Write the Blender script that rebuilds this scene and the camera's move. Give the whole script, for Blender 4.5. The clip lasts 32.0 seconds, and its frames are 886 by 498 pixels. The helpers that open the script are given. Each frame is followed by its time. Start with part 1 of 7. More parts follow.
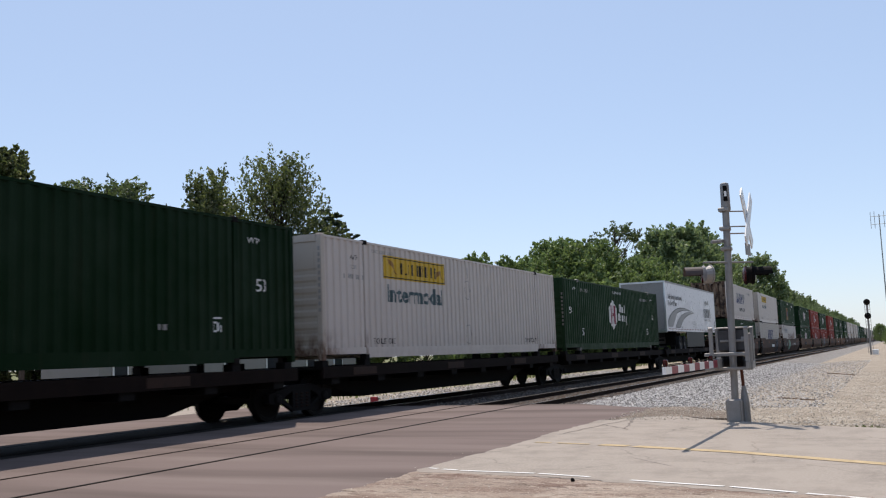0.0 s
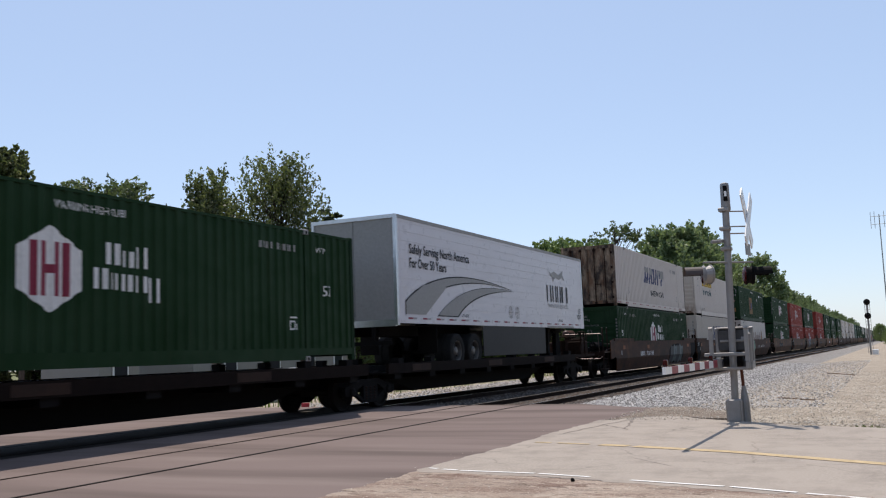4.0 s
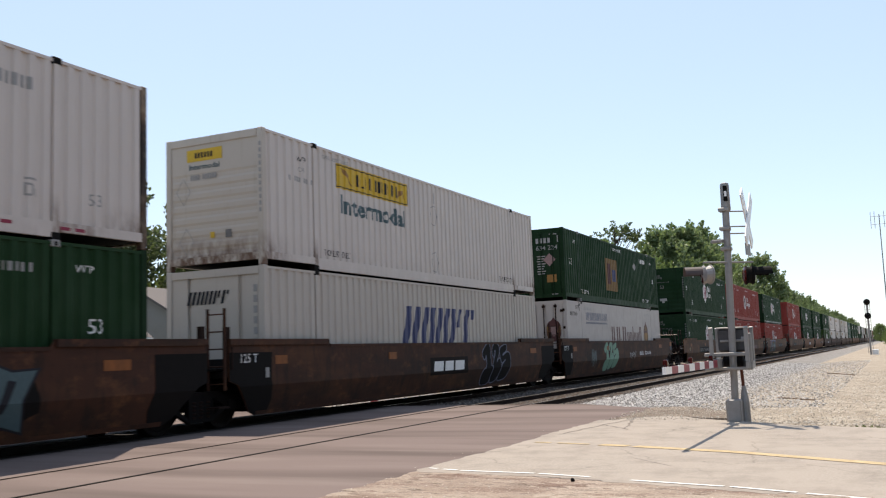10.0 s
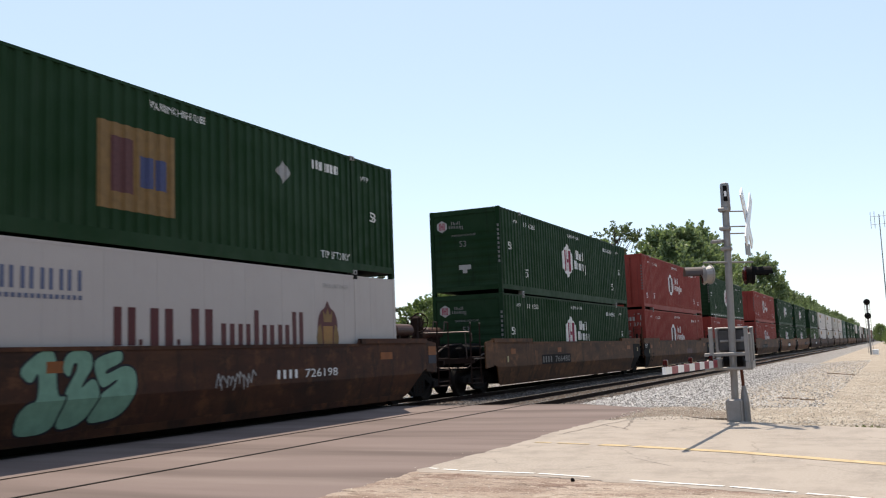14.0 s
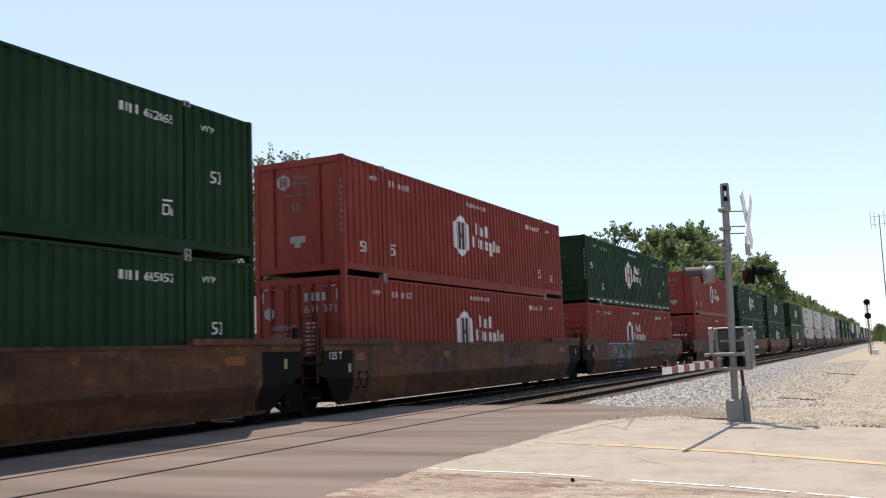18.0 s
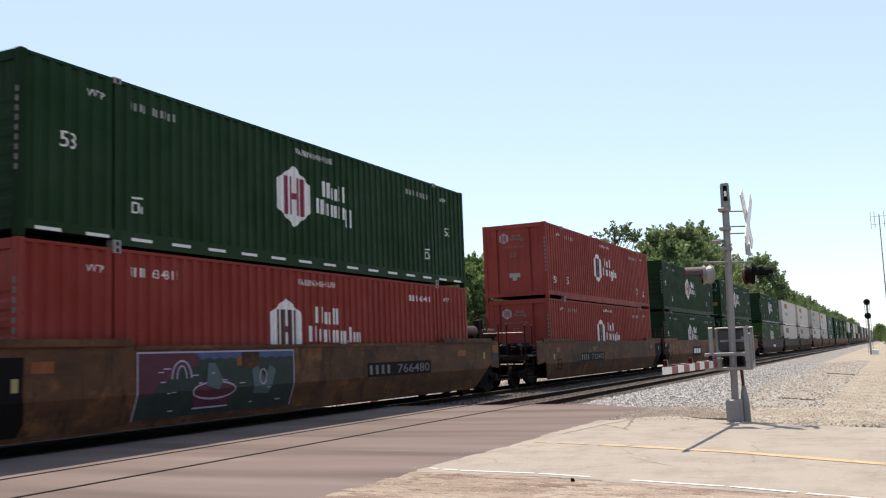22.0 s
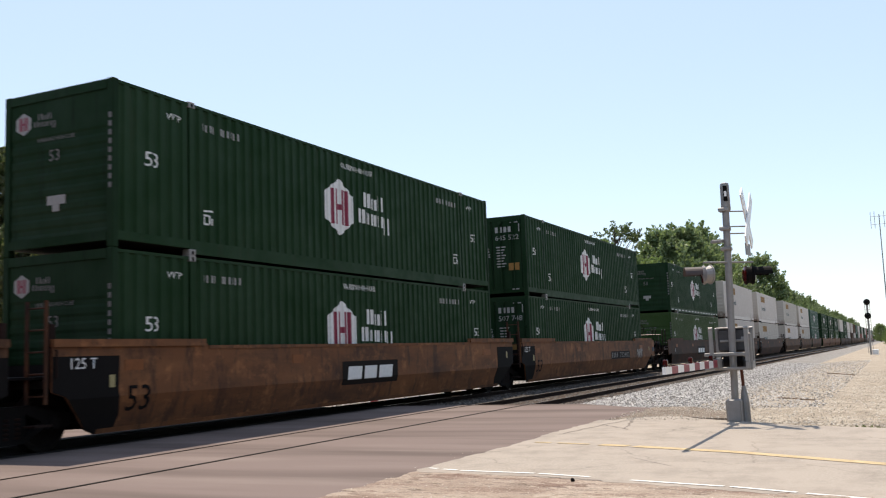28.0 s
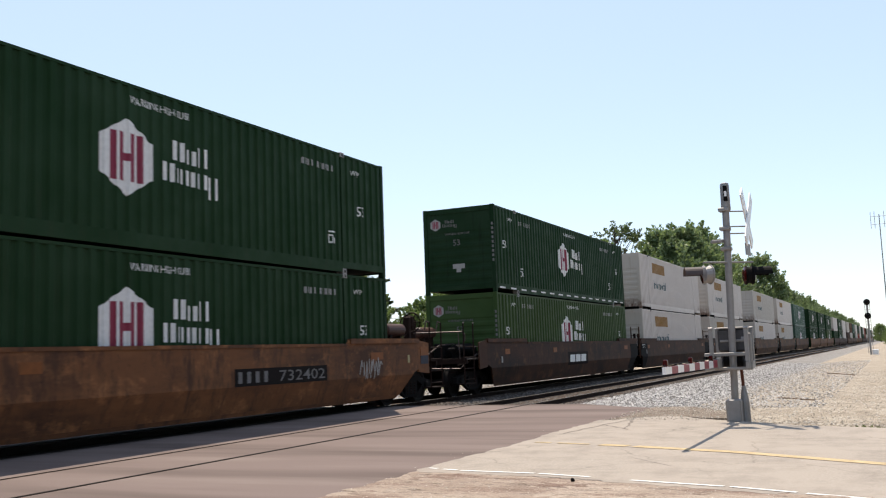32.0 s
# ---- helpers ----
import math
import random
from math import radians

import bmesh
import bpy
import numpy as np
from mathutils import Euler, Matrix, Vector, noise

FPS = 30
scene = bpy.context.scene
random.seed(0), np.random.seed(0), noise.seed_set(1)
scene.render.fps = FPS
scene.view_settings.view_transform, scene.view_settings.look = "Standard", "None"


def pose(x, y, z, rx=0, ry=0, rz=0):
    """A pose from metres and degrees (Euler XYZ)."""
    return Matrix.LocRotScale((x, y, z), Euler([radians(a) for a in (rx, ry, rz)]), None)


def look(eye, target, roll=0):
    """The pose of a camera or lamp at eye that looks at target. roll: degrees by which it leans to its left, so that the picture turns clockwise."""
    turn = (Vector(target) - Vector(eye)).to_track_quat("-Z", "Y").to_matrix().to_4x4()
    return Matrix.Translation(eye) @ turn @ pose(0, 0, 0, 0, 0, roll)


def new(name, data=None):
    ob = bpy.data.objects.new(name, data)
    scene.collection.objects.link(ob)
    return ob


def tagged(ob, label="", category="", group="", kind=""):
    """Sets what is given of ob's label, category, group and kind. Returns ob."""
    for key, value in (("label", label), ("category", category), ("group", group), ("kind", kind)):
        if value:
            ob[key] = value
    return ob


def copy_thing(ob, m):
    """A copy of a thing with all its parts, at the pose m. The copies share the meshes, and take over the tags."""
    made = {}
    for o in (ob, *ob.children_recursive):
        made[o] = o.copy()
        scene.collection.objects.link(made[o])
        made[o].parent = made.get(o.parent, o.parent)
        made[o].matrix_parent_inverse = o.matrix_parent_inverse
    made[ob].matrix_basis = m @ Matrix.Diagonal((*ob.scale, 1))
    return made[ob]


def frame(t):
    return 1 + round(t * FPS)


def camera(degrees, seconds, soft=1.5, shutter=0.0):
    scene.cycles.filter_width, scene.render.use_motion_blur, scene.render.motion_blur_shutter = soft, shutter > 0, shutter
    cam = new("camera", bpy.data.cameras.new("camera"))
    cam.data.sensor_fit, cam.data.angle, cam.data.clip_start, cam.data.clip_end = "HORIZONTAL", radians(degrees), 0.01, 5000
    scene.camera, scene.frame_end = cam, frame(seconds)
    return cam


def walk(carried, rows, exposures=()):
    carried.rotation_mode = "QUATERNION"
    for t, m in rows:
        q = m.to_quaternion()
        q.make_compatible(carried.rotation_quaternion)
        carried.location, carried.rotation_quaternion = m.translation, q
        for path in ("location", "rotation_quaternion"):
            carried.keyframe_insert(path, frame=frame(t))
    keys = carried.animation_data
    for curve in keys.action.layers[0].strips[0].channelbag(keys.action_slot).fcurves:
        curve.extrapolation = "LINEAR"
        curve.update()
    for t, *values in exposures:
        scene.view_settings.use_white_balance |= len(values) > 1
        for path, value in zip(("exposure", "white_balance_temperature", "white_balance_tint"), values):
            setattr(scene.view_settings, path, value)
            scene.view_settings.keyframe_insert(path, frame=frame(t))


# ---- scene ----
# The camera stands still beside a level crossing.
EYE = Vector((0.0, -12.847, 1.267))
cam = camera(50.5, 32.0, soft=1.15, shutter=0.25)
VIEW = look(EYE, EYE + Vector((0.89792, 0.42569, 0.11190)) * 20, -2.15)
walk(cam, [(0, VIEW), (32, VIEW)], [(0, -0.08, 6850, 12.5), (3.5, -0.08, 6800, 12.5), (5.5, 0.01, 6950, 13), (7, 0.17, 7250, 12), (9, 0.32, 7300, 11), (13, 0.35, 7330, 11), (32, 0.36, 7330, 11)])

# ---- light ----
SUN_DIR = Vector((0.40, 0.27, 1.0)).normalized()
world = bpy.data.worlds.new("sky")
scene.world = world
world.use_nodes = True
wn = world.node_tree.nodes
sky = wn.new("ShaderNodeTexSky")
sky.sky_type = "NISHITA"
sky.sun_disc = False
sky.sun_elevation = math.asin(SUN_DIR.z)
sky.sun_rotation = math.atan2(SUN_DIR.x, SUN_DIR.y)
sky.air_density, sky.dust_density, sky.ozone_density = 0.85, 0.55, 0.9
wn["Background"].inputs["Strength"].default_value = 0.17
haze = wn.new("ShaderNodeMix")
haze.data_type = "RGBA"
haze.inputs[0].default_value = 0.5
haze.inputs[7].default_value = (2.95, 4.0, 5.75, 1)
world.node_tree.links.new(sky.outputs[0], haze.inputs[6])
world.node_tree.links.new(haze.outputs[2], wn["Background"].inputs["Color"])
sun = new("sun", bpy.data.lights.new("sun", "SUN"))
sun.data.energy, sun.data.angle, sun.data.color = 4.7, radians(0.53), (1.0, 0.95, 0.88)
sun.matrix_world = look(SUN_DIR * 200, (0, 0, 0))


# ---- materials ----
def shader(name):
    m = bpy.data.materials.new(name)
    m.use_nodes = True
    t = m.node_tree
    return m, t, t.nodes["Principled BSDF"]


def link(t, a, b):
    t.links.new(a, b)


def coords(t, spread=40.0, world_space=False):
    if world_space:
        return t.nodes.new("ShaderNodeNewGeometry").outputs["Position"]
    tc = t.nodes.new("ShaderNodeTexCoord").outputs["Object"]
    info = t.nodes.new("ShaderNodeObjectInfo").outputs["Random"]
    mul = t.nodes.new("ShaderNodeMath")
    mul.operation = "MULTIPLY"
    mul.inputs[1].default_value = spread
    link(t, info, mul.inputs[0])
    add = t.nodes.new("ShaderNodeVectorMath")
    link(t, tc, add.inputs[0])
    link(t, mul.outputs[0], add.inputs[1])
    return add.outputs[0]


def scaled(t, vec, sx, sy, sz):
    mp = t.nodes.new("ShaderNodeMapping")
    mp.inputs["Scale"].default_value = (sx, sy, sz)
    link(t, vec, mp.inputs["Vector"])
    return mp.outputs[0]


def noise_of(t, vec, scale, detail=4, rough=0.55):
    n = t.nodes.new("ShaderNodeTexNoise")
    n.inputs["Scale"].default_value, n.inputs["Detail"].default_value = scale, detail
    n.inputs["Roughness"].default_value = rough
    link(t, vec, n.inputs["Vector"])
    return n.outputs["Fac"]


def ramp(t, fac, lo, hi, a=0.0, b=1.0):
    r = t.nodes.new("ShaderNodeMapRange")
    r.inputs["From Min"].default_value, r.inputs["From Max"].default_value = lo, hi
    r.inputs["To Min"].default_value, r.inputs["To Max"].default_value = a, b
    link(t, fac, r.inputs["Value"])
    return r.outputs[0]


def mixed(t, fac, a, b):
    m = t.nodes.new("ShaderNodeMix")
    m.data_type = "RGBA"
    if isinstance(fac, float):
        m.inputs[0].default_value = fac
    else:
        link(t, fac, m.inputs[0])
    for sock, v in ((m.inputs[6], a), (m.inputs[7], b)):
        if isinstance(v, tuple):
            sock.default_value = (*v, 1)
        else:
            link(t, v, sock)
    return m.outputs[2]


def bumped(t, bsdf, height, strength, dist):
    b = t.nodes.new("ShaderNodeBump")
    b.inputs["Strength"].default_value, b.inputs["Distance"].default_value = strength, dist
    link(t, height, b.inputs["Height"])
    link(t, b.outputs[0], bsdf.inputs["Normal"])


MATS = {}


def paint(name, col, rough=0.45, dirt=0.3, grime=(0.05, 0.035, 0.025), metal=0.0, fade=0.15, rusty=0.0, gloss=0.22):
    """Weathered paint: cloudy fading, streaks that run down, fine grime."""
    if name in MATS:
        return MATS[name]
    m, t, b = shader(name)
    v = coords(t)
    cloud = ramp(t, noise_of(t, v, 0.7, 5), 0.35, 0.7)
    pale = tuple(min(1, c * (1 + fade) + fade * 0.06) for c in col)
    base = mixed(t, cloud, col, pale)
    streak = ramp(t, noise_of(t, scaled(t, v, 5.0, 5.0, 0.35), 1.6, 5, 0.65), 0.55, 0.82, 0.0, dirt)
    base = mixed(t, streak, base, grime)
    if rusty:
        # Rust and dirt that gathered at the feet of the corner posts and along the bottom rail.
        xyz = t.nodes.new("ShaderNodeSeparateXYZ")
        link(t, t.nodes.new("ShaderNodeTexCoord").outputs["Object"], xyz.inputs[0])
        off = t.nodes.new("ShaderNodeMath")
        off.operation = "SUBTRACT"
        off.inputs[1].default_value = 8.07
        link(t, xyz.outputs[0], off.inputs[0])
        far = t.nodes.new("ShaderNodeMath")
        far.operation = "ABSOLUTE"
        link(t, off.outputs[0], far.inputs[0])
        ends = ramp(t, far.outputs[0], 7.0, 8.0, 0.12, 1.0)
        low = ramp(t, xyz.outputs[2], 0.04, 0.75, 1.0, 0.0)
        prod = t.nodes.new("ShaderNodeMath")
        prod.operation = "MULTIPLY"
        link(t, ends, prod.inputs[0])
        link(t, low, prod.inputs[1])
        prod2 = t.nodes.new("ShaderNodeMath")
        prod2.operation = "MULTIPLY"
        link(t, prod.outputs[0], prod2.inputs[0])
        link(t, ramp(t, noise_of(t, scaled(t, v, 3.0, 3.0, 1.2), 1.8, 5, 0.7), 0.35, 0.62, 0.0, rusty * 1.6), prod2.inputs[1])
        prod2.use_clamp = True
        base = mixed(t, prod2.outputs[0], base, (0.13, 0.075, 0.05))
    spots = ramp(t, noise_of(t, v, 9.0, 4, 0.7), 0.62, 0.8, 0.0, dirt * 0.8)
    base = mixed(t, spots, base, grime)
    link(t, base, b.inputs["Base Color"])
    link(t, ramp(t, noise_of(t, v, 3.0), 0.3, 0.7, rough - 0.08, rough + 0.15), b.inputs["Roughness"])
    b.inputs["Metallic"].default_value = metal
    b.inputs["Specular IOR Level"].default_value = gloss
    bumped(t, b, noise_of(t, v, 14.0, 3), 0.12, 0.01)
    MATS[name] = m
    return m


def stone(name, cols, scale, rough=0.9, bump=0.5, dist=0.02, big=0.08, cracks=0.0):
    """Ground: grains of several tones and patches at a larger scale."""
    m, t, b = shader(name)
    v = coords(t, world_space=True)
    vor = t.nodes.new("ShaderNodeTexVoronoi")
    vor.inputs["Scale"].default_value = scale
    link(t, v, vor.inputs["Vector"])
    grain = ramp(t, vor.outputs["Distance"], 0.1, 0.6)
    n1 = ramp(t, noise_of(t, v, scale * 0.6, 5, 0.7), 0.3, 0.7)
    c = mixed(t, n1, cols[0], cols[1])
    n2 = ramp(t, noise_of(t, v, big, 6, 0.6), 0.4, 0.65)
    c = mixed(t, n2, c, cols[2])
    blot = ramp(t, noise_of(t, v, 1.7, 6, 0.7), 0.46, 0.72, 0.0, 0.65)
    c = mixed(t, blot, c, tuple(x * 0.72 for x in cols[1]))
    if cracks:
        warp = t.nodes.new("ShaderNodeTexNoise")
        warp.inputs["Scale"].default_value, warp.inputs["Detail"].default_value = 1.1, 5
        link(t, v, warp.inputs["Vector"])
        add = t.nodes.new("ShaderNodeVectorMath")
        link(t, v, add.inputs[0])
        link(t, warp.outputs["Color"], add.inputs[1])
        cell = t.nodes.new("ShaderNodeTexVoronoi")
        cell.feature = "DISTANCE_TO_EDGE"
        cell.inputs["Scale"].default_value = 0.55
        link(t, add.outputs[0], cell.inputs["Vector"])
        thin = ramp(t, cell.outputs["Distance"], 0.002, 0.012, cracks, 0.0)
        where = ramp(t, noise_of(t, v, 0.5, 3), 0.42, 0.55)
        both_ = t.nodes.new("ShaderNodeMath")
        both_.operation = "MULTIPLY"
        link(t, thin, both_.inputs[0])
        link(t, where, both_.inputs[1])
        c = mixed(t, both_.outputs[0], c, (0.05, 0.04, 0.033))
    link(t, c, b.inputs["Base Color"])
    b.inputs["Roughness"].default_value = rough
    b.inputs["Specular IOR Level"].default_value = 0.2
    bumped(t, b, grain, bump, dist)
    MATS[name] = m
    return m


def plain(name, col, rough=0.6, metal=0.0, var=0.25, scale=6.0):
    """One colour with soft wear."""
    if name in MATS:
        return MATS[name]
    m, t, b = shader(name)
    v = coords(t)
    f = ramp(t, noise_of(t, v, scale, 5, 0.65), 0.3, 0.75)
    link(t, mixed(t, f, col, tuple(c * (1 - var) for c in col)), b.inputs["Base Color"])
    b.inputs["Roughness"].default_value, b.inputs["Metallic"].default_value = rough, metal
    b.inputs["Specular IOR Level"].default_value = 0.3 if max(col) > 0.03 else 0.12
    bumped(t, b, noise_of(t, v, scale * 4, 3), 0.15, 0.005)
    MATS[name] = m
    return m


def foliage(name, dark, light):
    m, t, b = shader(name)
    rnd = t.nodes.new("ShaderNodeNewGeometry").outputs["Random Per Island"]
    v = coords(t)
    c = mixed(t, rnd, dark, light)
    c = mixed(t, ramp(t, noise_of(t, v, 0.5, 3), 0.35, 0.7, 0.0, 0.5), c, tuple(x * 0.6 for x in dark))
    link(t, c, b.inputs["Base Color"])
    b.inputs["Roughness"].default_value = 0.55
    tr = t.nodes.new("ShaderNodeBsdfTranslucent")
    link(t, mixed(t, 0.35, c, (0.18, 0.26, 0.05)), tr.inputs["Color"])
    mx = t.nodes.new("ShaderNodeMixShader")
    mx.inputs[0].default_value = 0.45
    link(t, b.outputs[0], mx.inputs[1])
    link(t, tr.outputs[0], mx.inputs[2])
    link(t, mx.outputs[0], t.nodes["Material Output"].inputs["Surface"])
    MATS[name] = m
    return m


def streaked(name, col, rust, soot):
    """White paint under broad rust and soot stains that run down."""
    m, t, b = shader(name)
    v = coords(t, 3.0)
    c = mixed(t, ramp(t, noise_of(t, scaled(t, v, 1.5, 3.0, 1.2), 1.2, 5), 0.4, 0.6), col, rust)
    c = mixed(t, ramp(t, noise_of(t, scaled(t, v, 2.0, 1.9, 0.8), 1.25, 6, 0.68), 0.42, 0.58), c, soot)
    c = mixed(t, ramp(t, noise_of(t, v, 7.0, 5, 0.7), 0.5, 0.7, 0.0, 0.6), c, rust)
    link(t, c, b.inputs["Base Color"])
    b.inputs["Roughness"].default_value = 0.75
    bumped(t, b, noise_of(t, v, 14.0, 3), 0.15, 0.01)
    MATS[name] = m
    return m


def car_paint(name, col, fresh, grime):
    """Railway car paint: long smears of grime and rubbed patches along the side, rust specks."""
    m, t, b = shader(name)
    v = coords(t)
    c = mixed(t, ramp(t, noise_of(t, scaled(t, v, 0.5, 1.0, 1.6), 1.0, 5, 0.6), 0.48, 0.72, 0.0, 0.8), col, fresh)
    c = mixed(t, ramp(t, noise_of(t, scaled(t, v, 0.25, 1.0, 0.9), 1.3, 5, 0.65), 0.45, 0.7, 0.0, 0.85), c, grime)
    c = mixed(t, ramp(t, noise_of(t, scaled(t, v, 0.8, 1.0, 1.1), 2.2, 6, 0.7), 0.54, 0.66, 0.0, 0.6), c, tuple(x * 1.45 for x in fresh))
    c = mixed(t, ramp(t, noise_of(t, scaled(t, v, 1.6, 1.0, 0.5), 1.5, 6, 0.7), 0.52, 0.64, 0.0, 0.7), c, grime)
    run_ = ramp(t, noise_of(t, scaled(t, v, 6.0, 3.0, 0.5), 1.4, 4, 0.6), 0.58, 0.78, 0.0, 0.6)
    c = mixed(t, run_, c, grime)
    c = mixed(t, ramp(t, noise_of(t, v, 11.0, 5, 0.7), 0.6, 0.72, 0.0, 0.5), c, tuple(x * 0.5 for x in grime))
    link(t, c, b.inputs["Base Color"])
    b.inputs["Roughness"].default_value = 0.7
    b.inputs["Specular IOR Level"].default_value = 0.2
    bumped(t, b, noise_of(t, v, 5.0, 4), 0.25, 0.02)
    MATS[name] = m
    return m


GREEN = paint("green_paint", (0.0095, 0.0328, 0.0112), 0.55, 0.22, gloss=0.08)
# GREEN_END and RED_END: soot streaks plus the end walls' shade, mixed into the paint.
GREEN_END = paint("shaded_sooty_green", (0.0066, 0.0240, 0.0085), 0.6, 0.85, (0.006, 0.007, 0.005), gloss=0.06)
GREEN2 = paint("bright_green_paint", (0.028, 0.056, 0.014), 0.5, 0.25, gloss=0.1)
SILL_RUST = plain("orange_sill_rust", (0.034, 0.014, 0.007), 0.8, 0, 0.6, 3)
DEEP_GREEN = paint("deep_green_paint", (0.0034, 0.0165, 0.0050), 0.55, 0.2, gloss=0.05)
GREY_GREEN = paint("faded_green_paint", (0.03, 0.07, 0.05), 0.5, 0.25)
RED = paint("red_paint", (0.205, 0.027, 0.019), 0.55, 0.25, (0.09, 0.03, 0.025), gloss=0.12)
RED_END = paint("shaded_sooty_red", (0.215, 0.029, 0.02), 0.6, 0.85, (0.035, 0.012, 0.010))
WHITE = paint("white_paint", (0.53, 0.47, 0.43), 0.45, 0.12, (0.25, 0.19, 0.15), fade=0.04, rusty=0.9)
CREAM = paint("cream_paint", (0.43, 0.385, 0.34), 0.5, 0.3, (0.2, 0.13, 0.08), fade=0.04, rusty=0.8)
TRAILER_DIM = plain("dull_reflector", (0.36, 0.33, 0.34), 0.5, 0, 0.3, 12)
TRAILER_WHITE = paint("trailer_white", (0.58, 0.555, 0.58), 0.3, 0.06, (0.3, 0.27, 0.25), fade=0.03)
STAINED = streaked("rust_stained_white", (0.25, 0.185, 0.13), (0.115, 0.055, 0.027), (0.018, 0.010, 0.006))
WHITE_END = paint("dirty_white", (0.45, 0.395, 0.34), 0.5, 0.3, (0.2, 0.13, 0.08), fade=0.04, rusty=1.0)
REEFER = paint("scuffed_white", (0.40, 0.36, 0.335), 0.5, 0.16, (0.2, 0.15, 0.12), fade=0.05)
SILL_DARK = plain("sooty_rust", (0.011, 0.0058, 0.0042), 0.85, 0.0, 0.5, 3)
BROWN = car_paint("brown_car_paint", (0.052, 0.019, 0.010), (0.092, 0.037, 0.015), (0.014, 0.0085, 0.0065))
TAN = car_paint("tan_car_paint", (0.098, 0.044, 0.021), (0.155, 0.068, 0.028), (0.026, 0.014, 0.010))
ORANGE = car_paint("orange_car_paint", (0.165, 0.065, 0.026), (0.24, 0.10, 0.04), (0.045, 0.023, 0.015))
BLACK = plain("black_steel", (0.006, 0.005, 0.005), 0.8, 0.0)
DARK = plain("dark_grime", (0.008, 0.0065, 0.006), 0.8)
RUST = plain("rusty_steel", (0.021, 0.010, 0.007), 0.85, 0.0, 0.5)
IRON = plain("brown_iron", (0.024, 0.012, 0.009), 0.8, 0.0, 0.5)
STEEL = plain("wheel_steel", (0.012, 0.009, 0.008), 0.75, 0.0, 0.4)
TANK = plain("tank_brown", (0.075, 0.033, 0.024), 0.55, 0, 0.4, 5)
PIPE = plain("worn_pipe", (0.10, 0.075, 0.068), 0.42, 0.55, 0.5, 9)
RAILTOP = plain("polished_rail", (0.55, 0.52, 0.5), 0.25, 1.0, 0.2)
GALV = plain("galvanized_steel", (0.31, 0.295, 0.285), 0.55, 0.4, 0.25)
ALU = plain("aluminium", (0.6, 0.6, 0.62), 0.35, 0.9, 0.2)
RUBBER = plain("tyre_rubber", (0.02, 0.02, 0.02), 0.85)
MARK_W = plain("white_marking", (0.75, 0.74, 0.72), 0.55, 0, 0.2, 14)
MARK_DUST = plain("dusty_white_marking", (0.36, 0.35, 0.34), 0.6, 0, 0.45, 9)
MARK_RED = plain("maroon_marking", (0.25, 0.025, 0.055), 0.5, 0, 0.2, 14)
MARK_YEL = plain("yellow_marking", (0.60, 0.38, 0.03), 0.5, 0, 0.2, 14)
MARK_OCH = plain("ochre_marking", (0.30, 0.15, 0.04), 0.55, 0, 0.3, 14)
MARK_CLARET = plain("claret_marking", (0.08, 0.011, 0.013), 0.5, 0, 0.2, 14)
MARK_DULL = plain("faded_ochre", (0.21, 0.12, 0.04), 0.6, 0, 0.35, 6)
MARK_BLK = plain("black_marking", (0.02, 0.02, 0.025), 0.5, 0, 0.2, 14)
MARK_TEAL = plain("slate_marking", (0.06, 0.10, 0.11), 0.5, 0, 0.2, 14)
MARK_PALE_YEL = plain("faded_yellow", (0.36, 0.30, 0.14), 0.5, 0, 0.2, 14)
MARK_ROSE = plain("faded_rose", (0.30, 0.19, 0.18), 0.5, 0, 0.3, 14)
MARK_BLUE = plain("blue_marking", (0.045, 0.055, 0.14), 0.5, 0, 0.3, 14)
MARK_DIM = plain("dusty_grey_marking", (0.17, 0.16, 0.155), 0.6, 0, 0.4, 9)
SOOT = plain("sooty_black_paint", (0.014, 0.0095, 0.008), 0.75, 0, 0.4, 5)
MARK_GREY = plain("grey_marking", (0.30, 0.29, 0.28), 0.5, 0, 0.2, 14)
GRAF_GREEN = plain("mint_spray", (0.16, 0.31, 0.22), 0.6, 0, 0.3, 5)
GRAF_GREY = plain("grey_spray", (0.035, 0.042, 0.05), 0.6, 0, 0.4, 5)
GRAF_PINK = plain("plum_spray", (0.09, 0.018, 0.035), 0.6, 0, 0.4, 5)
GRAF_LILAC = plain("lilac_spray", (0.42, 0.36, 0.46), 0.6, 0, 0.3, 9)
GRAF_FOREST = plain("forest_spray", (0.018, 0.035, 0.028), 0.6, 0, 0.5, 3)
PATCH_ORANGE = plain("orange_patch_paint", (0.24, 0.075, 0.016), 0.6, 0, 0.4, 6)
PLATE_BLUE = plain("dark_blue_plate", (0.02, 0.022, 0.04), 0.6, 0, 0.4, 8)
GRAF_BLUE = plain("blue_spray", (0.06, 0.09, 0.22), 0.6, 0, 0.4, 5)
SIGNAL_RED = plain("red_reflector", (0.42, 0.022, 0.035), 0.35, 0, 0.15)
SIGN_WHITE = plain("sign_white", (0.85, 0.84, 0.83), 0.35, 0, 0.08)
BARK = plain("bark", (0.09, 0.065, 0.05), 0.95, 0, 0.5, 8)
LEAF_A = foliage("maple_leaves", (0.03, 0.045, 0.016), (0.19, 0.19, 0.085))
LEAF_B = foliage("locust_leaves", (0.032, 0.052, 0.026), (0.15, 0.185, 0.095))
LEAF_C = foliage("bush_leaves", (0.085, 0.135, 0.048), (0.27, 0.35, 0.13))
LEAF_D = foliage("wood_leaves", (0.095, 0.145, 0.064), (0.30, 0.37, 0.185))
NEEDLE = foliage("spruce_needles", (0.016, 0.028, 0.019), (0.05, 0.066, 0.048))
GRASS = foliage("grass_blades", (0.06, 0.09, 0.02), (0.17, 0.18, 0.06))
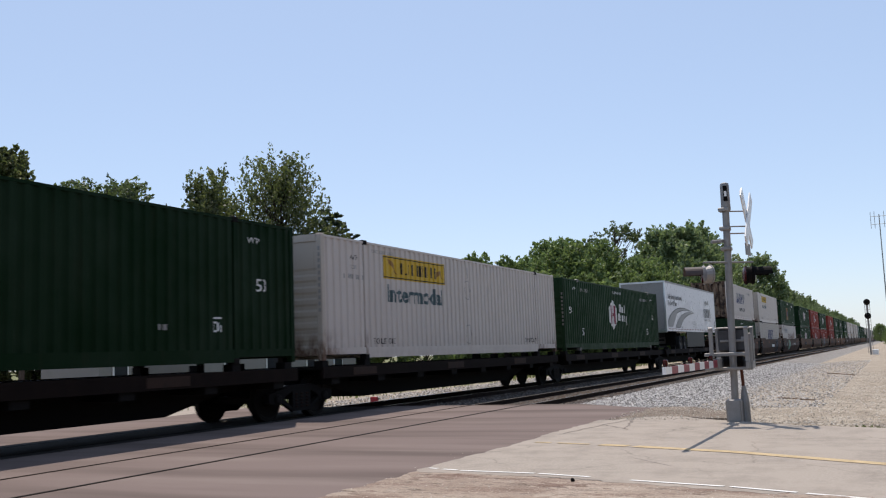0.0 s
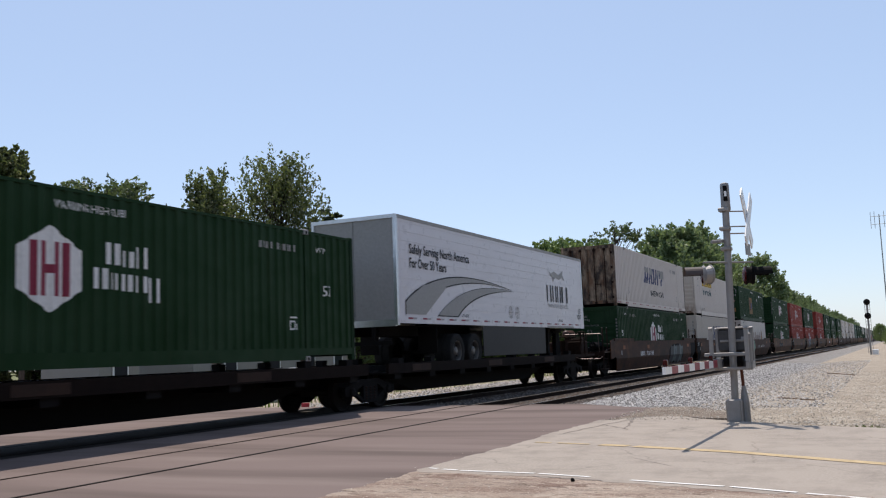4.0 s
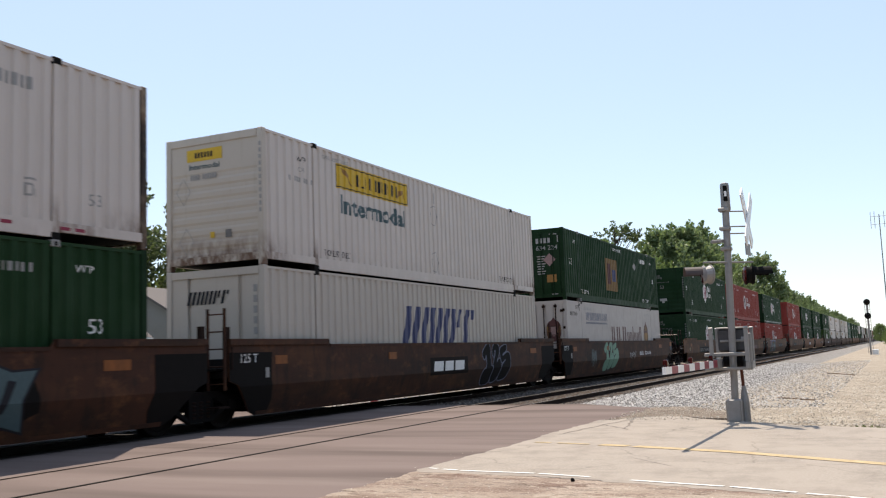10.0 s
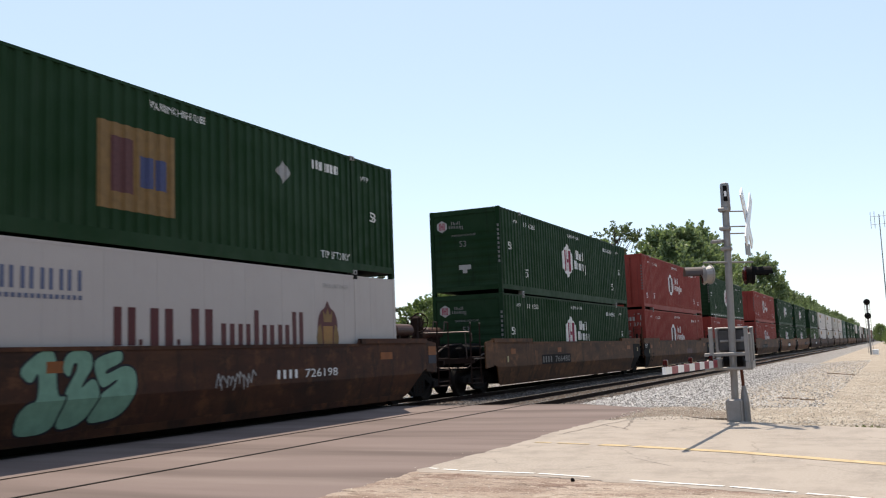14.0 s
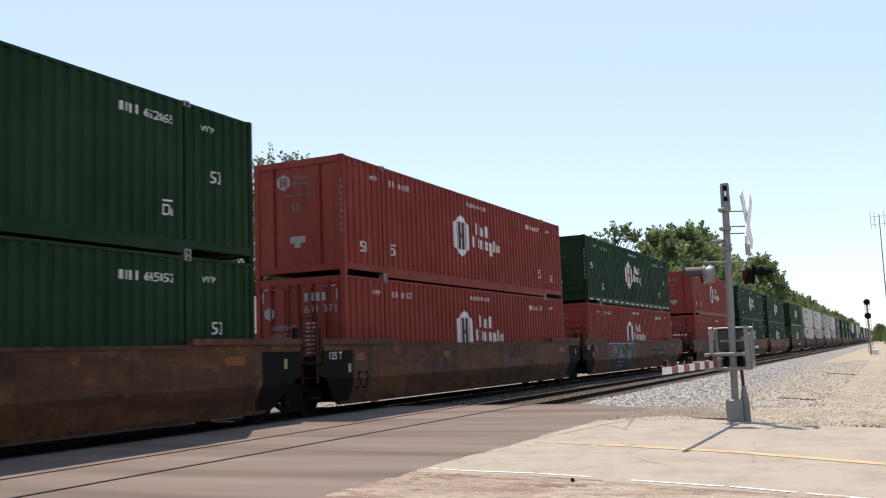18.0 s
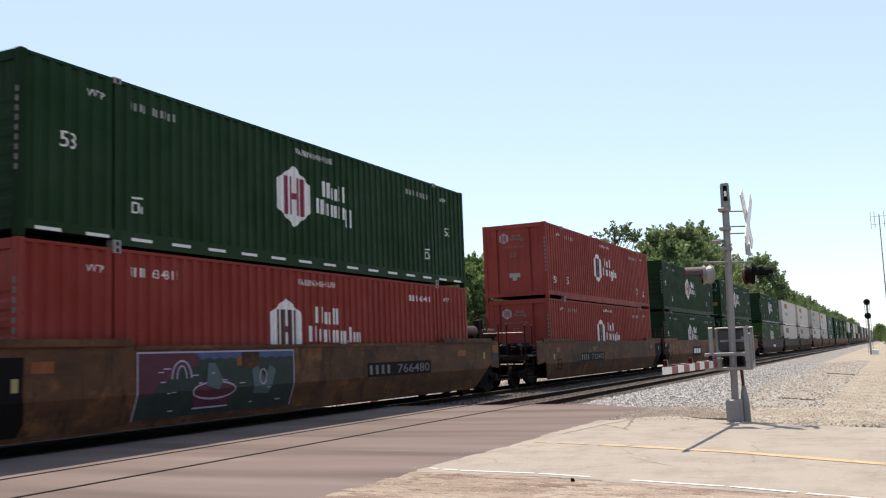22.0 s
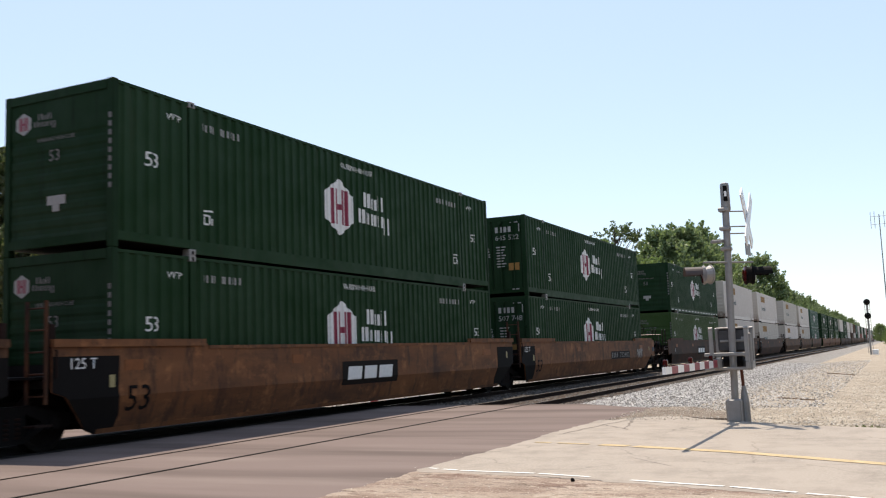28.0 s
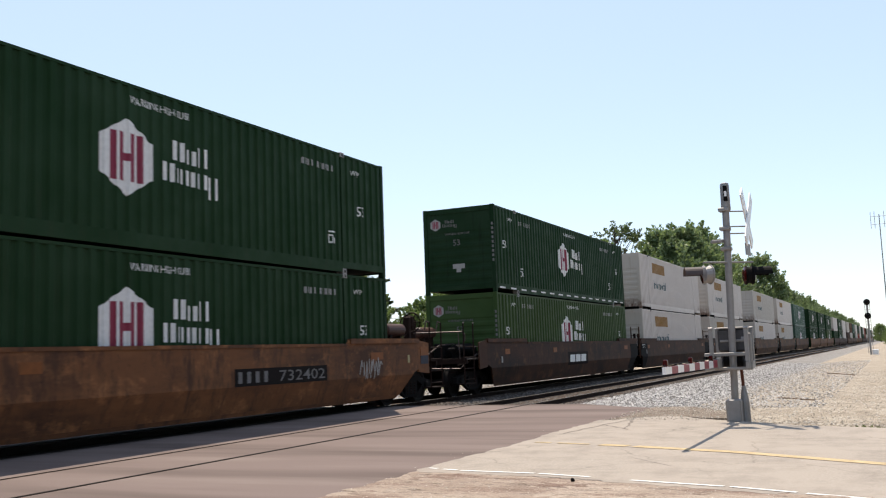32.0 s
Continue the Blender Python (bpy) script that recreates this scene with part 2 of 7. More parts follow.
LENS_RED = plain("red_lens", (0.06, 0.005, 0.005), 0.15, 0, 0.1)
SIDING = plain("grey_siding", (0.27, 0.255, 0.235), 0.7, 0, 0.08, 2)
SHINGLE = plain("pale_shingle", (0.15, 0.132, 0.125), 0.9, 0, 0.2, 12)
GLASS = plain("window_glass", (0.03, 0.035, 0.04), 0.05, 0, 0.1)
DIRT = stone("dirt_and_grass", ((0.24, 0.20, 0.13), (0.13, 0.14, 0.05), (0.08, 0.11, 0.035)), 14, 0.95, 0.5, 0.03, 0.12)
BALLAST = stone("ballast_bed", ((0.48, 0.455, 0.43), (0.10, 0.09, 0.08), (0.26, 0.24, 0.225)), 16, 0.9, 0.9, 0.05, 0.3)
ROAD = stone("worn_road", ((0.37, 0.322, 0.275), (0.245, 0.21, 0.178), (0.325, 0.28, 0.238)), 60, 0.85, 0.25, 0.006, 0.45, 0.3)


def banded_asphalt():
    """Crossing asphalt: fine grain and long soft bands worn by the traffic."""
    m, t, b = shader("crossing_asphalt")
    v = coords(t, world_space=True)
    grain = noise_of(t, v, 70, 4, 0.7)
    c = mixed(t, ramp(t, grain, 0.3, 0.7), (0.193, 0.151, 0.138), (0.160, 0.124, 0.114))
    band = ramp(t, noise_of(t, scaled(t, v, 0.95, 0.12, 1.0), 1.0, 3, 0.5), 0.44, 0.66, 0.0, 0.8)
    c = mixed(t, band, c, (0.108, 0.084, 0.076))
    pale = ramp(t, noise_of(t, scaled(t, v, 0.8, 0.15, 1.0), 1.3, 4), 0.55, 0.75, 0.0, 0.45)
    c = mixed(t, pale, c, (0.254, 0.210, 0.187))
    link(t, c, b.inputs["Base Color"])
    b.inputs["Roughness"].default_value = 0.95
    b.inputs["Specular IOR Level"].default_value = 0.06
    bumped(t, b, grain, 0.15, 0.004)
    return m


ASPHALT = banded_asphalt()
# Crossing asphalt with the train's shade put into its colour.
SHADE_ASPHALT = stone("shade_black_asphalt", ((0.036, 0.03, 0.027), (0.02, 0.017, 0.015), (0.028, 0.023, 0.021)), 40, 0.85, 0.3, 0.008, 0.6)


def mottled(name, cols, fine, stretch, bump, dist):
    """Broken ground: ragged patches at three sizes, drawn out along one way, over a coarse grain."""
    m, t, b = shader(name)
    v = coords(t, world_space=True)
    w = scaled(t, v, *stretch)
    c = mixed(t, ramp(t, noise_of(t, w, 0.9, 7, 0.68), 0.42, 0.58), cols[0], cols[1])
    c = mixed(t, ramp(t, noise_of(t, w, 2.6, 7, 0.72), 0.50, 0.62), c, cols[2])
    c = mixed(t, ramp(t, noise_of(t, w, 6.5, 5, 0.7), 0.54, 0.66, 0.0, 0.85), c, cols[3])
    grain = noise_of(t, v, fine, 4, 0.75)
    c = mixed(t, ramp(t, grain, 0.56, 0.72, 0.0, 0.6), c, tuple(min(1, x * 1.7) for x in cols[0]))
    c = mixed(t, ramp(t, grain, 0.46, 0.3, 0.0, 0.6), c, tuple(x * 0.5 for x in cols[3]))
    link(t, c, b.inputs["Base Color"])
    b.inputs["Roughness"].default_value = 0.95
    b.inputs["Specular IOR Level"].default_value = 0.15
    bumped(t, b, grain, bump, dist)
    MATS[name] = m
    return m


CRUMBLE = mottled("crumbled_asphalt", ((0.40, 0.33, 0.27), (0.29, 0.225, 0.18), (0.21, 0.145, 0.115), (0.085, 0.06, 0.047)), 34, (1.0, 0.35, 1.0), 0.8, 0.02)
LOT = mottled("gravel_lot", ((0.40, 0.345, 0.28), (0.31, 0.26, 0.205), (0.25, 0.205, 0.16), (0.15, 0.12, 0.09)), 26, (1.0, 1.0, 1.0), 0.9, 0.03)


# ---- mesh helpers ----
def mesh_of(name, bm, mat):
    me = bpy.data.meshes.new(name)
    bm.normal_update()
    bm.to_mesh(me)
    bm.free()
    me.materials.append(mat)
    return me


def part(name, bm, mat, parent, label=""):
    """Links a bmesh or a mesh as one object under a thing or a part."""
    me = bm if isinstance(bm, bpy.types.Mesh) else mesh_of(name, bm, mat)
    ob = new(name, me)
    ob.parent = parent
    if name in ("brand_mark", "serial_mark", "serial_number", "car_number", "number_mark", "badge_bar_set", "data_mark", "caption_mark", "rust_stain", "brake_pipe", "warning_text", "stack_text", "lift_text"):
        ob["kind"] = "stuff"
    if label:
        ob["label"] = label
    return ob


def thing(name, label, category, group="", m=None, kind=""):
    ob = new(name)
    ob.empty_display_size = 0.2
    if m is not None:
        ob.matrix_basis = m
    return tagged(ob, label, category, group, kind)


def box(bm, x0, x1, y0, y1, z0, z1):
    vs = [bm.verts.new((x, y, z)) for x in (x0, x1) for y in (y0, y1) for z in (z0, z1)]
    for f in ((0, 1, 3, 2), (4, 6, 7, 5), (0, 4, 5, 1), (2, 3, 7, 6), (0, 2, 6, 4), (1, 5, 7, 3)):
        bm.faces.new([vs[i] for i in f])
    return bm


def boxes(*bs):
    bm = bmesh.new()
    for b in bs:
        box(bm, *b)
    return bm


def bevelled(bm, w=0.01):
    bmesh.ops.bevel(bm, geom=bm.edges[:], offset=w, segments=1, affect="EDGES", clamp_overlap=True)
    return bm


def slab(bm, pts, y0, y1, axis="y"):
    """A plate: the outline pts (two coordinates) given thickness along an axis."""
    def at(p, k):
        return {"y": (p[0], k, p[1]), "x": (k, p[0], p[1]), "z": (p[0], p[1], k)}[axis]
    a = [bm.verts.new(at(p, y0)) for p in pts]
    b = [bm.verts.new(at(p, y1)) for p in pts]
    bm.faces.new(a)
    bm.faces.new(b[::-1])
    n = len(pts)
    for i in range(n):
        bm.faces.new((a[i], b[i], b[(i + 1) % n], a[(i + 1) % n]))
    bmesh.ops.recalc_face_normals(bm, faces=bm.faces[:])
    return bm


def rod(bm, p, q, r, n=8, r2=None):
    p, q = Vector(p), Vector(q)
    d = q - p
    m = Matrix.Translation((p + q) / 2) @ d.to_track_quat("Z", "Y").to_matrix().to_4x4()
    bmesh.ops.create_cone(bm, cap_ends=True, segments=n, radius1=r, radius2=r if r2 is None else r2, depth=d.length, matrix=m)
    return bm


def lathe(bm, prof, n=24, axis="y", open_=False):
    """Turns (along, radius) points round an axis."""
    rings = []
    for a, r in prof:
        ring = []
        for i in range(n):
            c, s_ = math.cos(2 * math.pi * i / n) * r, math.sin(2 * math.pi * i / n) * r
            ring.append(bm.verts.new({"y": (c, a, s_), "x": (a, c, s_), "z": (c, s_, a)}[axis]))
        rings.append(ring)
    for k in range(len(rings) - 1):
        for i in range(n):
            bm.faces.new((rings[k][i], rings[k][(i + 1) % n], rings[k + 1][(i + 1) % n], rings[k + 1][i]))
    if not open_:
        bm.faces.new(rings[0])
    if open_ != 2:
        bm.faces.new(rings[-1])
    bmesh.ops.recalc_face_normals(bm, faces=bm.faces[:])
    return bm


CACHE = {}


def shared(key, build, mat):
    k = (key, mat.name)
    if k not in CACHE:
        CACHE[k] = mesh_of(key, build(), mat)
    return CACHE[k]


TEXTS = {}


def letters(text, height, bold=0.002):
    """Flat outlines of a text as a mesh, x to the right and y up, from (0, 0)."""
    if (text, bold) not in TEXTS:
        cu = bpy.data.curves.new("lettering", "FONT")
        cu.body, cu.size, cu.resolution_u, cu.offset = text, 1.0, 2, bold
        ob = new("lettering", cu)
        TEXTS[text, bold] = bpy.data.meshes.new_from_object(ob)
        bpy.data.objects.remove(ob)
    bm = bmesh.new()
    bm.from_mesh(TEXTS[text, bold])
    bmesh.ops.triangulate(bm, faces=bm.faces[:])
    for v in bm.verts:
        v.co *= height / 0.7
    return bm


def outline(*polys):
    bm = bmesh.new()
    for pts in polys:
        bm.faces.new([bm.verts.new((x, y, 0)) for x, y in pts])
    return bm


def rects(*rs):
    return outline(*[((a, c), (b, c), (b, d), (a, d)) for a, b, c, d in rs])


def glyph_bars(n, w, h, gaps=(), gap=0.34):
    """Identification marks: a row of plain upright bars of a character's size."""
    return rects(*[(i * w / n, (i + 1 - gap) * w / n, 0, h) for i in range(n) if i not in gaps])


def sized(bm, x0, x1, y0, y1):
    xs = [v.co.x for v in bm.verts]
    ys = [v.co.y for v in bm.verts]
    ax, bx, ay, by = min(xs), max(xs), min(ys), max(ys)
    for v in bm.verts:
        v.co.x = x0 + (v.co.x - ax) / (bx - ax) * (x1 - x0)
        v.co.y = y0 + (v.co.y - ay) / (by - ay) * (y1 - y0)
    return bm


# ---- ground, road and tracks ----
def sheet(name, pts, z, mat, label, cuts=0, thick=0.02):
    bm = bmesh.new()
    slab(bm, pts, z - thick, z, "z")
    ob = new(name, mesh_of(name, bm, mat))
    return tagged(ob, label, name.split("_")[0], kind="structure")


ground = sheet("ground", ((-2500, -2500), (2500, -2500), (2500, 2500), (-2500, 2500)), -0.30, DIRT, "dry grass and dirt ground that reaches the horizon", thick=0.5)


def strip(name, x0, x1, rows, mat, label, step=1.0, rough=0.03, seed=1):
    """An uneven strip along the tracks: rows of (y, z) across it."""
    noise.seed_set(seed)
    nx = max(2, int((x1 - x0) / step))
    vs, fs = [], []
    for i in range(nx + 1):
        x = x0 + (x1 - x0) * i / nx
        for y, z in rows:
            vs.append((x, y, z + rough * noise.noise(Vector((x * 0.9, y * 0.9, 0)))))
    k = len(rows)
    for i in range(nx):
        for j in range(k - 1):
            a = i * k + j
            fs.append((a, a + k, a + k + 1, a + 1))
    me = bpy.data.meshes.new(name)
    me.from_pydata(vs, [], fs)
    me.materials.append(mat)
    return tagged(new(name, me), label, name.split("_")[0], kind="structure")


XR = 21.5
strip("ballast_bed", XR, 900, [(-8.3, -0.28), (-7.2, -0.20), (-6.2, -0.13), (-5.6, -0.12), (-4.0, -0.14), (-2.0, -0.14), (0.0, -0.14), (2.0, -0.14), (3.2, -0.3)], BALLAST, "grey crushed-stone ballast under both tracks", 0.8, 0.03)
strip("ballast_bed_west", -200, -6.0, [(-6.6, -0.3), (-5.6, -0.12), (-2, -0.14), (2.0, -0.14), (3.2, -0.3)], BALLAST, "grey crushed-stone ballast beyond the crossing", 2.0, 0.03)
strip("gravel_lot", 14.0, 420, [(-60, -0.29), (-24, -0.24), (-14, -0.20), (-11.2, -0.09), (-10.0, -0.10), (-9.2, -0.15), (-8.2, -0.24)], LOT, "pale beige gravel lot beside the tracks", 0.7, 0.003, 3)
strip("gravel_verge", XR, 420, [(3.1, -0.26), (5.5, -0.22), (9, -0.27)], LOT, "pale gravel beyond the tracks", 1.0, 0.04, 4)

# The road crosses the tracks; the asphalt of the crossing is darker than the road.
def ragged(x0, x1, y, amp, step, seed):
    """Points of a broken edge from x0 to x1."""
    rnd = random.Random(seed)
    n = int(abs(x1 - x0) / step)
    return [(x0 + (x1 - x0) * i / n + rnd.uniform(-0.3, 0.3) * step, y + amp * (0.6 * math.sin(i * 0.23 + seed) + rnd.uniform(-1, 1))) for i in range(n + 1)]


def broken(pts, step=0.09, amp=0.05):
    """A ragged line through the given corners."""
    rnd = random.Random(31)
    out = []
    for (a, b), (c, d) in zip(pts, pts[1:]):
        n = int(math.hypot(c - a, d - b) / step)
        out += [(a + (c - a) * i / n + rnd.uniform(-amp, amp * 0.4), b + (d - b) * i / n) for i in range(n)]
    return out


sheet("crossing_asphalt", ((-6, -8.6), (16.4, -8.6), (18.6, -8.9), (19.7, -8.5), (20.4, -7.4), (21.6, -6.1), (21.6, 3.6), (-6, 3.6)), 0.0, ASPHALT, "brown-grey asphalt of the level crossing", thick=0.4)
# A near-black sheet deepens the shade under the train by its colour.
sheet("track_panel", ((-5.9, -1.05), (21.5, -1.05), (21.5, 1.05), (-5.9, 1.05)), 0.004, SHADE_ASPHALT, "asphalt round the crossing's rails, blackened for the train's shade", thick=0.02)
sheet("road", ((-1.0, -40), (11.5, -40), (13.6, -16), (15.4, -11.4), (16.9, -9.6), (17.4, -9.3), (17.75, -8.9), *ragged(17.5, 16.7, -8.25, 0.06, 0.2, 3), *ragged(16.6, 9.5, -7.96, 0.035, 0.16, 5), *broken(((9.36, -8.05), (9.2, -9.4), (8.86, -10.6), (8.45, -11.9), (7.0, -15.6))), (2.0, -26)), 0.003, ROAD, "worn pale road leading to the crossing", thick=0.4)
sheet("road_far", ((2.0, 3.604), (21.6, 3.604), (30, 26), (36, 60), (24, 60), (12, 26)), -0.004, ROAD, "pale road beyond the crossing", thick=0.4)
sheet("shoulder", ((-14, -40), (0.6, -40), (3.4, -26.1), (8.3, -14.1), (9.4, -11.0), *ragged(9.7, 3.0, -7.93, 0.05, 0.1, 9), (-14, -7.9)), 0.0015, CRUMBLE, "crumbled asphalt shoulder", thick=0.4)
LINE_Y = plain("road_yellow", (0.50, 0.37, 0.205), 0.75, 0, 0.35, 9)
LINE_W = plain("road_white", (0.72, 0.70, 0.67), 0.75, 0, 0.2, 5)


def line(name, pts, w, mat, label, z=0.008):
    bm = bmesh.new()
    for (a, b), (c, d) in pts:
        u = Vector((c - a, d - b, 0)).normalized()
        v = Vector((-u.y, u.x, 0)) * w / 2
        bm.faces.new([bm.verts.new(p) for p in ((a - v.x, b - v.y, z), (c - v.x, d - v.y, z), (c + v.x, d + v.y, z), (a + v.x, b + v.y, z))])
    bmesh.ops.recalc_face_normals(bm, faces=bm.faces[:])
    return tagged(new(name, mesh_of(name, bm, mat)), label, "road marking", kind="structure")


line("centre_line", [((12.30, -9.22), (12.19, -9.62)), ((12.14, -9.72), (11.60, -11.04)), ((11.60, -11.04), (10.64, -12.65)), ((10.64, -12.65), (8.5, -17.5))], 0.185, LINE_Y, "worn yellow centre line")
line("centre_line_worn", [((12.58, -8.2), (12.52, -8.45)), ((12.5, -8.55), (12.36, -9.05))], 0.08, LINE_Y, "flaked remains of the yellow centre line")
line("edge_line", [((9.66, -7.99), (9.61, -8.12)), ((9.58, -8.2), (9.53, -8.4)), ((9.5, -8.45), (9.40, -9.35)), ((9.39, -9.4), (9.22, -10.0)), ((9.06, -10.45), (8.81, -11.36)), ((8.8, -11.42), (8.56, -12.0)), ((8.52, -12.08), (7.2, -15.5))], 0.055, LINE_W, "white edge line with gaps")
PATCH = stone("patched_asphalt", ((0.235, 0.197, 0.174), (0.18, 0.15, 0.132), (0.21, 0.175, 0.154)), 50, 0.85, 0.2, 0.005, 0.8)


def crack(name, seed, x0, y0, x1, y1, w, mat, label):
    rnd = random.Random(seed)
    n = 14
    pts = []
    for i in range(n + 1):
        t = i / n
        pts.append((x0 + (x1 - x0) * t + rnd.uniform(-w, w) * 1.2, y0 + (y1 - y0) * t + rnd.uniform(-w, w) * 1.2))
    return line(name, list(zip(pts, pts[1:])), w, mat, label, 0.0065)


for i, (a, b, c, d, w) in enumerate(((13.5, -8.6, 12.9, -10.0, 0.008), (9.0, -10.2, 9.2, -9.4, 0.02), (10.9, -10.0, 10.2, -10.6, 0.008), (15.6, -8.3, 14.6, -9.0, 0.02), (17.6, -8.6, 13.9, -8.15, 0.03), (14.8, -8.9, 16.4, -8.6, 0.025))):
    crack("road_crack", i, a, b, c, d, w, PATCH, "dark crack in the worn road")
def crumbs():
    """Broken asphalt along the road's edge: a rough skin that breaks through the shoulder in flakes."""
    vs, fs, nx, ny = [], [], 96, 130
    for i in range(nx + 1):
        for j in range(ny + 1):
            x, y = 4.6 + 4.8 * i / nx, -13.2 + 5.35 * j / ny
            edge_ = max(0.0, x - (9.2 - (-(y + 8.9)) * 0.20)) * 0.25
            n1 = noise.noise(Vector((x * 2.6, y * 1.1, 3.0)))
            n2 = noise.noise(Vector((x * 11.0, y * 7.0, 9.0)))
            vs.append((x, y, -0.001 + 0.016 * n1 + 0.011 * n2 - edge_ - max(0.0, y + 8.1) * 0.2))
    for i in range(nx):
        for j in range(ny):
            a = i * (ny + 1) + j
            fs.append((a, a + ny + 1, a + ny + 2, a + 1))
    me = bpy.data.meshes.new("broken_asphalt")
    me.from_pydata(vs, [], fs)
    me.materials.append(FLAKES)
    return tagged(new("broken_asphalt", me), "broken brown asphalt flakes on the shoulder", "asphalt", kind="structure")


FLAKES = mottled("asphalt_flakes", ((0.36, 0.285, 0.23), (0.24, 0.18, 0.145), (0.19, 0.125, 0.10), (0.07, 0.05, 0.04)), 40, (1.0, 0.4, 1.0), 0.9, 0.02)
crumbs()
# Flangeways and rails set in the crossing, rails on ties beyond it.
rail_prof = ((-0.07, -0.16), (0.07, -0.16), (0.07, -0.145), (0.012, -0.12), (0.012, -0.045), (0.036, -0.035), (0.036, 0.0), (-0.036, 0.0), (-0.036, -0.035), (-0.012, -0.045), (-0.012, -0.12), (-0.07, -0.145))


def rail(y, x0, x1, lift):
    bm = bmesh.new()
    slab(bm, [(y + a, b + lift) for a, b in rail_prof], x0, x1, "x")
    ob = new("rail", mesh_of("rail", bm, RUST))
    tagged(ob, "steel rail with a rusty web and a polished head", "rail", "rails of the two tracks", "structure")
    part("rail_head", boxes((21.6, x1, y - 0.034, y + 0.034, lift - 0.001, lift + 0.004)), RAILTOP, ob, "polished running band")
    return ob


for yc in (0.0, -4.0):
    for s_ in (-0.755, 0.755):
        rail(yc + s_, -200, 900, 0.003)
for y, w in ((-0.67, 0.05), (0.67, 0.05), (-3.23, 0.008), (-4.75, 0.026)):
    tagged(new("flangeway", mesh_of("flangeway", boxes((-6, 21.6, y - w, y + w, -0.02, 0.007)), DARK)), "dark flangeway groove beside a rail in the crossing", "flangeway", "flangeways", "structure")
TIE = plain("weathered_tie", (0.10, 0.065, 0.045), 0.95, 0, 0.5, 7)
tie_me = shared("tie", lambda: bevelled(boxes((-0.115, 0.115, -1.3, 1.3, -0.26, -0.115)), 0.015), TIE)
for yc in (0.0, -4.0):
    for i in range(70):
        ob = new("railway_tie", tie_me)
        ob.matrix_basis = pose(XR + 0.3 + i * 0.51, yc, 0.0, 0, 0, ((i * 37) % 7 - 3) * 0.3)
        tagged(ob, "weathered wooden railway tie in the ballast", "railway tie", "ties of the tracks")
bm = boxes(*[(x, x + 0.23, yc - 1.3, yc + 1.3, -0.26, -0.115) for yc in (0.0, -4.0) for x in [XR + 36 + i * 0.51 for i in range(260)]])
tagged(new("far_ties", mesh_of("far_ties", bm, TIE)), "rows of far wooden ties in the ballast", "railway ties", kind="stuff")


def stones(name, n, seed, place, size, mat, label):
    """Loose stones: small crooked octahedra, joined."""
    rng = np.random.default_rng(seed)
    base = np.array([(1, 0, 0), (-1, 0, 0), (0, 1, 0), (0, -1, 0), (0, 0, 1), (0, 0, -1)], float)
    tri = np.array([(0, 2, 4), (2, 1, 4), (1, 3, 4), (3, 0, 4), (2, 0, 5), (1, 2, 5), (3, 1, 5), (0, 3, 5)])
    p = place(rng, n)
    n = len(p)
    s = rng.uniform(size[0], size[1], (n, 1, 1)) * rng.uniform(0.6, 1.25, (n, 6, 1))
    a = rng.uniform(0, 6.28, n)
    rot = np.stack([np.stack([np.cos(a), -np.sin(a), 0 * a], 1), np.stack([np.sin(a), np.cos(a), 0 * a], 1), np.stack([0 * a, 0 * a, 0 * a + 0.75], 1)], 1)
    v = np.einsum("nij,kj->nki", rot, base) * s + p[:, None, :]
    f = (tri[None] + 6 * np.arange(n)[:, None, None]).reshape(-1, 3)
    me = bpy.data.meshes.new(name)
    me.from_pydata(v.reshape(-1, 3).tolist(), [], f.tolist())
    me.materials.append(mat)
    return tagged(new(name, me), label, name.split("_")[-1], kind="stuff")


def rock(name, dark, light):
    m, t, b = shader(name)
    r = t.nodes.new("ShaderNodeNewGeometry").outputs["Random Per Island"]
    v = coords(t, world_space=True)
    c = mixed(t, r, dark, light)
    c = mixed(t, ramp(t, noise_of(t, v, 40, 4), 0.45, 0.75, 0.0, 0.4), c, tuple(x * 0.5 for x in dark))
    link(t, c, b.inputs["Base Color"])
    b.inputs["Roughness"].default_value = 0.9
    return m


def bed(rng, n):
    x = XR + 0.1 + 45 * rng.random(n) ** 1.5
    y = rng.uniform(-8.6, -5.55, n)
    z = np.interp(y, [-8.6, -8.3, -7.2, -6.2, -5.5], [-0.30, -0.27, -0.19, -0.12, -0.11])
    return np.stack([x, y, z + 0.012], 1)


def between(rng, n):
    x = XR + 0.1 + 30 * rng.random(n) ** 1.4
    y = rng.uniform(-5.4, -0.9, n)
    keep = np.abs(np.abs(y + 4.0) - 0.755) > 0.12
    return np.stack([x, y, 0 * x - 0.118], 1)[keep][: n // 2]


def far_side(rng, n):
    return np.stack([rng.uniform(21.6, 60, n), rng.uniform(0.95, 4.2, n), 0 * np.zeros(n) - 0.13], 1)


PALE = rock("pale_rock", (0.09, 0.08, 0.073), (0.74, 0.70, 0.66))
SAND = rock("beige_rock", (0.20, 0.165, 0.13), (0.66, 0.60, 0.52))
stones("ballast_stones", 22000, 1, bed, (0.02, 0.052), PALE, "pale grey angular ballast stones")
# Fouled ballast, its colour darkened further to stand for the train's shadow.
SHADE_ROCK = rock("shade_dark_rock", (0.035, 0.028, 0.024), (0.20, 0.17, 0.15))
SHADE_BALLAST = stone("fouled_ballast", ((0.11, 0.09, 0.078), (0.05, 0.04, 0.035), (0.08, 0.065, 0.056)), 16, 0.95, 0.9, 0.05, 0.3)
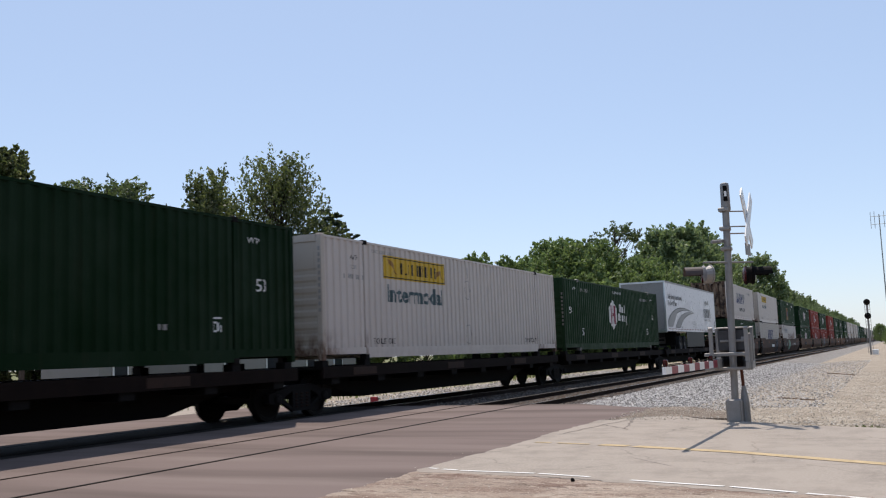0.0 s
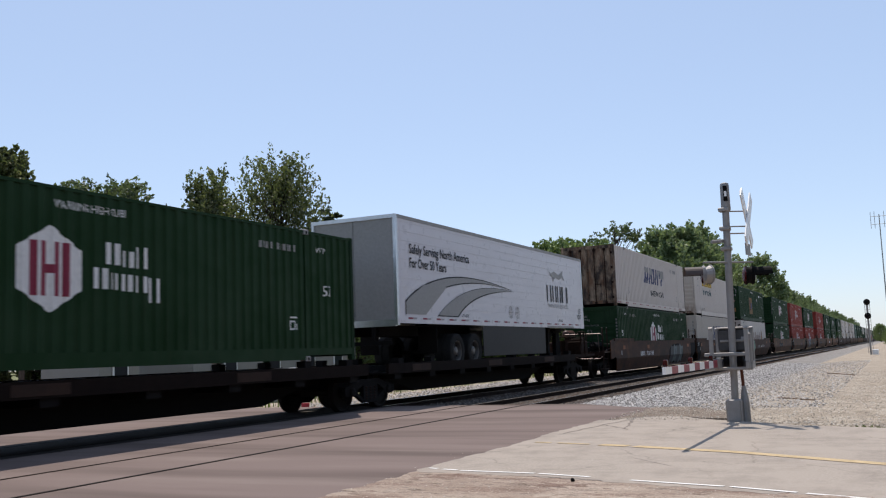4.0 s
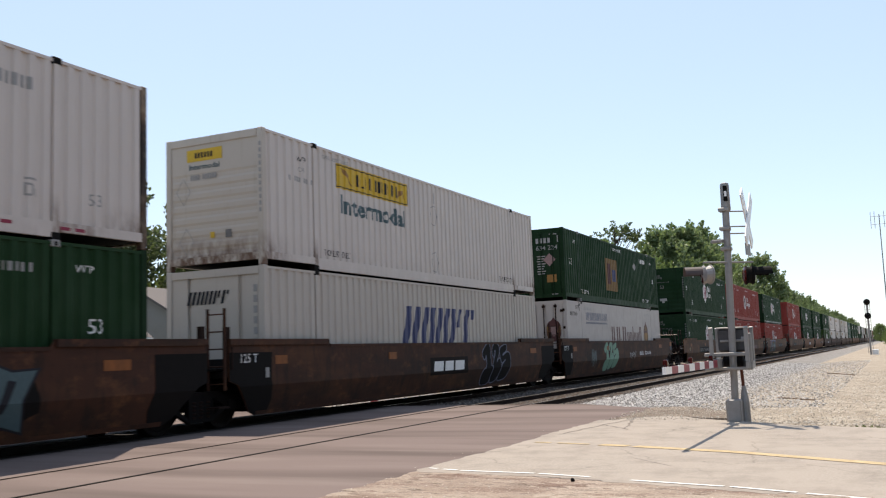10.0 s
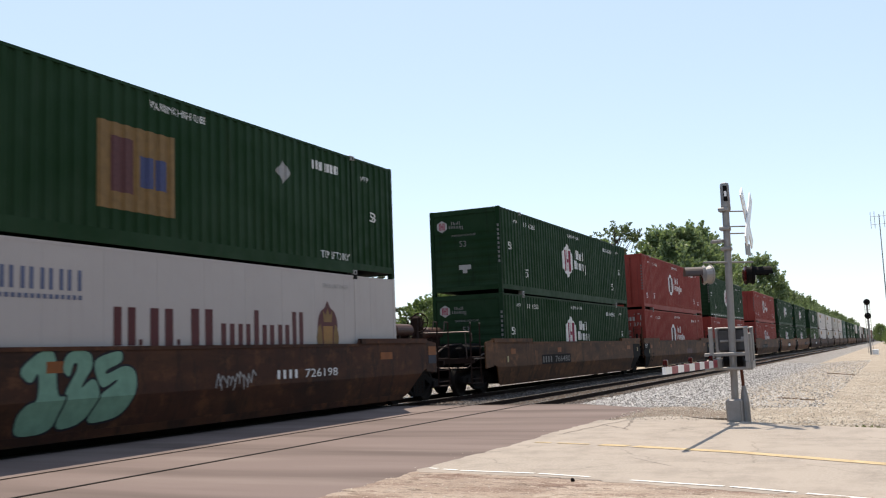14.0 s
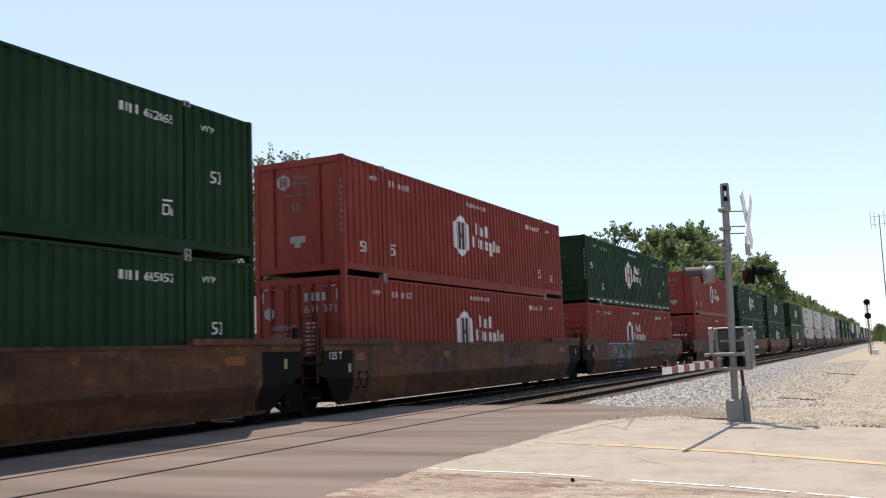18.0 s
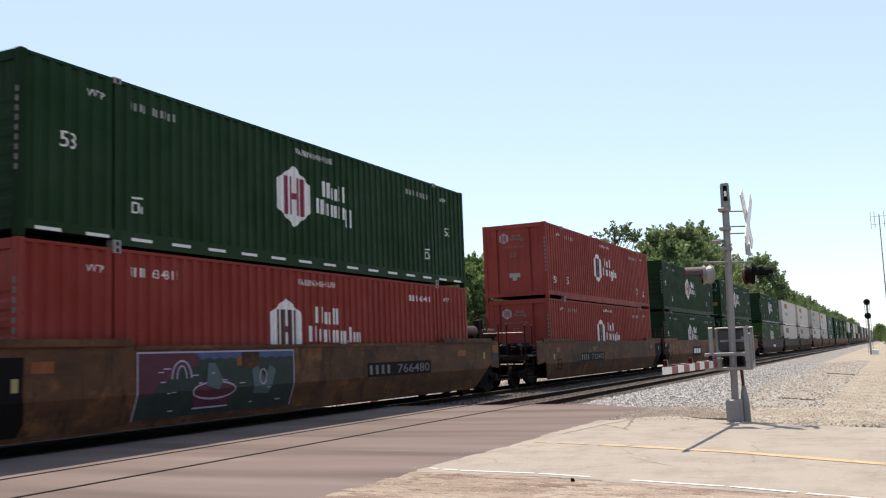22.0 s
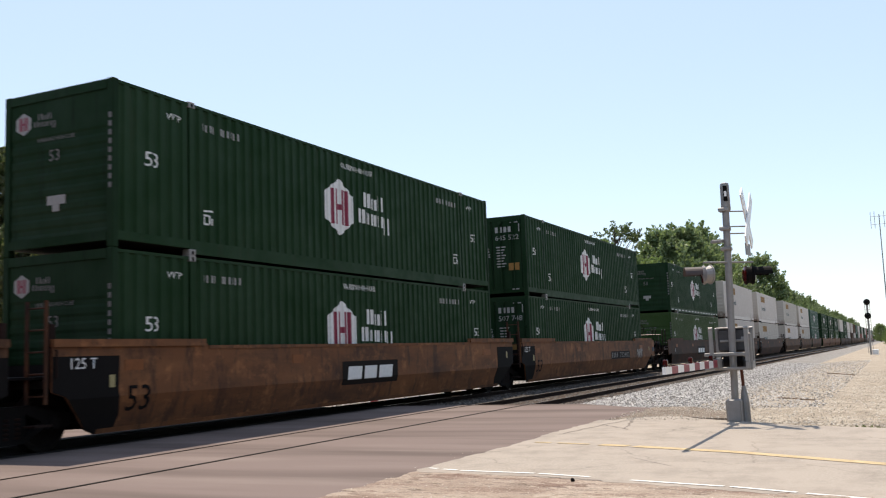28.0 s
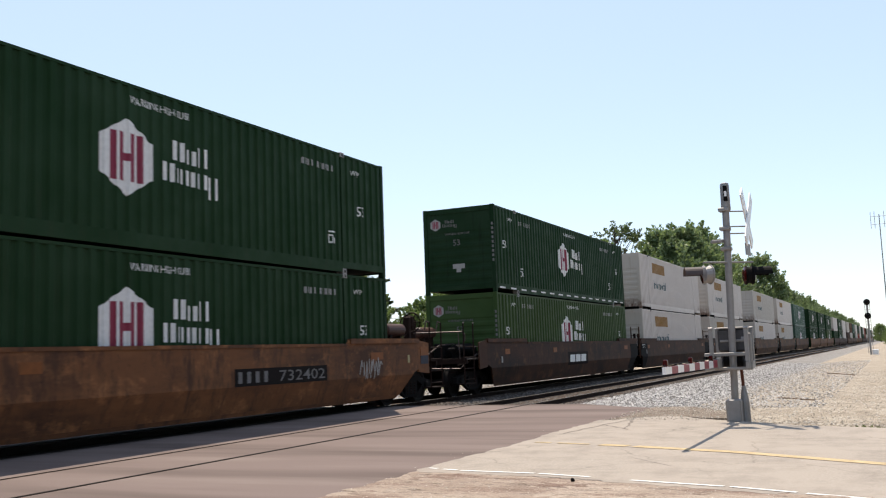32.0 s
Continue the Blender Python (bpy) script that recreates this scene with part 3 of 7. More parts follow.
strip("fouled_ballast", XR, 420, [(-5.2, -0.126), (-4.0, -0.128), (-2.0, -0.126), (0.0, -0.128), (1.9, -0.13)], SHADE_BALLAST, "fouled ballast between the rails, darkened for the train's shade", 0.8, 0.01, 7)
stones("track_stones", 9000, 2, between, (0.022, 0.05), SHADE_ROCK, "fouled stones between the rails, darkened for the train's shade")
stones("far_ballast_stones", 5000, 5, far_side, (0.022, 0.05), PALE, "pale grey ballast stones beyond the train")


def lot(rng, n):
    x = 16.9 + 30 * rng.random(n) ** 1.6
    y = rng.uniform(-15.5, -8.0, n)
    keep = (y > -9.2) | (x > 16.4 - (y + 9.2) * 0.35 * 0 + 0.5)
    z = np.interp(y, [-24, -14, -11.2, -10, -9.2, -8.2], [-0.24, -0.2, -0.09, -0.10, -0.15, -0.24])
    return np.stack([x, y, z + 0.001], 1)[keep]


def spill(rng, n):
    x = 21.0 + 45 * rng.random(n) ** 1.4
    y = -8.2 - 3.2 * rng.random(n) ** 1.8
    z = np.interp(y, [-24, -14, -11.2, -10, -9.2, -8.2], [-0.24, -0.2, -0.09, -0.10, -0.15, -0.24])
    return np.stack([x, y, z + 0.004], 1)


stones("spilled_stones", 9000, 8, spill, (0.014, 0.034), PALE, "pale ballast stones spilled over the lot")
stones("lot_gravel", 12000, 3, lot, (0.008, 0.024), SAND, "small beige stones scattered on the lot")


def rubble(rng, n):
    y = rng.uniform(-15.0, -9.6, n)
    x = 16.9 + rng.normal(0, 0.35, n) + (y < -10.8) * 0.0
    z = np.interp(y, [-24, -14, -11.2, -10, -9.2, -8.2], [-0.24, -0.2, -0.09, -0.10, -0.15, -0.24])
    return np.stack([x, y, z + 0.004], 1)


APRON = mottled("dirty_apron", ((0.25, 0.205, 0.165), (0.18, 0.145, 0.115), (0.14, 0.105, 0.085), (0.09, 0.07, 0.055)), 30, (0.7, 1.0, 1.0), 0.8, 0.02)
sheet("road_apron", ((16.6, -8.05), *ragged(17.4, 20.0, -8.15, 0.06, 0.25, 4), (20.1, -8.9), (19.2, -9.5), (17.6, -10.2), (16.8, -10.3), (16.9, -9.75), (17.35, -9.25), (17.5, -8.9), (17.3, -8.6)), 0.0055, APRON, "dirty broken edge of the road before the ballast", thick=0.3)


def apron_bits(rng, n):
    x = rng.uniform(16.4, 20.2, n)
    return np.stack([x, rng.uniform(-10.4, -8.0, n), 0 * x + 0.008], 1)


stones("apron_gravel", 900, 19, apron_bits, (0.006, 0.02), SAND, "loose gravel on the broken edge of the road")
CLOD = rock("brown_clods", (0.19, 0.15, 0.115), (0.42, 0.36, 0.29))
stones("verge_rubble", 700, 9, rubble, (0.008, 0.024), CLOD, "brown broken clods along the road's edge")
DEADWOOD = plain("dead_wood", (0.19, 0.125, 0.085), 0.9, 0, 0.4, 8)


def fallen_branch(pts, r, label):
    bm = bmesh.new()
    for (a, b), (c, d) in zip(pts, pts[1:]):
        rod(bm, (a, b, -0.085), (c, d, -0.08), r, 6, r * 0.85)
    tagged(new("fallen_branch", mesh_of("fallen_branch", bm, DEADWOOD)), label, "branch")


fallen_branch(((42.4, -10.2), (41.2, -10.7), (40.3, -10.95), (39.2, -11.35)), 0.028, "thin brown fallen branch on the gravel lot")
fallen_branch(((24.5, -10.15), (24.2, -10.5), (23.7, -10.75), (23.3, -11.1)), 0.016, "thin brown stick between ballast and lot")


def shoulder_bits(rng, n):
    x = rng.uniform(5.2, 9.2, n)
    y = rng.uniform(-12.5, -7.9, n)
    keep = x < 9.3 - (-(y + 8.0)) * 0.22
    return np.stack([x, y, 0 * x + 0.001], 1)[keep]


stones("shoulder_gravel", 3500, 4, shoulder_bits, (0.003, 0.009), SAND, "broken asphalt bits and grit on the shoulder")


def road_grit(rng, n):
    return np.stack([rng.uniform(8.5, 16.2, n), rng.uniform(-11.8, -7.6, n), np.zeros(n)], 1)


stones("road_grit", 110, 6, road_grit, (0.004, 0.011), SAND, "grit lying on the road")
rockm = bmesh.new()
bmesh.ops.create_icosphere(rockm, subdivisions=2, radius=0.027)
for v in rockm.verts:
    v.co *= 0.8 + 0.4 * noise.noise(v.co * 22)
tagged(new("loose_stone", mesh_of("loose_stone", rockm, DARK)), "dark fist-sized stone on the road", "stone").matrix_basis = pose(8.88, -9.93, 0.02)


def tufts(name, n, seed, place, h, label):
    """Grass: bent blades in tufts, joined."""
    rng = np.random.default_rng(seed)
    p = place(rng, n)
    a = rng.uniform(0, 6.28, n)
    hh = rng.uniform(h[0], h[1], n)
    w = 0.012 + hh * 0.03
    lean = rng.uniform(0.1, 0.6, n) * hh
    dx, dy = np.cos(a), np.sin(a)
    v = np.zeros((n, 4, 3))
    for k, (s_, t) in enumerate(((-1, 0), (1, 0), (0.3, 1), (-0.3, 1))):
        v[:, k, 0] = p[:, 0] - dy * w * s_ + dx * lean * t
        v[:, k, 1] = p[:, 1] + dx * w * s_ + dy * lean * t
        v[:, k, 2] = p[:, 2] + hh * t
    me = bpy.data.meshes.new(name)
    me.from_pydata(v.reshape(-1, 3).tolist(), [], np.arange(n * 4).reshape(-1, 4).tolist())
    me.materials.append(GRASS)
    return tagged(new(name, me), label, "grass", kind="stuff")


def edge_grass(rng, n):
    c = rng.integers(0, 12, n)
    cy = rng.uniform(-14.0, -11.7, 30)
    cx = 15.45 - (cy + 12.0) * 0.3 * -1 + rng.uniform(0.0, 0.7, 30)
    return np.stack([cx[c] + rng.normal(0, 0.14, n), cy[c] + rng.normal(0, 0.2, n), 0 * np.zeros(n) - 0.13], 1)


tufts("verge_grass", 700, 11, edge_grass, (0.02, 0.09), "dry yellow-green grass tufts at the road's edge")


def far_grass(rng, n):
    x = rng.uniform(60, 200, n)
    return np.stack([x, rng.uniform(-20, -13.0, n) - (x - 60) * 0.02, 0 * x - 0.25], 1)


tufts("lot_grass", 9000, 12, far_grass, (0.2, 0.9), "tall green weeds beyond the gravel lot")


def back_grass(rng, n):
    return np.stack([rng.uniform(14, 120, n), rng.uniform(5, 20, n), np.zeros(n) - 0.27], 1)


tufts("yard_grass", 16000, 13, back_grass, (0.1, 0.45), "green grass of the yards behind the train")
for x, y in ((25.45, 1.75), (22.58, 2.35)):
    bm = bevelled(boxes((-0.04, 0.04, -0.12, 0.12, -0.25, 0.06)), 0.01)
    ob = new("marker_stake", mesh_of("marker_stake", bm, SIGNAL_RED))
    ob.matrix_basis = pose(x, y, 0)
    tagged(ob, "short red marker stake beside the far rail", "marker", "red marker stakes")


# ---- the train ----
LEN, WID, HIG = 16.15, 2.59, 2.896
PITCH, DEPTH = 0.28, 0.036
SPANS = ((0.14, 1.89), (2.07, 14.08), (14.26, 16.01))


def profile():
    """Breaks of the corrugated side: x along it and depth behind the outer face."""
    pts = []
    for a, b in SPANS:
        n = max(1, round((b - a) / PITCH))
        p = (b - a) / n
        for i in range(n):
            x = a + i * p
            pts += [(x, DEPTH), (x + 0.10 * p / PITCH, DEPTH), (x + 0.135 * p / PITCH, 0.0), (x + 0.245 * p / PITCH, 0.0)]
        pts.append((b, DEPTH))
    return pts


PROF = profile()
PX_, PD_ = np.array([p[0] for p in PROF]), np.array([p[1] for p in PROF])


def on_side(bm, x, z, flat=False, face=-1.285):
    """Lays a flat drawing on the near side, following the corrugation."""
    if not flat:
        lo, hi = min(v.co.x for v in bm.verts) + x, max(v.co.x for v in bm.verts) + x
        for b in PX_[(PX_ > lo) & (PX_ < hi)]:
            bmesh.ops.bisect_plane(bm, geom=bm.verts[:] + bm.edges[:] + bm.faces[:], plane_co=(b - x, 0, 0), plane_no=(1, 0, 0))
    for v in bm.verts:
        u, w = v.co.x + x, v.co.y + z
        d = 0.0 if flat else float(np.interp(u, PX_, PD_))
        v.co = (u, face + d - 0.004, w)
    return bm


def on_end(bm, y, z, face=-0.006):
    """Lays a flat drawing on the end that faces -x; y is the drawing's left edge."""
    for v in bm.verts:
        v.co = (face, y - v.co.x, v.co.y + z)
    return bm


def side_mesh():
    bm = bmesh.new()
    prev = None
    for x, d in PROF:
        y = -1.285 + d
        cur = (bm.verts.new((x, y, 0.27)), bm.verts.new((x, y, 2.825)))
        if prev:
            bm.faces.new((prev[0], cur[0], cur[1], prev[1]))
        prev = cur
    return bm


def smooth_side():
    """Smooth sheet side with shallow upright seams."""
    bm = bmesh.new()
    prev = None
    xs = [(0.1, 0.0)]
    for i in range(1, 13):
        x = i * 1.24
        xs += [(x - 0.014, 0.0), (x - 0.012, -0.003), (x + 0.012, -0.003), (x + 0.014, 0.0)]
    for x, d in xs + [(16.05, 0.0)]:
        cur = (bm.verts.new((x, -1.285 + d, 0.27)), bm.verts.new((x, -1.285 + d, 2.825)))
        if prev:
            bm.faces.new((prev[0], cur[0], cur[1], prev[1]))
        prev = cur
    return bm


def ribbed_end():
    """Front wall: horizontal ribs pressed into the sheet."""
    bm = bmesh.new()
    prof = [(0.18, 0.03)]
    z = 0.3
    while z < 1.95:
        prof += [(z, 0.03), (z + 0.05, 0.043), (z + 0.13, 0.043), (z + 0.18, 0.03)]
        z += 0.27
    prof.append((2.78, 0.03))
    prev = None
    for z, x in prof:
        cur = (bm.verts.new((x, -1.19, z)), bm.verts.new((x, 1.19, z)))
        if prev:
            bm.faces.new((prev[0], prev[1], cur[1], cur[0]))
        prev = cur
    return bm


def stepped(y0, y1, z0, z1, steps, base, depth):
    """An upright sheet across the end with raised panels: steps are (from, to) along y."""
    bm = bmesh.new()
    ys = [(y0, base)]
    for a, b in steps:
        ys += [(a - 0.008, base), (a, base - depth), (b, base - depth), (b + 0.008, base)]
    prev = None
    for y, x in ys + [(y1, base)]:
        cur = (bm.verts.new((x, y, z0)), bm.verts.new((x, y, z1)))
        if prev:
            bm.faces.new((prev[0], prev[1], cur[1], cur[0]))
        prev = cur
    return bm


def flat_end():
    """Smooth end wall with two upright channels pressed into it."""
    return stepped(-1.19, 1.19, 0.18, 2.78, [(y - 0.045, y + 0.045) for y in (-0.66, 0.68)], 0.03, -0.05)


def door_leaf(y0, y1):
    w = (y1 - y0) / 3
    return stepped(y0, y1, 0.14, 2.76, [(y0 + w * (i + 0.14), y0 + w * (i + 0.86)) for i in range(3)], 0.04, 0.028)


def rods_mesh(y):
    bm = bmesh.new()
    rod(bm, (-0.012, y, 0.12), (-0.012, y, 2.76), 0.02, 6)
    return bm


def container(x16, z, col, end="front", decals=None, name="shipping_container", label="", smooth=False, end_col=None, rods=None, detail=2, group="containers on the train"):
    """One 53-foot container, its origin under the end that faces -x."""
    c = thing(name, label, "shipping container", group, pose(x16, 0, z))
    # Green and red ends get sooty copies, darkened because these ends lie in shade.
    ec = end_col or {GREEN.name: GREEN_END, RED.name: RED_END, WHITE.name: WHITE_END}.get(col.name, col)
    side = shared("side_wall_smooth", smooth_side, col) if smooth else shared("side_wall", side_mesh, col)
    part("side_wall", side, col, c)
    far = part("side_wall", side, col, c)
    far.matrix_basis = pose(LEN, 0, 0, 0, 0, 180)
    part("roof", shared("roof", lambda: boxes((0.05, LEN - 0.05, -1.24, 1.24, 2.80, 2.86)), col), col, c)
    part("floor", shared("floor", lambda: boxes((0.05, LEN - 0.05, -1.2, 1.2, 0.13, 0.25)), DARK), DARK, c)
    for s_ in (-1, 1):
        y0, y1 = sorted((s_ * 1.29, s_ * 1.22))
        part("bottom_rail", shared("bottom_rail%d" % s_, lambda: boxes((2.04, LEN - 2.04, y0, y1, 0.035, 0.285)) if not smooth else boxes((2.04, LEN - 2.04, y0, y1, 0.02, 0.16)), col), col, c)
        for xx in (0.1, LEN - 1.92):
            part("bottom_rail", shared("end_rail%d" % s_, lambda: boxes((0.0, 1.82, y0, y1, 0.13, 0.285)), col), col, c).matrix_basis = pose(xx, 0, 0)
        part("top_rail", shared("top_rail%d" % s_, lambda: boxes((0.1, LEN - 0.1, y0, y1, 2.82, 2.872)), col), col, c)
    if detail > 1:
        post = shared("corner_post", lambda: bevelled(boxes((0, 0.14, -1.295, -1.15, 0.0, 2.896)), 0.015), ec)
        post2 = shared("lift_post", lambda: boxes((-0.06, 0.06, -1.293, -1.2, 0.04, 2.86)), col)
        cast = shared("corner_casting", lambda: bevelled(boxes((-0.09, 0.09, -1.299, -1.12, 0, 0.12)), 0.012), GALV if col in (GREEN, GREEN2, RED) and rods != "dark" else DARK)
        for x in (0, LEN):
            for s_ in (0, 180):
                p = part("corner_post", post, ec, c)
                p.matrix_basis = pose(0, 0, 0, 0, 0, 0) if (x, s_) == (0, 0) else pose(LEN, 0, 0, 0, 0, 180) if (x, s_) == (LEN, 180) else Matrix.Translation((x - 0.14 if x else 0, 0, 0)) @ (Matrix.Identity(4) if s_ == 0 else Matrix.Rotation(math.pi, 4, "Z") @ Matrix.Translation((-0.14, 0, 0)))
        for x in (1.98, 14.17):
            for s_ in (0, 180):
                part("lift_post", post2, col, c).matrix_basis = pose(x, 0, 0, 0, 0, s_)
                for zz in (0.0, 2.785):
                    cc = part("corner_casting", cast, GALV, c)
                    cc.matrix_basis = pose(x, 0, zz, 0, 0, s_)
                    if s_ == 0:
                        part("casting_hole", shared("casting_hole", lambda: boxes((-0.03, 0.03, -1.302, -1.296, 0.02, 0.085)), BLACK), BLACK, cc)
    else:
        for s_ in (-1.2225, 1.2225):
            part("corner_post", shared("end_post_plain", lambda: boxes((0, 0.14, -0.0725, 0.0725, 0, 2.896)), ec), ec, c).matrix_basis = pose(0, s_, 0)
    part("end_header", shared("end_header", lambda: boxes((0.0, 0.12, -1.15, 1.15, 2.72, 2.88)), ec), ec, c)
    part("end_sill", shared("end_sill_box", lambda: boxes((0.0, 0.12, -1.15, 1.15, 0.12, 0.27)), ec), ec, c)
    part("end_wall", shared("rear_wall", lambda: boxes((LEN - 0.09, LEN - 0.04, -1.19, 1.19, 0.1, 2.8)), col), col, c)
    if end == "doors":
        bar = RUST if rods == "dark" else ec
        for y0, y1 in ((-1.15, -0.01), (0.01, 1.15)):
            d = part("door", shared("door%d" % (y0 > 0), lambda: door_leaf(y0, y1), ec), ec, c)
            for k in (0.28, 0.72):
                y = y0 + (y1 - y0) * k
                lr = shared("lock_rod", lambda: rods_mesh(0.0), bar)
                part("lock_rod", lr, bar, d).matrix_basis = pose(0, y, 0)
            for zz in (0.4, 1.1, 1.8, 2.5):
                part("hinge", shared("hinge", lambda: bevelled(boxes((-0.012, 0.012, -0.09, 0.0, -0.05, 0.05)), 0.006), bar), bar, d).matrix_basis = pose(0, -1.12 if y0 < 0 else 1.21, zz)
            for k in (0.28, 0.72):
                for zz in (0.16, 2.66):
                    part("rod_cam", shared("rod_cam", lambda: bevelled(boxes((-0.045, 0.0, -0.06, 0.06, -0.05, 0.05)), 0.008), bar), bar, d).matrix_basis = pose(0, y0 + (y1 - y0) * k, zz)
            hd = shared("door_handle", lambda: boxes((-0.03, -0.012, -0.3, 0.0, 1.02, 1.06)), bar)
            part("door_handle", hd, bar, d).matrix_basis = pose(0, y0 + (y1 - y0) * 0.72, 0)
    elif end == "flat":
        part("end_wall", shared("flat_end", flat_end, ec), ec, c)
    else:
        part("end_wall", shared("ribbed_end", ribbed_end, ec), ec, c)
    if decals:
        decals(c)
    return c


def mark(c, name, bm, mat, label=""):
    return part(name, bm, mat, c, label)


def cached_mark(c, name, key, build, mat, label=""):
    part(name, shared(key, build, mat), mat, c, label)


HEX = ((-0.62, -0.33), (0, -0.69), (0.62, -0.33), (0.62, 0.33), (0, 0.69), (-0.62, 0.33))


def hexagon(k=1.0):
    return outline([(x * k, y * k) for x, y in HEX])


def hex_bars(k=1.0):
    """The plain bars inside the badge: two pairs of uprights tied by a level bar."""
    r = [(a * k, b * k, -0.43 * k, 0.43 * k) for a, b in ((-0.38, -0.25), (-0.19, -0.07), (0.07, 0.19), (0.25, 0.38))]
    return rects(*r, (-0.07 * k, 0.07 * k, -0.07 * k, 0.07 * k))


def word_blocks(w, h, shapes, ink=0.3):
    """A brand word as plain upright bars, two for each wide character: (left, right, bottom, top) in parts of the word's box."""
    out = []
    for a, b, c, d in shapes:
        a, b, c, d = a * w, b * w, c * h, d * h
        if (b - a) < 0.35 * (d - c) or (d - c) < 0.3 * h:
            out.append((a, b, c, d))
        else:
            k = (b - a) * ink
            out += [(a, a + k, c, d), (b - k, b, c, d)]
    return rects(*out)


TWO_LINES = ((0.18, 0.38, 0.58, 1.0), (0.42, 0.59, 0.55, 0.87), (0.63, 0.80, 0.55, 0.98),
             (0.0, 0.2, 0.1, 0.5), (0.25, 0.36, 0.1, 0.42), (0.40, 0.57, 0.08, 0.41), (0.62, 0.80, 0.07, 0.40), (0.84, 1.0, -0.12, 0.38))


def numerals(text, w, h):
    """An identification: four plain bars for the owner's code, then its numerals."""
    bm = glyph_bars(4, w * 0.36, h, (), 0.55)
    other = sized(letters(text, h), w * 0.44, w, 0, h)
    me = bpy.data.meshes.new("numerals")
    other.to_mesh(me)
    other.free()
    bm.from_mesh(me)
    return bm


def badge_marks(inc=False, serial=None):
    """Badge, two-line brand blocks and the usual small markings of a green or red container."""
    def draw(c):
        x = 6.82 if inc else 7.19
        k = 0.98 if not inc else 0.96
        cached_mark(c, "badge", "badge%d" % inc, lambda: on_side(hexagon(k), x, 1.57), MARK_W)
        cached_mark(c, "badge_bar_set", "badge_bar_set%d" % inc, lambda: on_side(hex_bars(k), x, 1.57, face=-1.288), MARK_DK if inc else MARK_RED)
        cached_mark(c, "brand_mark", "brand%d" % inc, lambda: on_side(word_blocks(1.5, 0.86, TWO_LINES), x + 0.87, 1.22), MARK_W)
        if inc:
            cached_mark(c, "brand_mark", "brand_tail", lambda: on_side(word_blocks(0.62, 0.4, ((0, 0.08, 0, 0.12), (0.25, 0.35, 0, 0.9), (0.45, 0.68, 0, 0.6), (0.76, 0.97, 0, 0.6))), x + 2.42, 1.28), MARK_W)
        cached_mark(c, "warning_text", "warn", lambda: on_side(sized(letters("WARNING HIGH CUBE", 0.12), 0, 1.53, 0, 0.13), 7.25, 2.53), MARK_W)
        cached_mark(c, "length_mark", "l53a%d" % inc, lambda: on_side(letters("53", 0.26), 0.78, 0.6 if inc else 1.5), MARK_W)
        cached_mark(c, "length_mark", "l53b%d" % inc, lambda: on_side(letters("53", 0.24), 14.85, 0.6 if inc else 1.45), MARK_W)
        cached_mark(c, "class_mark", "cls", lambda: on_side(boxes_flat(), 2.35, 0.62), MARK_W)
        cached_mark(c, "class_mark", "cls2", lambda: on_side(boxes_flat(), 13.55, 0.68), MARK_W)
        if serial:
            mark(c, "serial_number", on_side(numerals(serial, 1.15, 0.16), 2.3, 2.42), MARK_W)
            mark(c, "serial_number", on_side(numerals(serial, 1.3, 0.16), 12.5, 2.37), MARK_W)
        else:
            cached_mark(c, "serial_mark", "ser", lambda: on_side(glyph_bars(11, 1.15, 0.14, (4,), 0.5), 2.3, 2.42), MARK_GREY)
            cached_mark(c, "serial_mark", "ser2", lambda: on_side(glyph_bars(11, 1.3, 0.14, (4,), 0.5), 12.5, 2.37), MARK_GREY)
        cached_mark(c, "lift_mark", "wtp", lambda: on_side(letters("WTP", 0.12), 1.35, 2.45), MARK_W)
        cached_mark(c, "lift_mark", "wtp2", lambda: on_side(letters("WTP", 0.12), 14.6, 2.42), MARK_W)
    return draw


def boxes_flat():
    """A small framed mark with a bar over it."""
    return rects((0.0, 0.22, 0.25, 0.285), (0.0, 0.035, 0, 0.2), (0.035, 0.12, 0.165, 0.2), (0.035, 0.12, 0, 0.035), (0.12, 0.15, 0.02, 0.18), (0.18, 0.215, 0, 0.13))


def plain_green_marks(c):
    mark(c, "length_mark", on_side(letters("53", 0.26), 14.85, 1.45), MARK_W)
    mark(c, "lift_mark", on_side(letters("WTP", 0.12), 14.6, 2.42), MARK_W)
    mark(c, "class_mark", on_side(boxes_flat(), 13.5, 0.62), MARK_W)
    mark(c, "data_mark", on_side(rects((0, 0.05, 0, 0.1), (0.08, 0.13, 0, 0.1), (0.16, 0.24, 0, 0.1)), 12.0, 0.65), MARK_GREY)


MARK_DK = plain("dull_dark_marking", (0.10, 0.035, 0.035), 0.6, 0, 0.3, 14)


def end_marks(c, y, key):
    """Marks on the front wall: a small badge with blocks, length, a placard and upright marks."""
    cached_mark(c, "badge", "end_badge" + key, lambda: on_end(hexagon(0.30), y, 2.36, 0.022), MARK_GREY)
    cached_mark(c, "badge_bar_set", "end_badge_bars" + key, lambda: on_end(hex_bars(0.28), y, 2.36, 0.018), MARK_RED)
    cached_mark(c, "brand_mark", "end_brand" + key, lambda: on_end(word_blocks(0.52, 0.26, TWO_LINES), y - 0.26, 2.24, 0.022), MARK_DIM)
    cached_mark(c, "length_mark", "end_53", lambda: on_end(letters("53", 0.2), 0.22, 1.62, 0.022), MARK_DIM)
    cached_mark(c, "warning_text", "end_warn", lambda: on_end(sized(letters("WARNING HIGH CUBE", 0.1), 0, 0.9, 0, 0.07), 0.5, 1.98, 0.022), MARK_DIM)
    cached_mark(c, "placard", "end_plac", lambda: on_end(rects((0, 0.44, 0.12, 0.28), (0.13, 0.3, 0, 0.12)), 0.25, 0.72, 0.022), MARK_GREY)
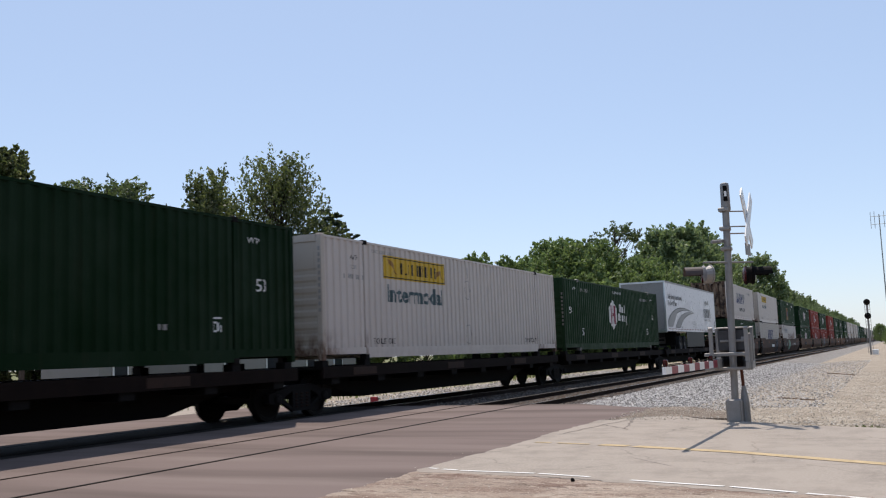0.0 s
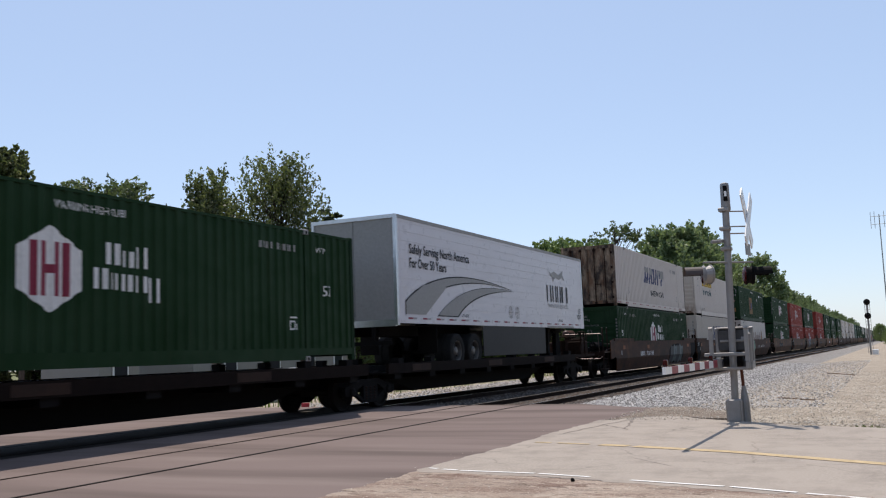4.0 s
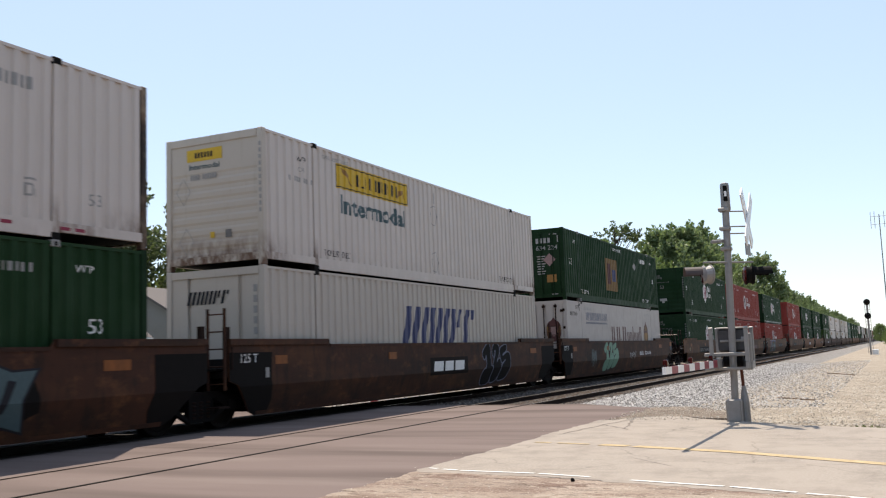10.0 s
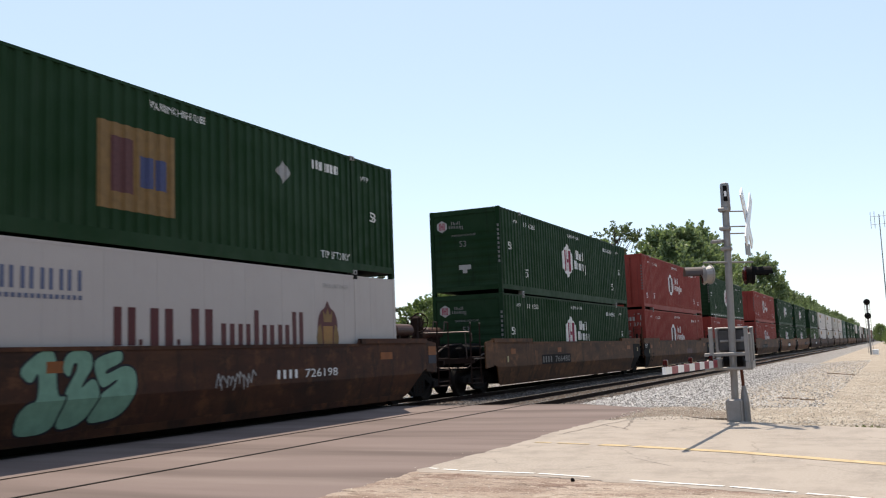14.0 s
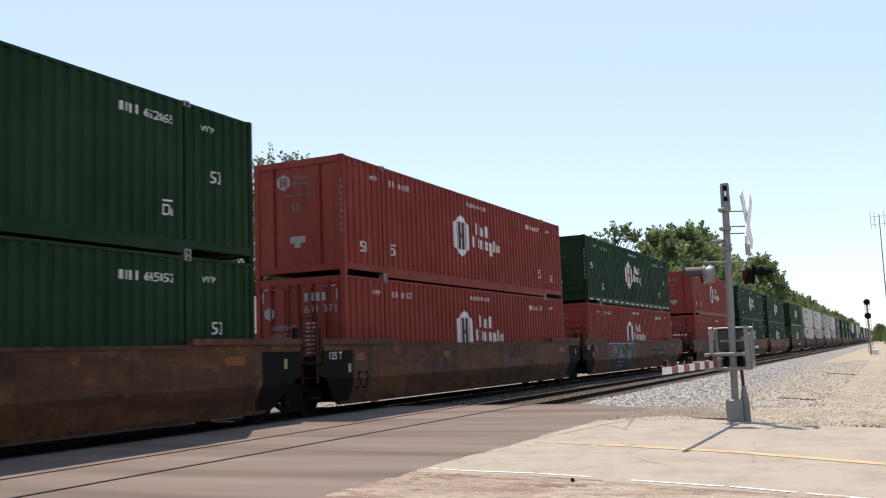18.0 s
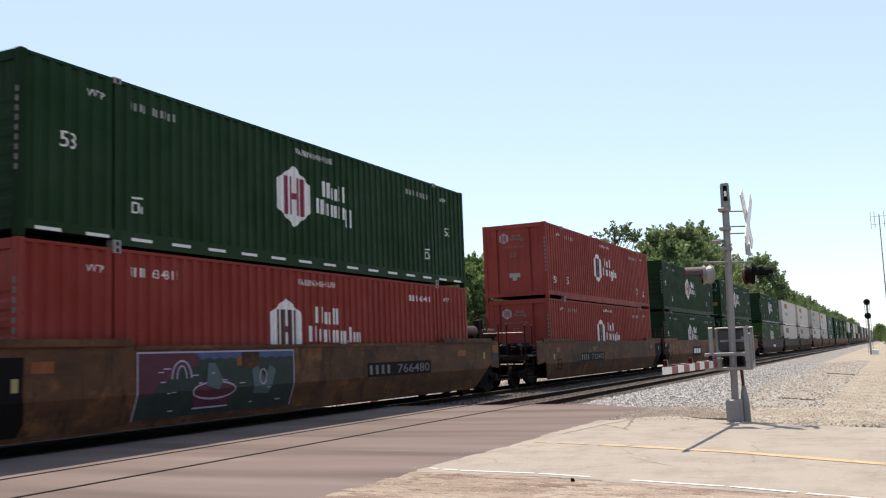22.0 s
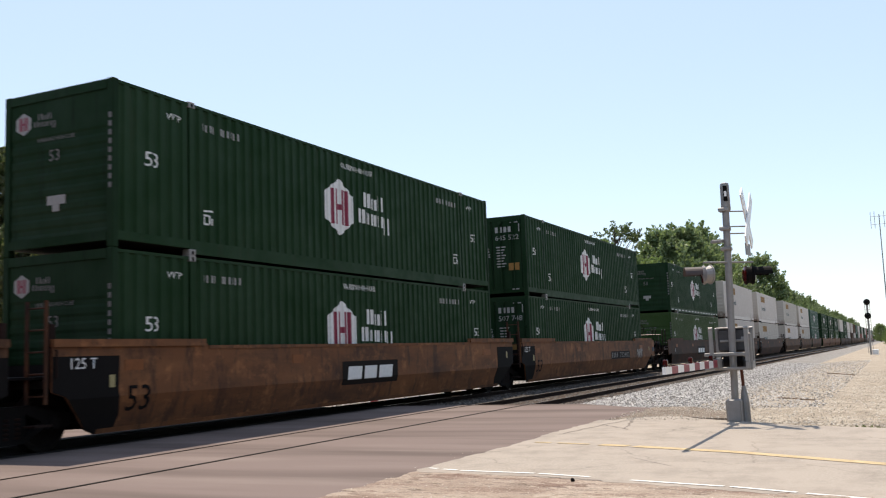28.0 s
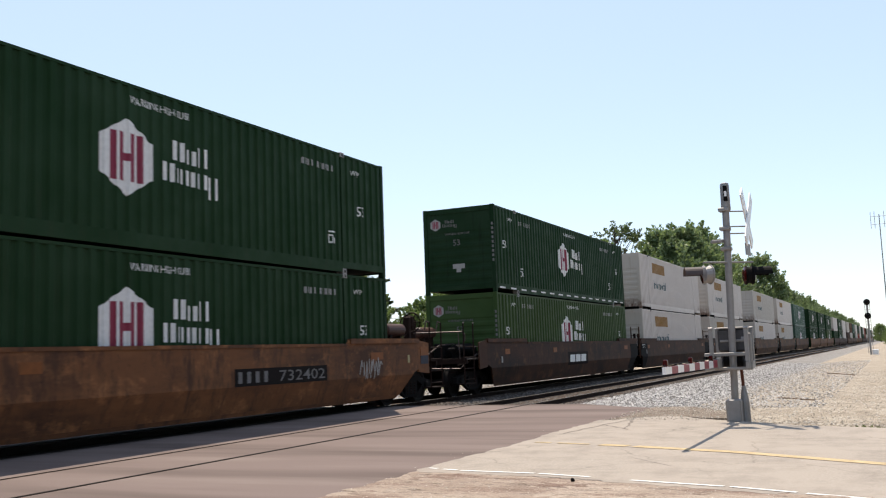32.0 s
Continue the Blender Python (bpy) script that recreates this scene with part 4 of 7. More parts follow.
    cached_mark(c, "serial_mark", "end_ser", lambda: on_end(rects(*[(0.02, 0.09, i * 0.15, i * 0.15 + 0.09) for i in range(9)]), -1.18, 1.0, -0.004), MARK_DIM)


def badge_end(c):
    end_marks(c, 0.84, "_aside")


def badge_end_red(c):
    end_marks(c, 0.42, "")


def door_marks(c, text="634224"):
    cached_mark(c, "serial_mark", "door_ser", lambda: on_end(glyph_bars(4, 0.66, 0.2), -0.14, 2.3), MARK_DUST)
    mark(c, "serial_number", on_end(sized(letters(text[:3] + " " + text[3:], 0.2), 0, 0.9, 0, 0.18), -0.14, 2.02), MARK_DUST)
    cached_mark(c, "warning_text", "door_warn", lambda: on_end(sized(letters("WARNING", 0.1), 0, 0.72, 0, 0.14), 0.84, 1.62), MARK_DUST)
    cached_mark(c, "warning_text", "door_warn2", lambda: on_end(sized(letters("HIGH CUBE", 0.1), 0, 0.78, 0, 0.13), 0.86, 1.43), MARK_DUST)
    cached_mark(c, "length_mark", "door_53", lambda: on_end(letters("53'", 0.2), 0.98, 0.98), MARK_DUST)
    cached_mark(c, "placard", "door_plac", lambda: on_end(rects((0, 0.42, 0, 0.2)), 1.02, 0.68), MARK_DUST)
    cached_mark(c, "data_mark", "door_data", lambda: on_end(rects(*[(0.02 * (i % 2), 0.36 - 0.05 * (i % 3), -0.1 * i, -0.1 * i + 0.045) for i in range(8)]), -0.16, 1.75), MARK_GREY)
    for i, r in enumerate(((0, 0.3, 2.62, 2.66), (-0.06, -0.02, 2.3, 2.58), (1.74, 2.04, 2.62, 2.66), (2.06, 2.1, 2.3, 2.58), (0.0, 0.25, 0.22, 0.26), (1.74, 2.0, 0.22, 0.26))):
        cached_mark(c, "reflector_strip", "door_refl%d" % i, lambda: on_end(rects(r), 1.02, 0), MARK_DUST)


def badge_on_doors(c, text="645522"):
    cached_mark(c, "badge", "door_badge", lambda: on_end(hexagon(0.24), 0.88, 2.05), MARK_DUST)
    cached_mark(c, "hazard_label", "door_haz", lambda: on_end(rects((0, 0.4, 0, 0.26)), -0.62, 0.92), MARK_OCH)
    door_marks(c, text)


SLANT = 0.28


def slanted(w, h, strokes, lean=SLANT):
    """Leaning plain blocks of a wide brand word."""
    out = []
    for a, b, c, d in strokes:
        out.append(((a * w + c * h * lean, c * h), (b * w + c * h * lean, c * h), (b * w + d * h * lean, d * h), (a * w + d * h * lean, d * h)))
    return outline(*out)


FIVE_BLOCKS = ((0.0, 0.08, 0.0, 1.0), (0.12, 0.2, 0.0, 1.0), (0.25, 0.32, 0.0, 1.0), (0.355, 0.425, 0.0, 1.0), (0.46, 0.53, 0.0, 1.0), (0.57, 0.64, 0.0, 1.0), (0.68, 0.75, 0.0, 1.0), (0.78, 0.83, 0.45, 1.0), (0.90, 0.97, 0.0, 1.0), (1.0, 1.05, 0.7, 1.0))


def blue_upper(c):
    mark(c, "brand_mark", on_side(slanted(4.3, 0.85, FIVE_BLOCKS, 0.35), 5.75, 1.37), MARK_BLUE, "faded blue brand blocks")
    mark(c, "brand_mark", on_side(slanted(4.3, 0.36, ((0.02, 0.2, 0.3, 1.0), (0.27, 0.40, 0.1, 1.0), (0.70, 0.82, 0.1, 1.0), (0.86, 1.05, -0.2, 1.0)), 0.35), 5.87, 1.84, face=-1.2875), MARK_GREY, "peeled grey brand blocks")
    mark(c, "word", on_side(sized(letters("INTERMODAL", 0.3, 0.02), 0, 3.05, 0, 0.3), 7.18, 0.72), MARK_BLK)
    mark(c, "serial_mark", on_side(glyph_bars(11, 1.5, 0.2, (4,)), 12.25, 2.26), MARK_GREY)
    mark(c, "class_mark", on_side(boxes_flat(), 2.35, 0.66), MARK_GREY)
    mark(c, "class_mark", on_side(boxes_flat(), 13.6, 0.62), MARK_GREY)
    mark(c, "length_mark", on_side(letters("53", 0.2), 14.85, 0.62), MARK_GREY)
    for i in range(11):
        x = 0.35 + i * 1.39
        for k in (0, 0.3):
            mark(c, "reflector", on_side(rects((0, 0.2, 0, 0.055)), x + k, 0.16, True, -1.29), MARK_RED)


def blue_lower(c):
    mark(c, "brand_mark", on_side(slanted(4.2, 0.98, FIVE_BLOCKS), 6.0, 1.25), MARK_BLUE, "blue brand blocks")
    mark(c, "serial_mark", on_end(rects(*[(0.02, 0.12, i * 0.22, i * 0.22 + 0.15) for i in range(6)]), -0.98, 1.25, 0.02), MARK_GREY)
    mark(c, "brand_mark", on_end(slanted(1.0, 0.28, FIVE_BLOCKS), 0.75, 2.15, 0.02), MARK_BLK)


def panel_marks(c):
    mark(c, "sign_panel", on_side(rects((0, 3.66, 0, 0.6)), 2.88, 2.02), MARK_YEL, "yellow brand panel")
    mark(c, "brand_mark", on_side(word_blocks(2.0, 0.3, ((0, 0.1, 0, 1), (0.13, 0.16, 0, 0.16), (0.2, 0.33, 0, 1), (0.36, 0.39, 0, 0.16), (0.44, 0.58, 0, 1), (0.61, 0.74, 0, 1), (0.77, 0.90, 0, 1), (0.92, 1.02, 0, 1))), 3.85, 2.17, face=-1.288), MARK_BLK)
    mark(c, "panel_border", on_side(rects((0.04, 3.62, 0.03, 0.055), (0.04, 3.62, 0.545, 0.57), (0.04, 0.065, 0.055, 0.545), (3.595, 3.62, 0.055, 0.545)), 2.88, 2.02, face=-1.288), MARK_BLK)
    mark(c, "panel_ornament", on_side(outline(((0.2, 0.5), (0.5, 0.3), (0.75, 0.1), (0.6, 0.34), (0.4, 0.5)), ((3.0, 0.12), (3.35, 0.3), (3.5, 0.15), (3.4, 0.4), (3.1, 0.35))), 2.88, 2.02, face=-1.288), MARK_OCH)
    mark(c, "word", on_side(sized(letters("Intermodal", 0.4, 0.03), 0, 3.28, 0, 0.46), 3.07, 1.42), MARK_TEAL)
    mark(c, "lift_text", on_side(sized(letters("TOP LIFT ONLY", 0.14), 0, 1.15, 0, 0.15), 2.35, 0.36), MARK_BLK)
    mark(c, "lift_text", on_side(sized(letters("TOP LIFT ONLY", 0.14), 0, 1.15, 0, 0.15), 12.85, 0.36), MARK_BLK)
    mark(c, "stack_text", on_side(sized(letters("STACK LIMIT 3 HIGH", 0.1), 0, 1.2, 0, 0.09), 2.3, 2.62), MARK_GREY)
    for z in (1.95, 0.62):
        mark(c, "placard_holder", on_side(ring(0, 0, 0.24, 0.3, 0.022, 8), 8.1, z), MARK_GREY)
    mark(c, "data_bar", on_side(rects((0, 0.05, 0, 0.32)), 8.08, 2.3), MARK_GREY)
    mark(c, "lift_mark", on_side(letters("WTP", 0.12), 1.3, 2.38), MARK_BLK)
    mark(c, "lift_mark", on_side(letters("OR", 0.10), 1.36, 2.16), MARK_GREY)
    mark(c, "caption_mark", on_side(glyph_bars(14, 1.0, 0.11, (2, 7, 11)), 0.95, 1.92), MARK_GREY)
    for y, z in ((0.82, 1.72), (0.74, 0.62)):
        mark(c, "placard_holder", on_end(ring(0, 0, 0.2, 0.3, 0.02, 4), y, z, 0.02), MARK_GREY)
    mark(c, "data_label", on_end(rects((0, 0.12, 0, 0.13)), 0.1, 0.66, 0.02), MARK_YEL, "small yellow label")
    mark(c, "data_label", on_end(rects((0, 0.17, 0, 0.17)), -0.3, 0.64, 0.02), MARK_DIM, "small grey label")
    mark(c, "sign_panel", on_end(rects((0, 0.95, 0, 0.26)), 0.72, 2.36, 0.022), MARK_YEL)
    mark(c, "brand_mark", on_end(glyph_bars(6, 0.5, 0.12), 0.5, 2.43, 0.018), MARK_BLK)
    mark(c, "word", on_end(sized(letters("Intermodal", 0.2, 0.02), 0, 0.82, 0, 0.12), 0.66, 2.18, 0.022), MARK_TEAL)
    mark(c, "serial_mark", on_end(glyph_bars(11, 0.72, 0.12, (4,)), 0.62, 1.95, 0.02), MARK_GREY)
    mark(c, "serial_mark", on_end(rects(*[(0.02, 0.08, i * 0.14, i * 0.14 + 0.09) for i in range(11)]), -1.18, 1.1, -0.004), MARK_GREY)


def panel_small(c):
    cached_mark(c, "sign_panel", "hs1", lambda: on_side(rects((0, 2.9, 0, 0.55)), 3.0, 2.0), MARK_OCH)
    cached_mark(c, "word", "hs2", lambda: on_side(sized(letters("Intermodal", 0.4, 0.03), 0, 3.0, 0, 0.46), 3.1, 1.15), MARK_TEAL)


def ochre_marks(c):
    mark(c, "brand_panel", on_side(rects((0, 1.82, 0, 1.48)), 6.06, 0.64), MARK_DULL, "faded ochre brand panel")
    mark(c, "brand_mark", on_side(rects((0.3, 0.82, 0.3, 1.25)), 6.06, 0.64, face=-1.288), MARK_DK)
    mark(c, "brand_mark", on_side(rects((0.95, 1.28, 0.45, 1.0), (1.36, 1.64, 0.45, 1.0)), 6.06, 0.64, face=-1.288), MARK_BLUE)
    mark(c, "warning_text", on_side(sized(letters("WARNING HIGH CUBE", 0.12), 0, 1.5, 0, 0.14), 7.25, 2.55), MARK_W)
    mark(c, "placard_holder", on_side(outline(((0, -0.26), (0.26, 0), (0, 0.26), (-0.26, 0))), 11.3, 2.05), MARK_GREY)
    mark(c, "serial_mark", on_side(glyph_bars(11, 1.1, 0.2, (4,)), 12.45, 2.32), MARK_W)
    for x, z in ((2.1, 0.33), (12.75, 0.31)):
        mark(c, "lift_text", on_side(sized(letters("TOP LIFT ONLY", 0.14), 0, 1.2, 0, 0.17), x, z), MARK_W)
    mark(c, "length_mark", on_side(letters("53", 0.26), 0.68, 1.45), MARK_W)
    mark(c, "length_mark", on_side(letters("53", 0.24), 14.95, 1.38), MARK_W)
    mark(c, "lift_mark", on_side(letters("WTP", 0.14), 1.25, 2.36), MARK_W)
    mark(c, "lift_mark", on_side(letters("WTP", 0.12), 14.6, 2.36), MARK_W)
    mark(c, "brand_panel", on_end(rects((0, 0.95, 0, 0.42)), 1.02, 1.94), MARK_DULL)
    mark(c, "hazard_label", on_end(outline(((0, -0.26), (0.26, 0), (0, 0.26), (-0.26, 0))), -0.68, 1.62), MARK_ROSE)
    mark(c, "hazard_label", on_end(rects((0, 0.4, 0, 0.3)), -0.55, 0.72), MARK_OCH)
    door_marks(c)


MARK_STEEL = plain("steel_blue_marking", (0.10, 0.12, 0.20), 0.5, 0, 0.3, 14)


CREST = [(-0.36, -0.75), (0.36, -0.75), (0.5, -0.25), (0.48, 0.25), (0.32, 0.5), (0.14, 0.55), (0.0, 0.8), (-0.14, 0.55), (-0.32, 0.5), (-0.48, 0.25), (-0.5, -0.25)]


def rounded(poly, times=2):
    """Cuts the corners of an outline."""
    for _ in range(times):
        poly = [((a[0] * (1 - k) + b[0] * k), (a[1] * (1 - k) + b[1] * k)) for a, b in zip(poly, poly[1:] + poly[:1]) for k in (0.22, 0.78)]
    return poly


def crest(bm, x, y, k, put):
    return put(outline([(a * k, b * k) for a, b in rounded(CREST)]), x, y)


def crest_parts(c, flat):
    """Plain shapes of the crest: a pale field, a shield with quarters, side figures and a scroll."""
    up = lambda bm, x, z: on_side(bm, x, z, True, -1.2905)
    for s_ in (-1, 1):
        mark(c, "crest_figure", up(outline([(s_ * a, b) for a, b in ((0.22, -0.5), (0.40, -0.5), (0.46, -0.1), (0.40, 0.12), (0.30, 0.2), (0.24, 0.0))]), 12.9, 1.5), MARK_DULL, "ochre side figure")
    mark(c, "crest_scroll", up(rects((-0.42, 0.42, -0.64, -0.53)), 12.9, 1.5), MARK_DULL)
    mark(c, "crest_crown", up(outline(((-0.16, 0.24), (0.16, 0.24), (0.2, 0.5), (0.08, 0.4), (0, 0.56), (-0.08, 0.4), (-0.2, 0.5))), 12.9, 1.5), MARK_DULL)


def scrawl(x, z, w, h, seed, mat=None):
    """A thin sprayed tag: short crooked strokes."""
    def draw(c):
        rnd = random.Random(seed)
        for i in range(9):
            a = x + w * i / 9
            p = [(a + rnd.uniform(-0.06, 0.06), z + h * rnd.uniform(0, 0.35)), (a + w / 9 * rnd.uniform(0.1, 0.8), z + h * rnd.uniform(0.7, 1.0)), (a + w / 9 * rnd.uniform(0.6, 1.5), z + h * rnd.uniform(0.0, 0.7))]
            polys = []
            for (x0, z0), (x1, z1) in zip(p, p[1:]):
                n = math.hypot(x1 - x0, z1 - z0)
                u, v = -(z1 - z0) / n * 0.017, (x1 - x0) / n * 0.017
                polys.append(((x0 - u, z0 - v), (x1 - u, z1 - v), (x1 + u, z1 + v), (x0 + u, z0 + v)))
            part("sprayed_stroke", stencil(outline(*polys), 0, 0, -1.459), mat or MARK_GREY, c)
    return draw


def reefer_marks(c):
    """White refrigerated container: brand blocks in blue and dark red, crests."""
    flat = lambda bm, x, z: on_side(bm, x, z, True, -1.288)
    mark(c, "brand_mark", flat(word_blocks(3.25, 0.33, [(k / 9.0, k / 9.0 + 0.085, 0, 1) for k in range(9)], 0.27), 2.55, 2.12), MARK_STEEL, "blue brand blocks")
    mark(c, "caption_mark", flat(rects(*[(i * 0.115, i * 0.115 + 0.07, 0, 0.07) for i in range(28)]), 2.55, 1.98), MARK_STEEL)
    mark(c, "brand_mark", flat(word_blocks(1, 1, ((0, 0.5, 0.04, 0.68), (0.58, 0.66, 0.04, 0.14), (0.85, 1.42, 0.02, 0.68), (1.52, 1.6, 0.04, 0.14), (1.9, 2.5, 0.02, 0.70)), 0.36), 6.4, 1.22), MARK_CLARET, "dark red brand blocks")
    mark(c, "brand_mark", flat(word_blocks(1, 1, ((0, 0.4, 0, 0.44), (0.52, 0.9, -0.16, 0.44), (1.03, 1.18, 0, 0.72), (1.3, 1.7, 0, 0.43), (1.84, 2.24, 0, 0.44), (2.36, 2.76, 0, 0.72)), 0.36), 9.15, 1.22), MARK_CLARET)
    mark(c, "crest", crest(None, 12.9, 1.58, 0.85, flat), MARK_CLARET, "dark crest with supporters")
    crest_parts(c, flat)
    mark(c, "crest_shield", on_side(outline(((-0.2, 0.15), (0.2, 0.15), (0.18, -0.25), (0, -0.4), (-0.18, -0.25))), 12.9, 1.5, True, -1.291), MARK_OCH)
    mark(c, "serial_number", flat(numerals("533434", 0.95, 0.16), 0.42, 2.28), MARK_BLK)
    mark(c, "lift_mark", flat(letters("WTP", 0.15), 1.12, 2.56), MARK_BLK)
    mark(c, "lift_arrow", flat(outline(((-0.03, 0), (0.03, 0), (0.03, 0.2), (0.12, 0.2), (0, 0.36), (-0.12, 0.2), (-0.03, 0.2))), 1.66, 2.5), MARK_BLK)
    mark(c, "stack_text", flat(sized(letters("STACK LIMIT 3 HIGH", 0.1), 0, 1.1, 0, 0.1), 2.25, 2.55), MARK_GREY)
    mark(c, "stack_text", flat(sized(letters("STACK LIMIT 3 HIGH", 0.1), 0, 1.1, 0, 0.1), 12.7, 2.52), MARK_GREY)
    for s_ in (-1, 1):
        mark(c, "crest_figure", on_end(outline([(s_ * a, b) for a, b in ((0.12, -0.35), (0.24, -0.35), (0.3, 0.1), (0.2, 0.15))]), -0.72, 1.75, -0.0085), MARK_DULL)
    mark(c, "crest_shield", on_end(outline(((-0.12, 0.1), (0.12, 0.1), (0.1, -0.2), (0, -0.3), (-0.1, -0.2))), -0.72, 1.75, -0.0085), MARK_ROSE)
    mark(c, "crest", on_end(outline([(a * 0.62, b * 0.62) for a, b in rounded(CREST)]), -0.72, 1.75), MARK_DK)
    mark(c, "poster", on_end(rects((0, 0.4, 0, 0.78)), 1.08, 1.62), MARK_RED, "red notice on the door")
    for i, word in enumerate(("TRAIN", "DRIVE", "TEAM")):
        mark(c, "poster_text", on_end(sized(letters(word, 0.15), 0, 0.34, 0, 0.17), 1.05, 2.19 - 0.24 * i, -0.009), MARK_GREY)
    for y in (-1.12, 0.98):
        mark(c, "hinge", on_end(rects((0, 0.14, 2.42, 2.52), (0, 0.14, 0.9, 1.0)), y + 0.1, 0, -0.012), RUST)


# ---- railway cars ----
WHEEL_R = 0.46


def wheelset_mesh():
    bm = bmesh.new()
    for s_ in (-1, 1):
        lathe(bm, [(s_ * 0.68, 0.10), (s_ * 0.68, 0.36), (s_ * 0.665, 0.40), (s_ * 0.665, 0.49), (s_ * 0.69, 0.49), (s_ * 0.70, 0.465), (s_ * 0.80, 0.455), (s_ * 0.80, 0.39), (s_ * 0.765, 0.36), (s_ * 0.745, 0.16), (s_ * 0.80, 0.12), (s_ * 0.80, 0.085)], 28)
        for k in range(3):
            a = k * 2.094
            box(bm, 0.09 * math.cos(a) - 0.02, 0.09 * math.cos(a) + 0.02, min(s_ * 0.8, s_ * 0.86), max(s_ * 0.8, s_ * 0.86), 0.09 * math.sin(a) - 0.02, 0.09 * math.sin(a) + 0.02)
    rod(bm, (0, -0.98, 0), (0, 0.98, 0), 0.085, 12)
    return bm


def frame_mesh():
    """A cast side frame: ends over the axle boxes, a deep belly with two windows."""
    bm = bmesh.new()
    slab(bm, ((-1.2, 0.40), (-1.2, 0.58), (-0.72, 0.66), (-0.45, 0.74), (0.45, 0.74), (0.72, 0.66), (1.2, 0.58), (1.2, 0.40), (1.08, 0.36), (0.72, 0.36), (0.62, 0.5), (0.34, 0.62), (0.34, 0.28), (0.28, 0.18), (-0.28, 0.18), (-0.34, 0.28), (-0.34, 0.62), (-0.62, 0.5), (-0.72, 0.36), (-1.08, 0.36)), -1.05, -0.93)
    slab(bm, ((-0.75, 0.40), (-0.68, 0.48), (-0.3, 0.24), (-0.3, 0.17)), -1.04, -0.94)
    slab(bm, ((0.75, 0.40), (0.68, 0.48), (0.3, 0.24), (0.3, 0.17)), -1.04, -0.94)
    return bm


def spring_mesh():
    """A coil spring, its turns as waves of one profile."""
    return lathe(bmesh.new(), [(0.25 + k * 0.017, 0.085 if k % 4 in (1, 2) else 0.062) for k in range(20)], 10, "z")


ROLLING = []


def truck(car, x, rolling=True):
    t = part("truck", shared("truck", lambda: boxes((-0.2, 0.2, -1.02, 1.02, 0.5, 0.68), (-0.3, 0.3, -0.3, 0.3, 0.66, 0.8)), BLACK), BLACK, car)
    t.matrix_basis = pose(x, 0, 0)
    for a in (0, 180):
        part("side_frame", shared("side_frame", frame_mesh, BLACK), BLACK, t).matrix_basis = pose(0, 0, 0, 0, 0, a)
        for xx in (-0.2, 0.0, 0.2):
            part("spring", shared("spring", spring_mesh, RUST), RUST, t).matrix_basis = pose(xx, -0.99 if a == 0 else 0.99, 0)
    for xx in (-0.89, 0.89):
        w = part("wheelset", shared("wheelset", wheelset_mesh, STEEL), STEEL, t)
        w.matrix_basis = pose(xx, 0, WHEEL_R)
        if rolling:
            ROLLING.append((w, xx))
    for xx in (-0.89, 0.89):
        for s_ in (-1, 1):
            cap = shared("bearing_cap", lambda: lathe(bmesh.new(), [(0.98, 0.11), (1.08, 0.11), (1.10, 0.07)], 12), DARK)
            part("bearing_cap", cap, DARK, t).matrix_basis = pose(xx, 0, WHEEL_R, 0, 0, 0 if s_ > 0 else 180)
    return t


SIDE = ((-1.35, 1.70), (2.1, 1.70), (2.22, 1.59), (13.93, 1.59), (14.05, 1.70), (17.5, 1.70), (17.5, 0.92), (17.25, 0.84), (16.98, 0.58), (16.72, 0.31), (16.5, 0.222), (-0.35, 0.222), (-0.57, 0.31), (-0.83, 0.58), (-1.1, 0.84), (-1.35, 0.92))


END_ZONE = ((-1.352, 1.455), (0.0, 1.455), (-0.02, 0.9), (0.08, 0.5), (0.0, 0.225), (-0.35, 0.225), (-0.57, 0.312), (-0.83, 0.582), (-1.1, 0.842), (-1.352, 0.922))


KINK, LEAN = 0.80, 0.34


def bent(bm):
    """Leans what lies below the crease of a well side inwards."""
    bmesh.ops.bisect_plane(bm, geom=bm.verts[:] + bm.edges[:] + bm.faces[:], plane_co=(0, 0, KINK), plane_no=(0, 0, 1))
    for v in bm.verts:
        if v.co.z < KINK:
            v.co.y += (KINK - v.co.z) * LEAN
    return bm


def well_side():
    bm = bmesh.new()
    slab(bm, SIDE, -1.45, -1.41)
    return bent(bm)


def well_trim(low):
    """Top and bottom chords of a well side, down to a height."""
    return bent(boxes((-1.35, 2.1, -1.495, -1.38, 1.60, 1.72), (2.22, 13.93, -1.468, -1.38, 1.54, 1.605), (14.05, 17.5, -1.495, -1.38, 1.60, 1.72), (-0.33, 16.48, -1.458, -1.38, low, 0.30)))


def ladder_mesh(h0, h1, thick=0.018):
    bm = bmesh.new()
    for y in (-0.2, 0.2):
        rod(bm, (0, y, h0), (0, y, h1), thick, 6)
    z = h0 + 0.12
    while z < h1 - 0.03:
        rod(bm, (0, -0.2, z), (0, 0.2, z), 0.014, 6)
        z += 0.33
    return bm


def brake_wheel():
    bm = bmesh.new()
    n = 20
    for i in range(n):
        a, b = 2 * math.pi * i / n, 2 * math.pi * (i + 1) / n
        rod(bm, (0, 0.27 * math.cos(a), 0.27 * math.sin(a)), (0, 0.27 * math.cos(b), 0.27 * math.sin(b)), 0.02, 6)
    for i in range(6):
        a = 2 * math.pi * i / 6
        rod(bm, (0, 0, 0), (0, 0.27 * math.cos(a), 0.27 * math.sin(a)), 0.014, 6)
    rod(bm, (-0.05, 0, 0), (0.05, 0, 0), 0.05, 8)
    return bm


def grab(p, q, d):
    bm = bmesh.new()
    p, q, d = Vector(p), Vector(q), Vector(d)
    rod(bm, p, p + d, 0.014, 6)
    rod(bm, q, q + d, 0.014, 6)
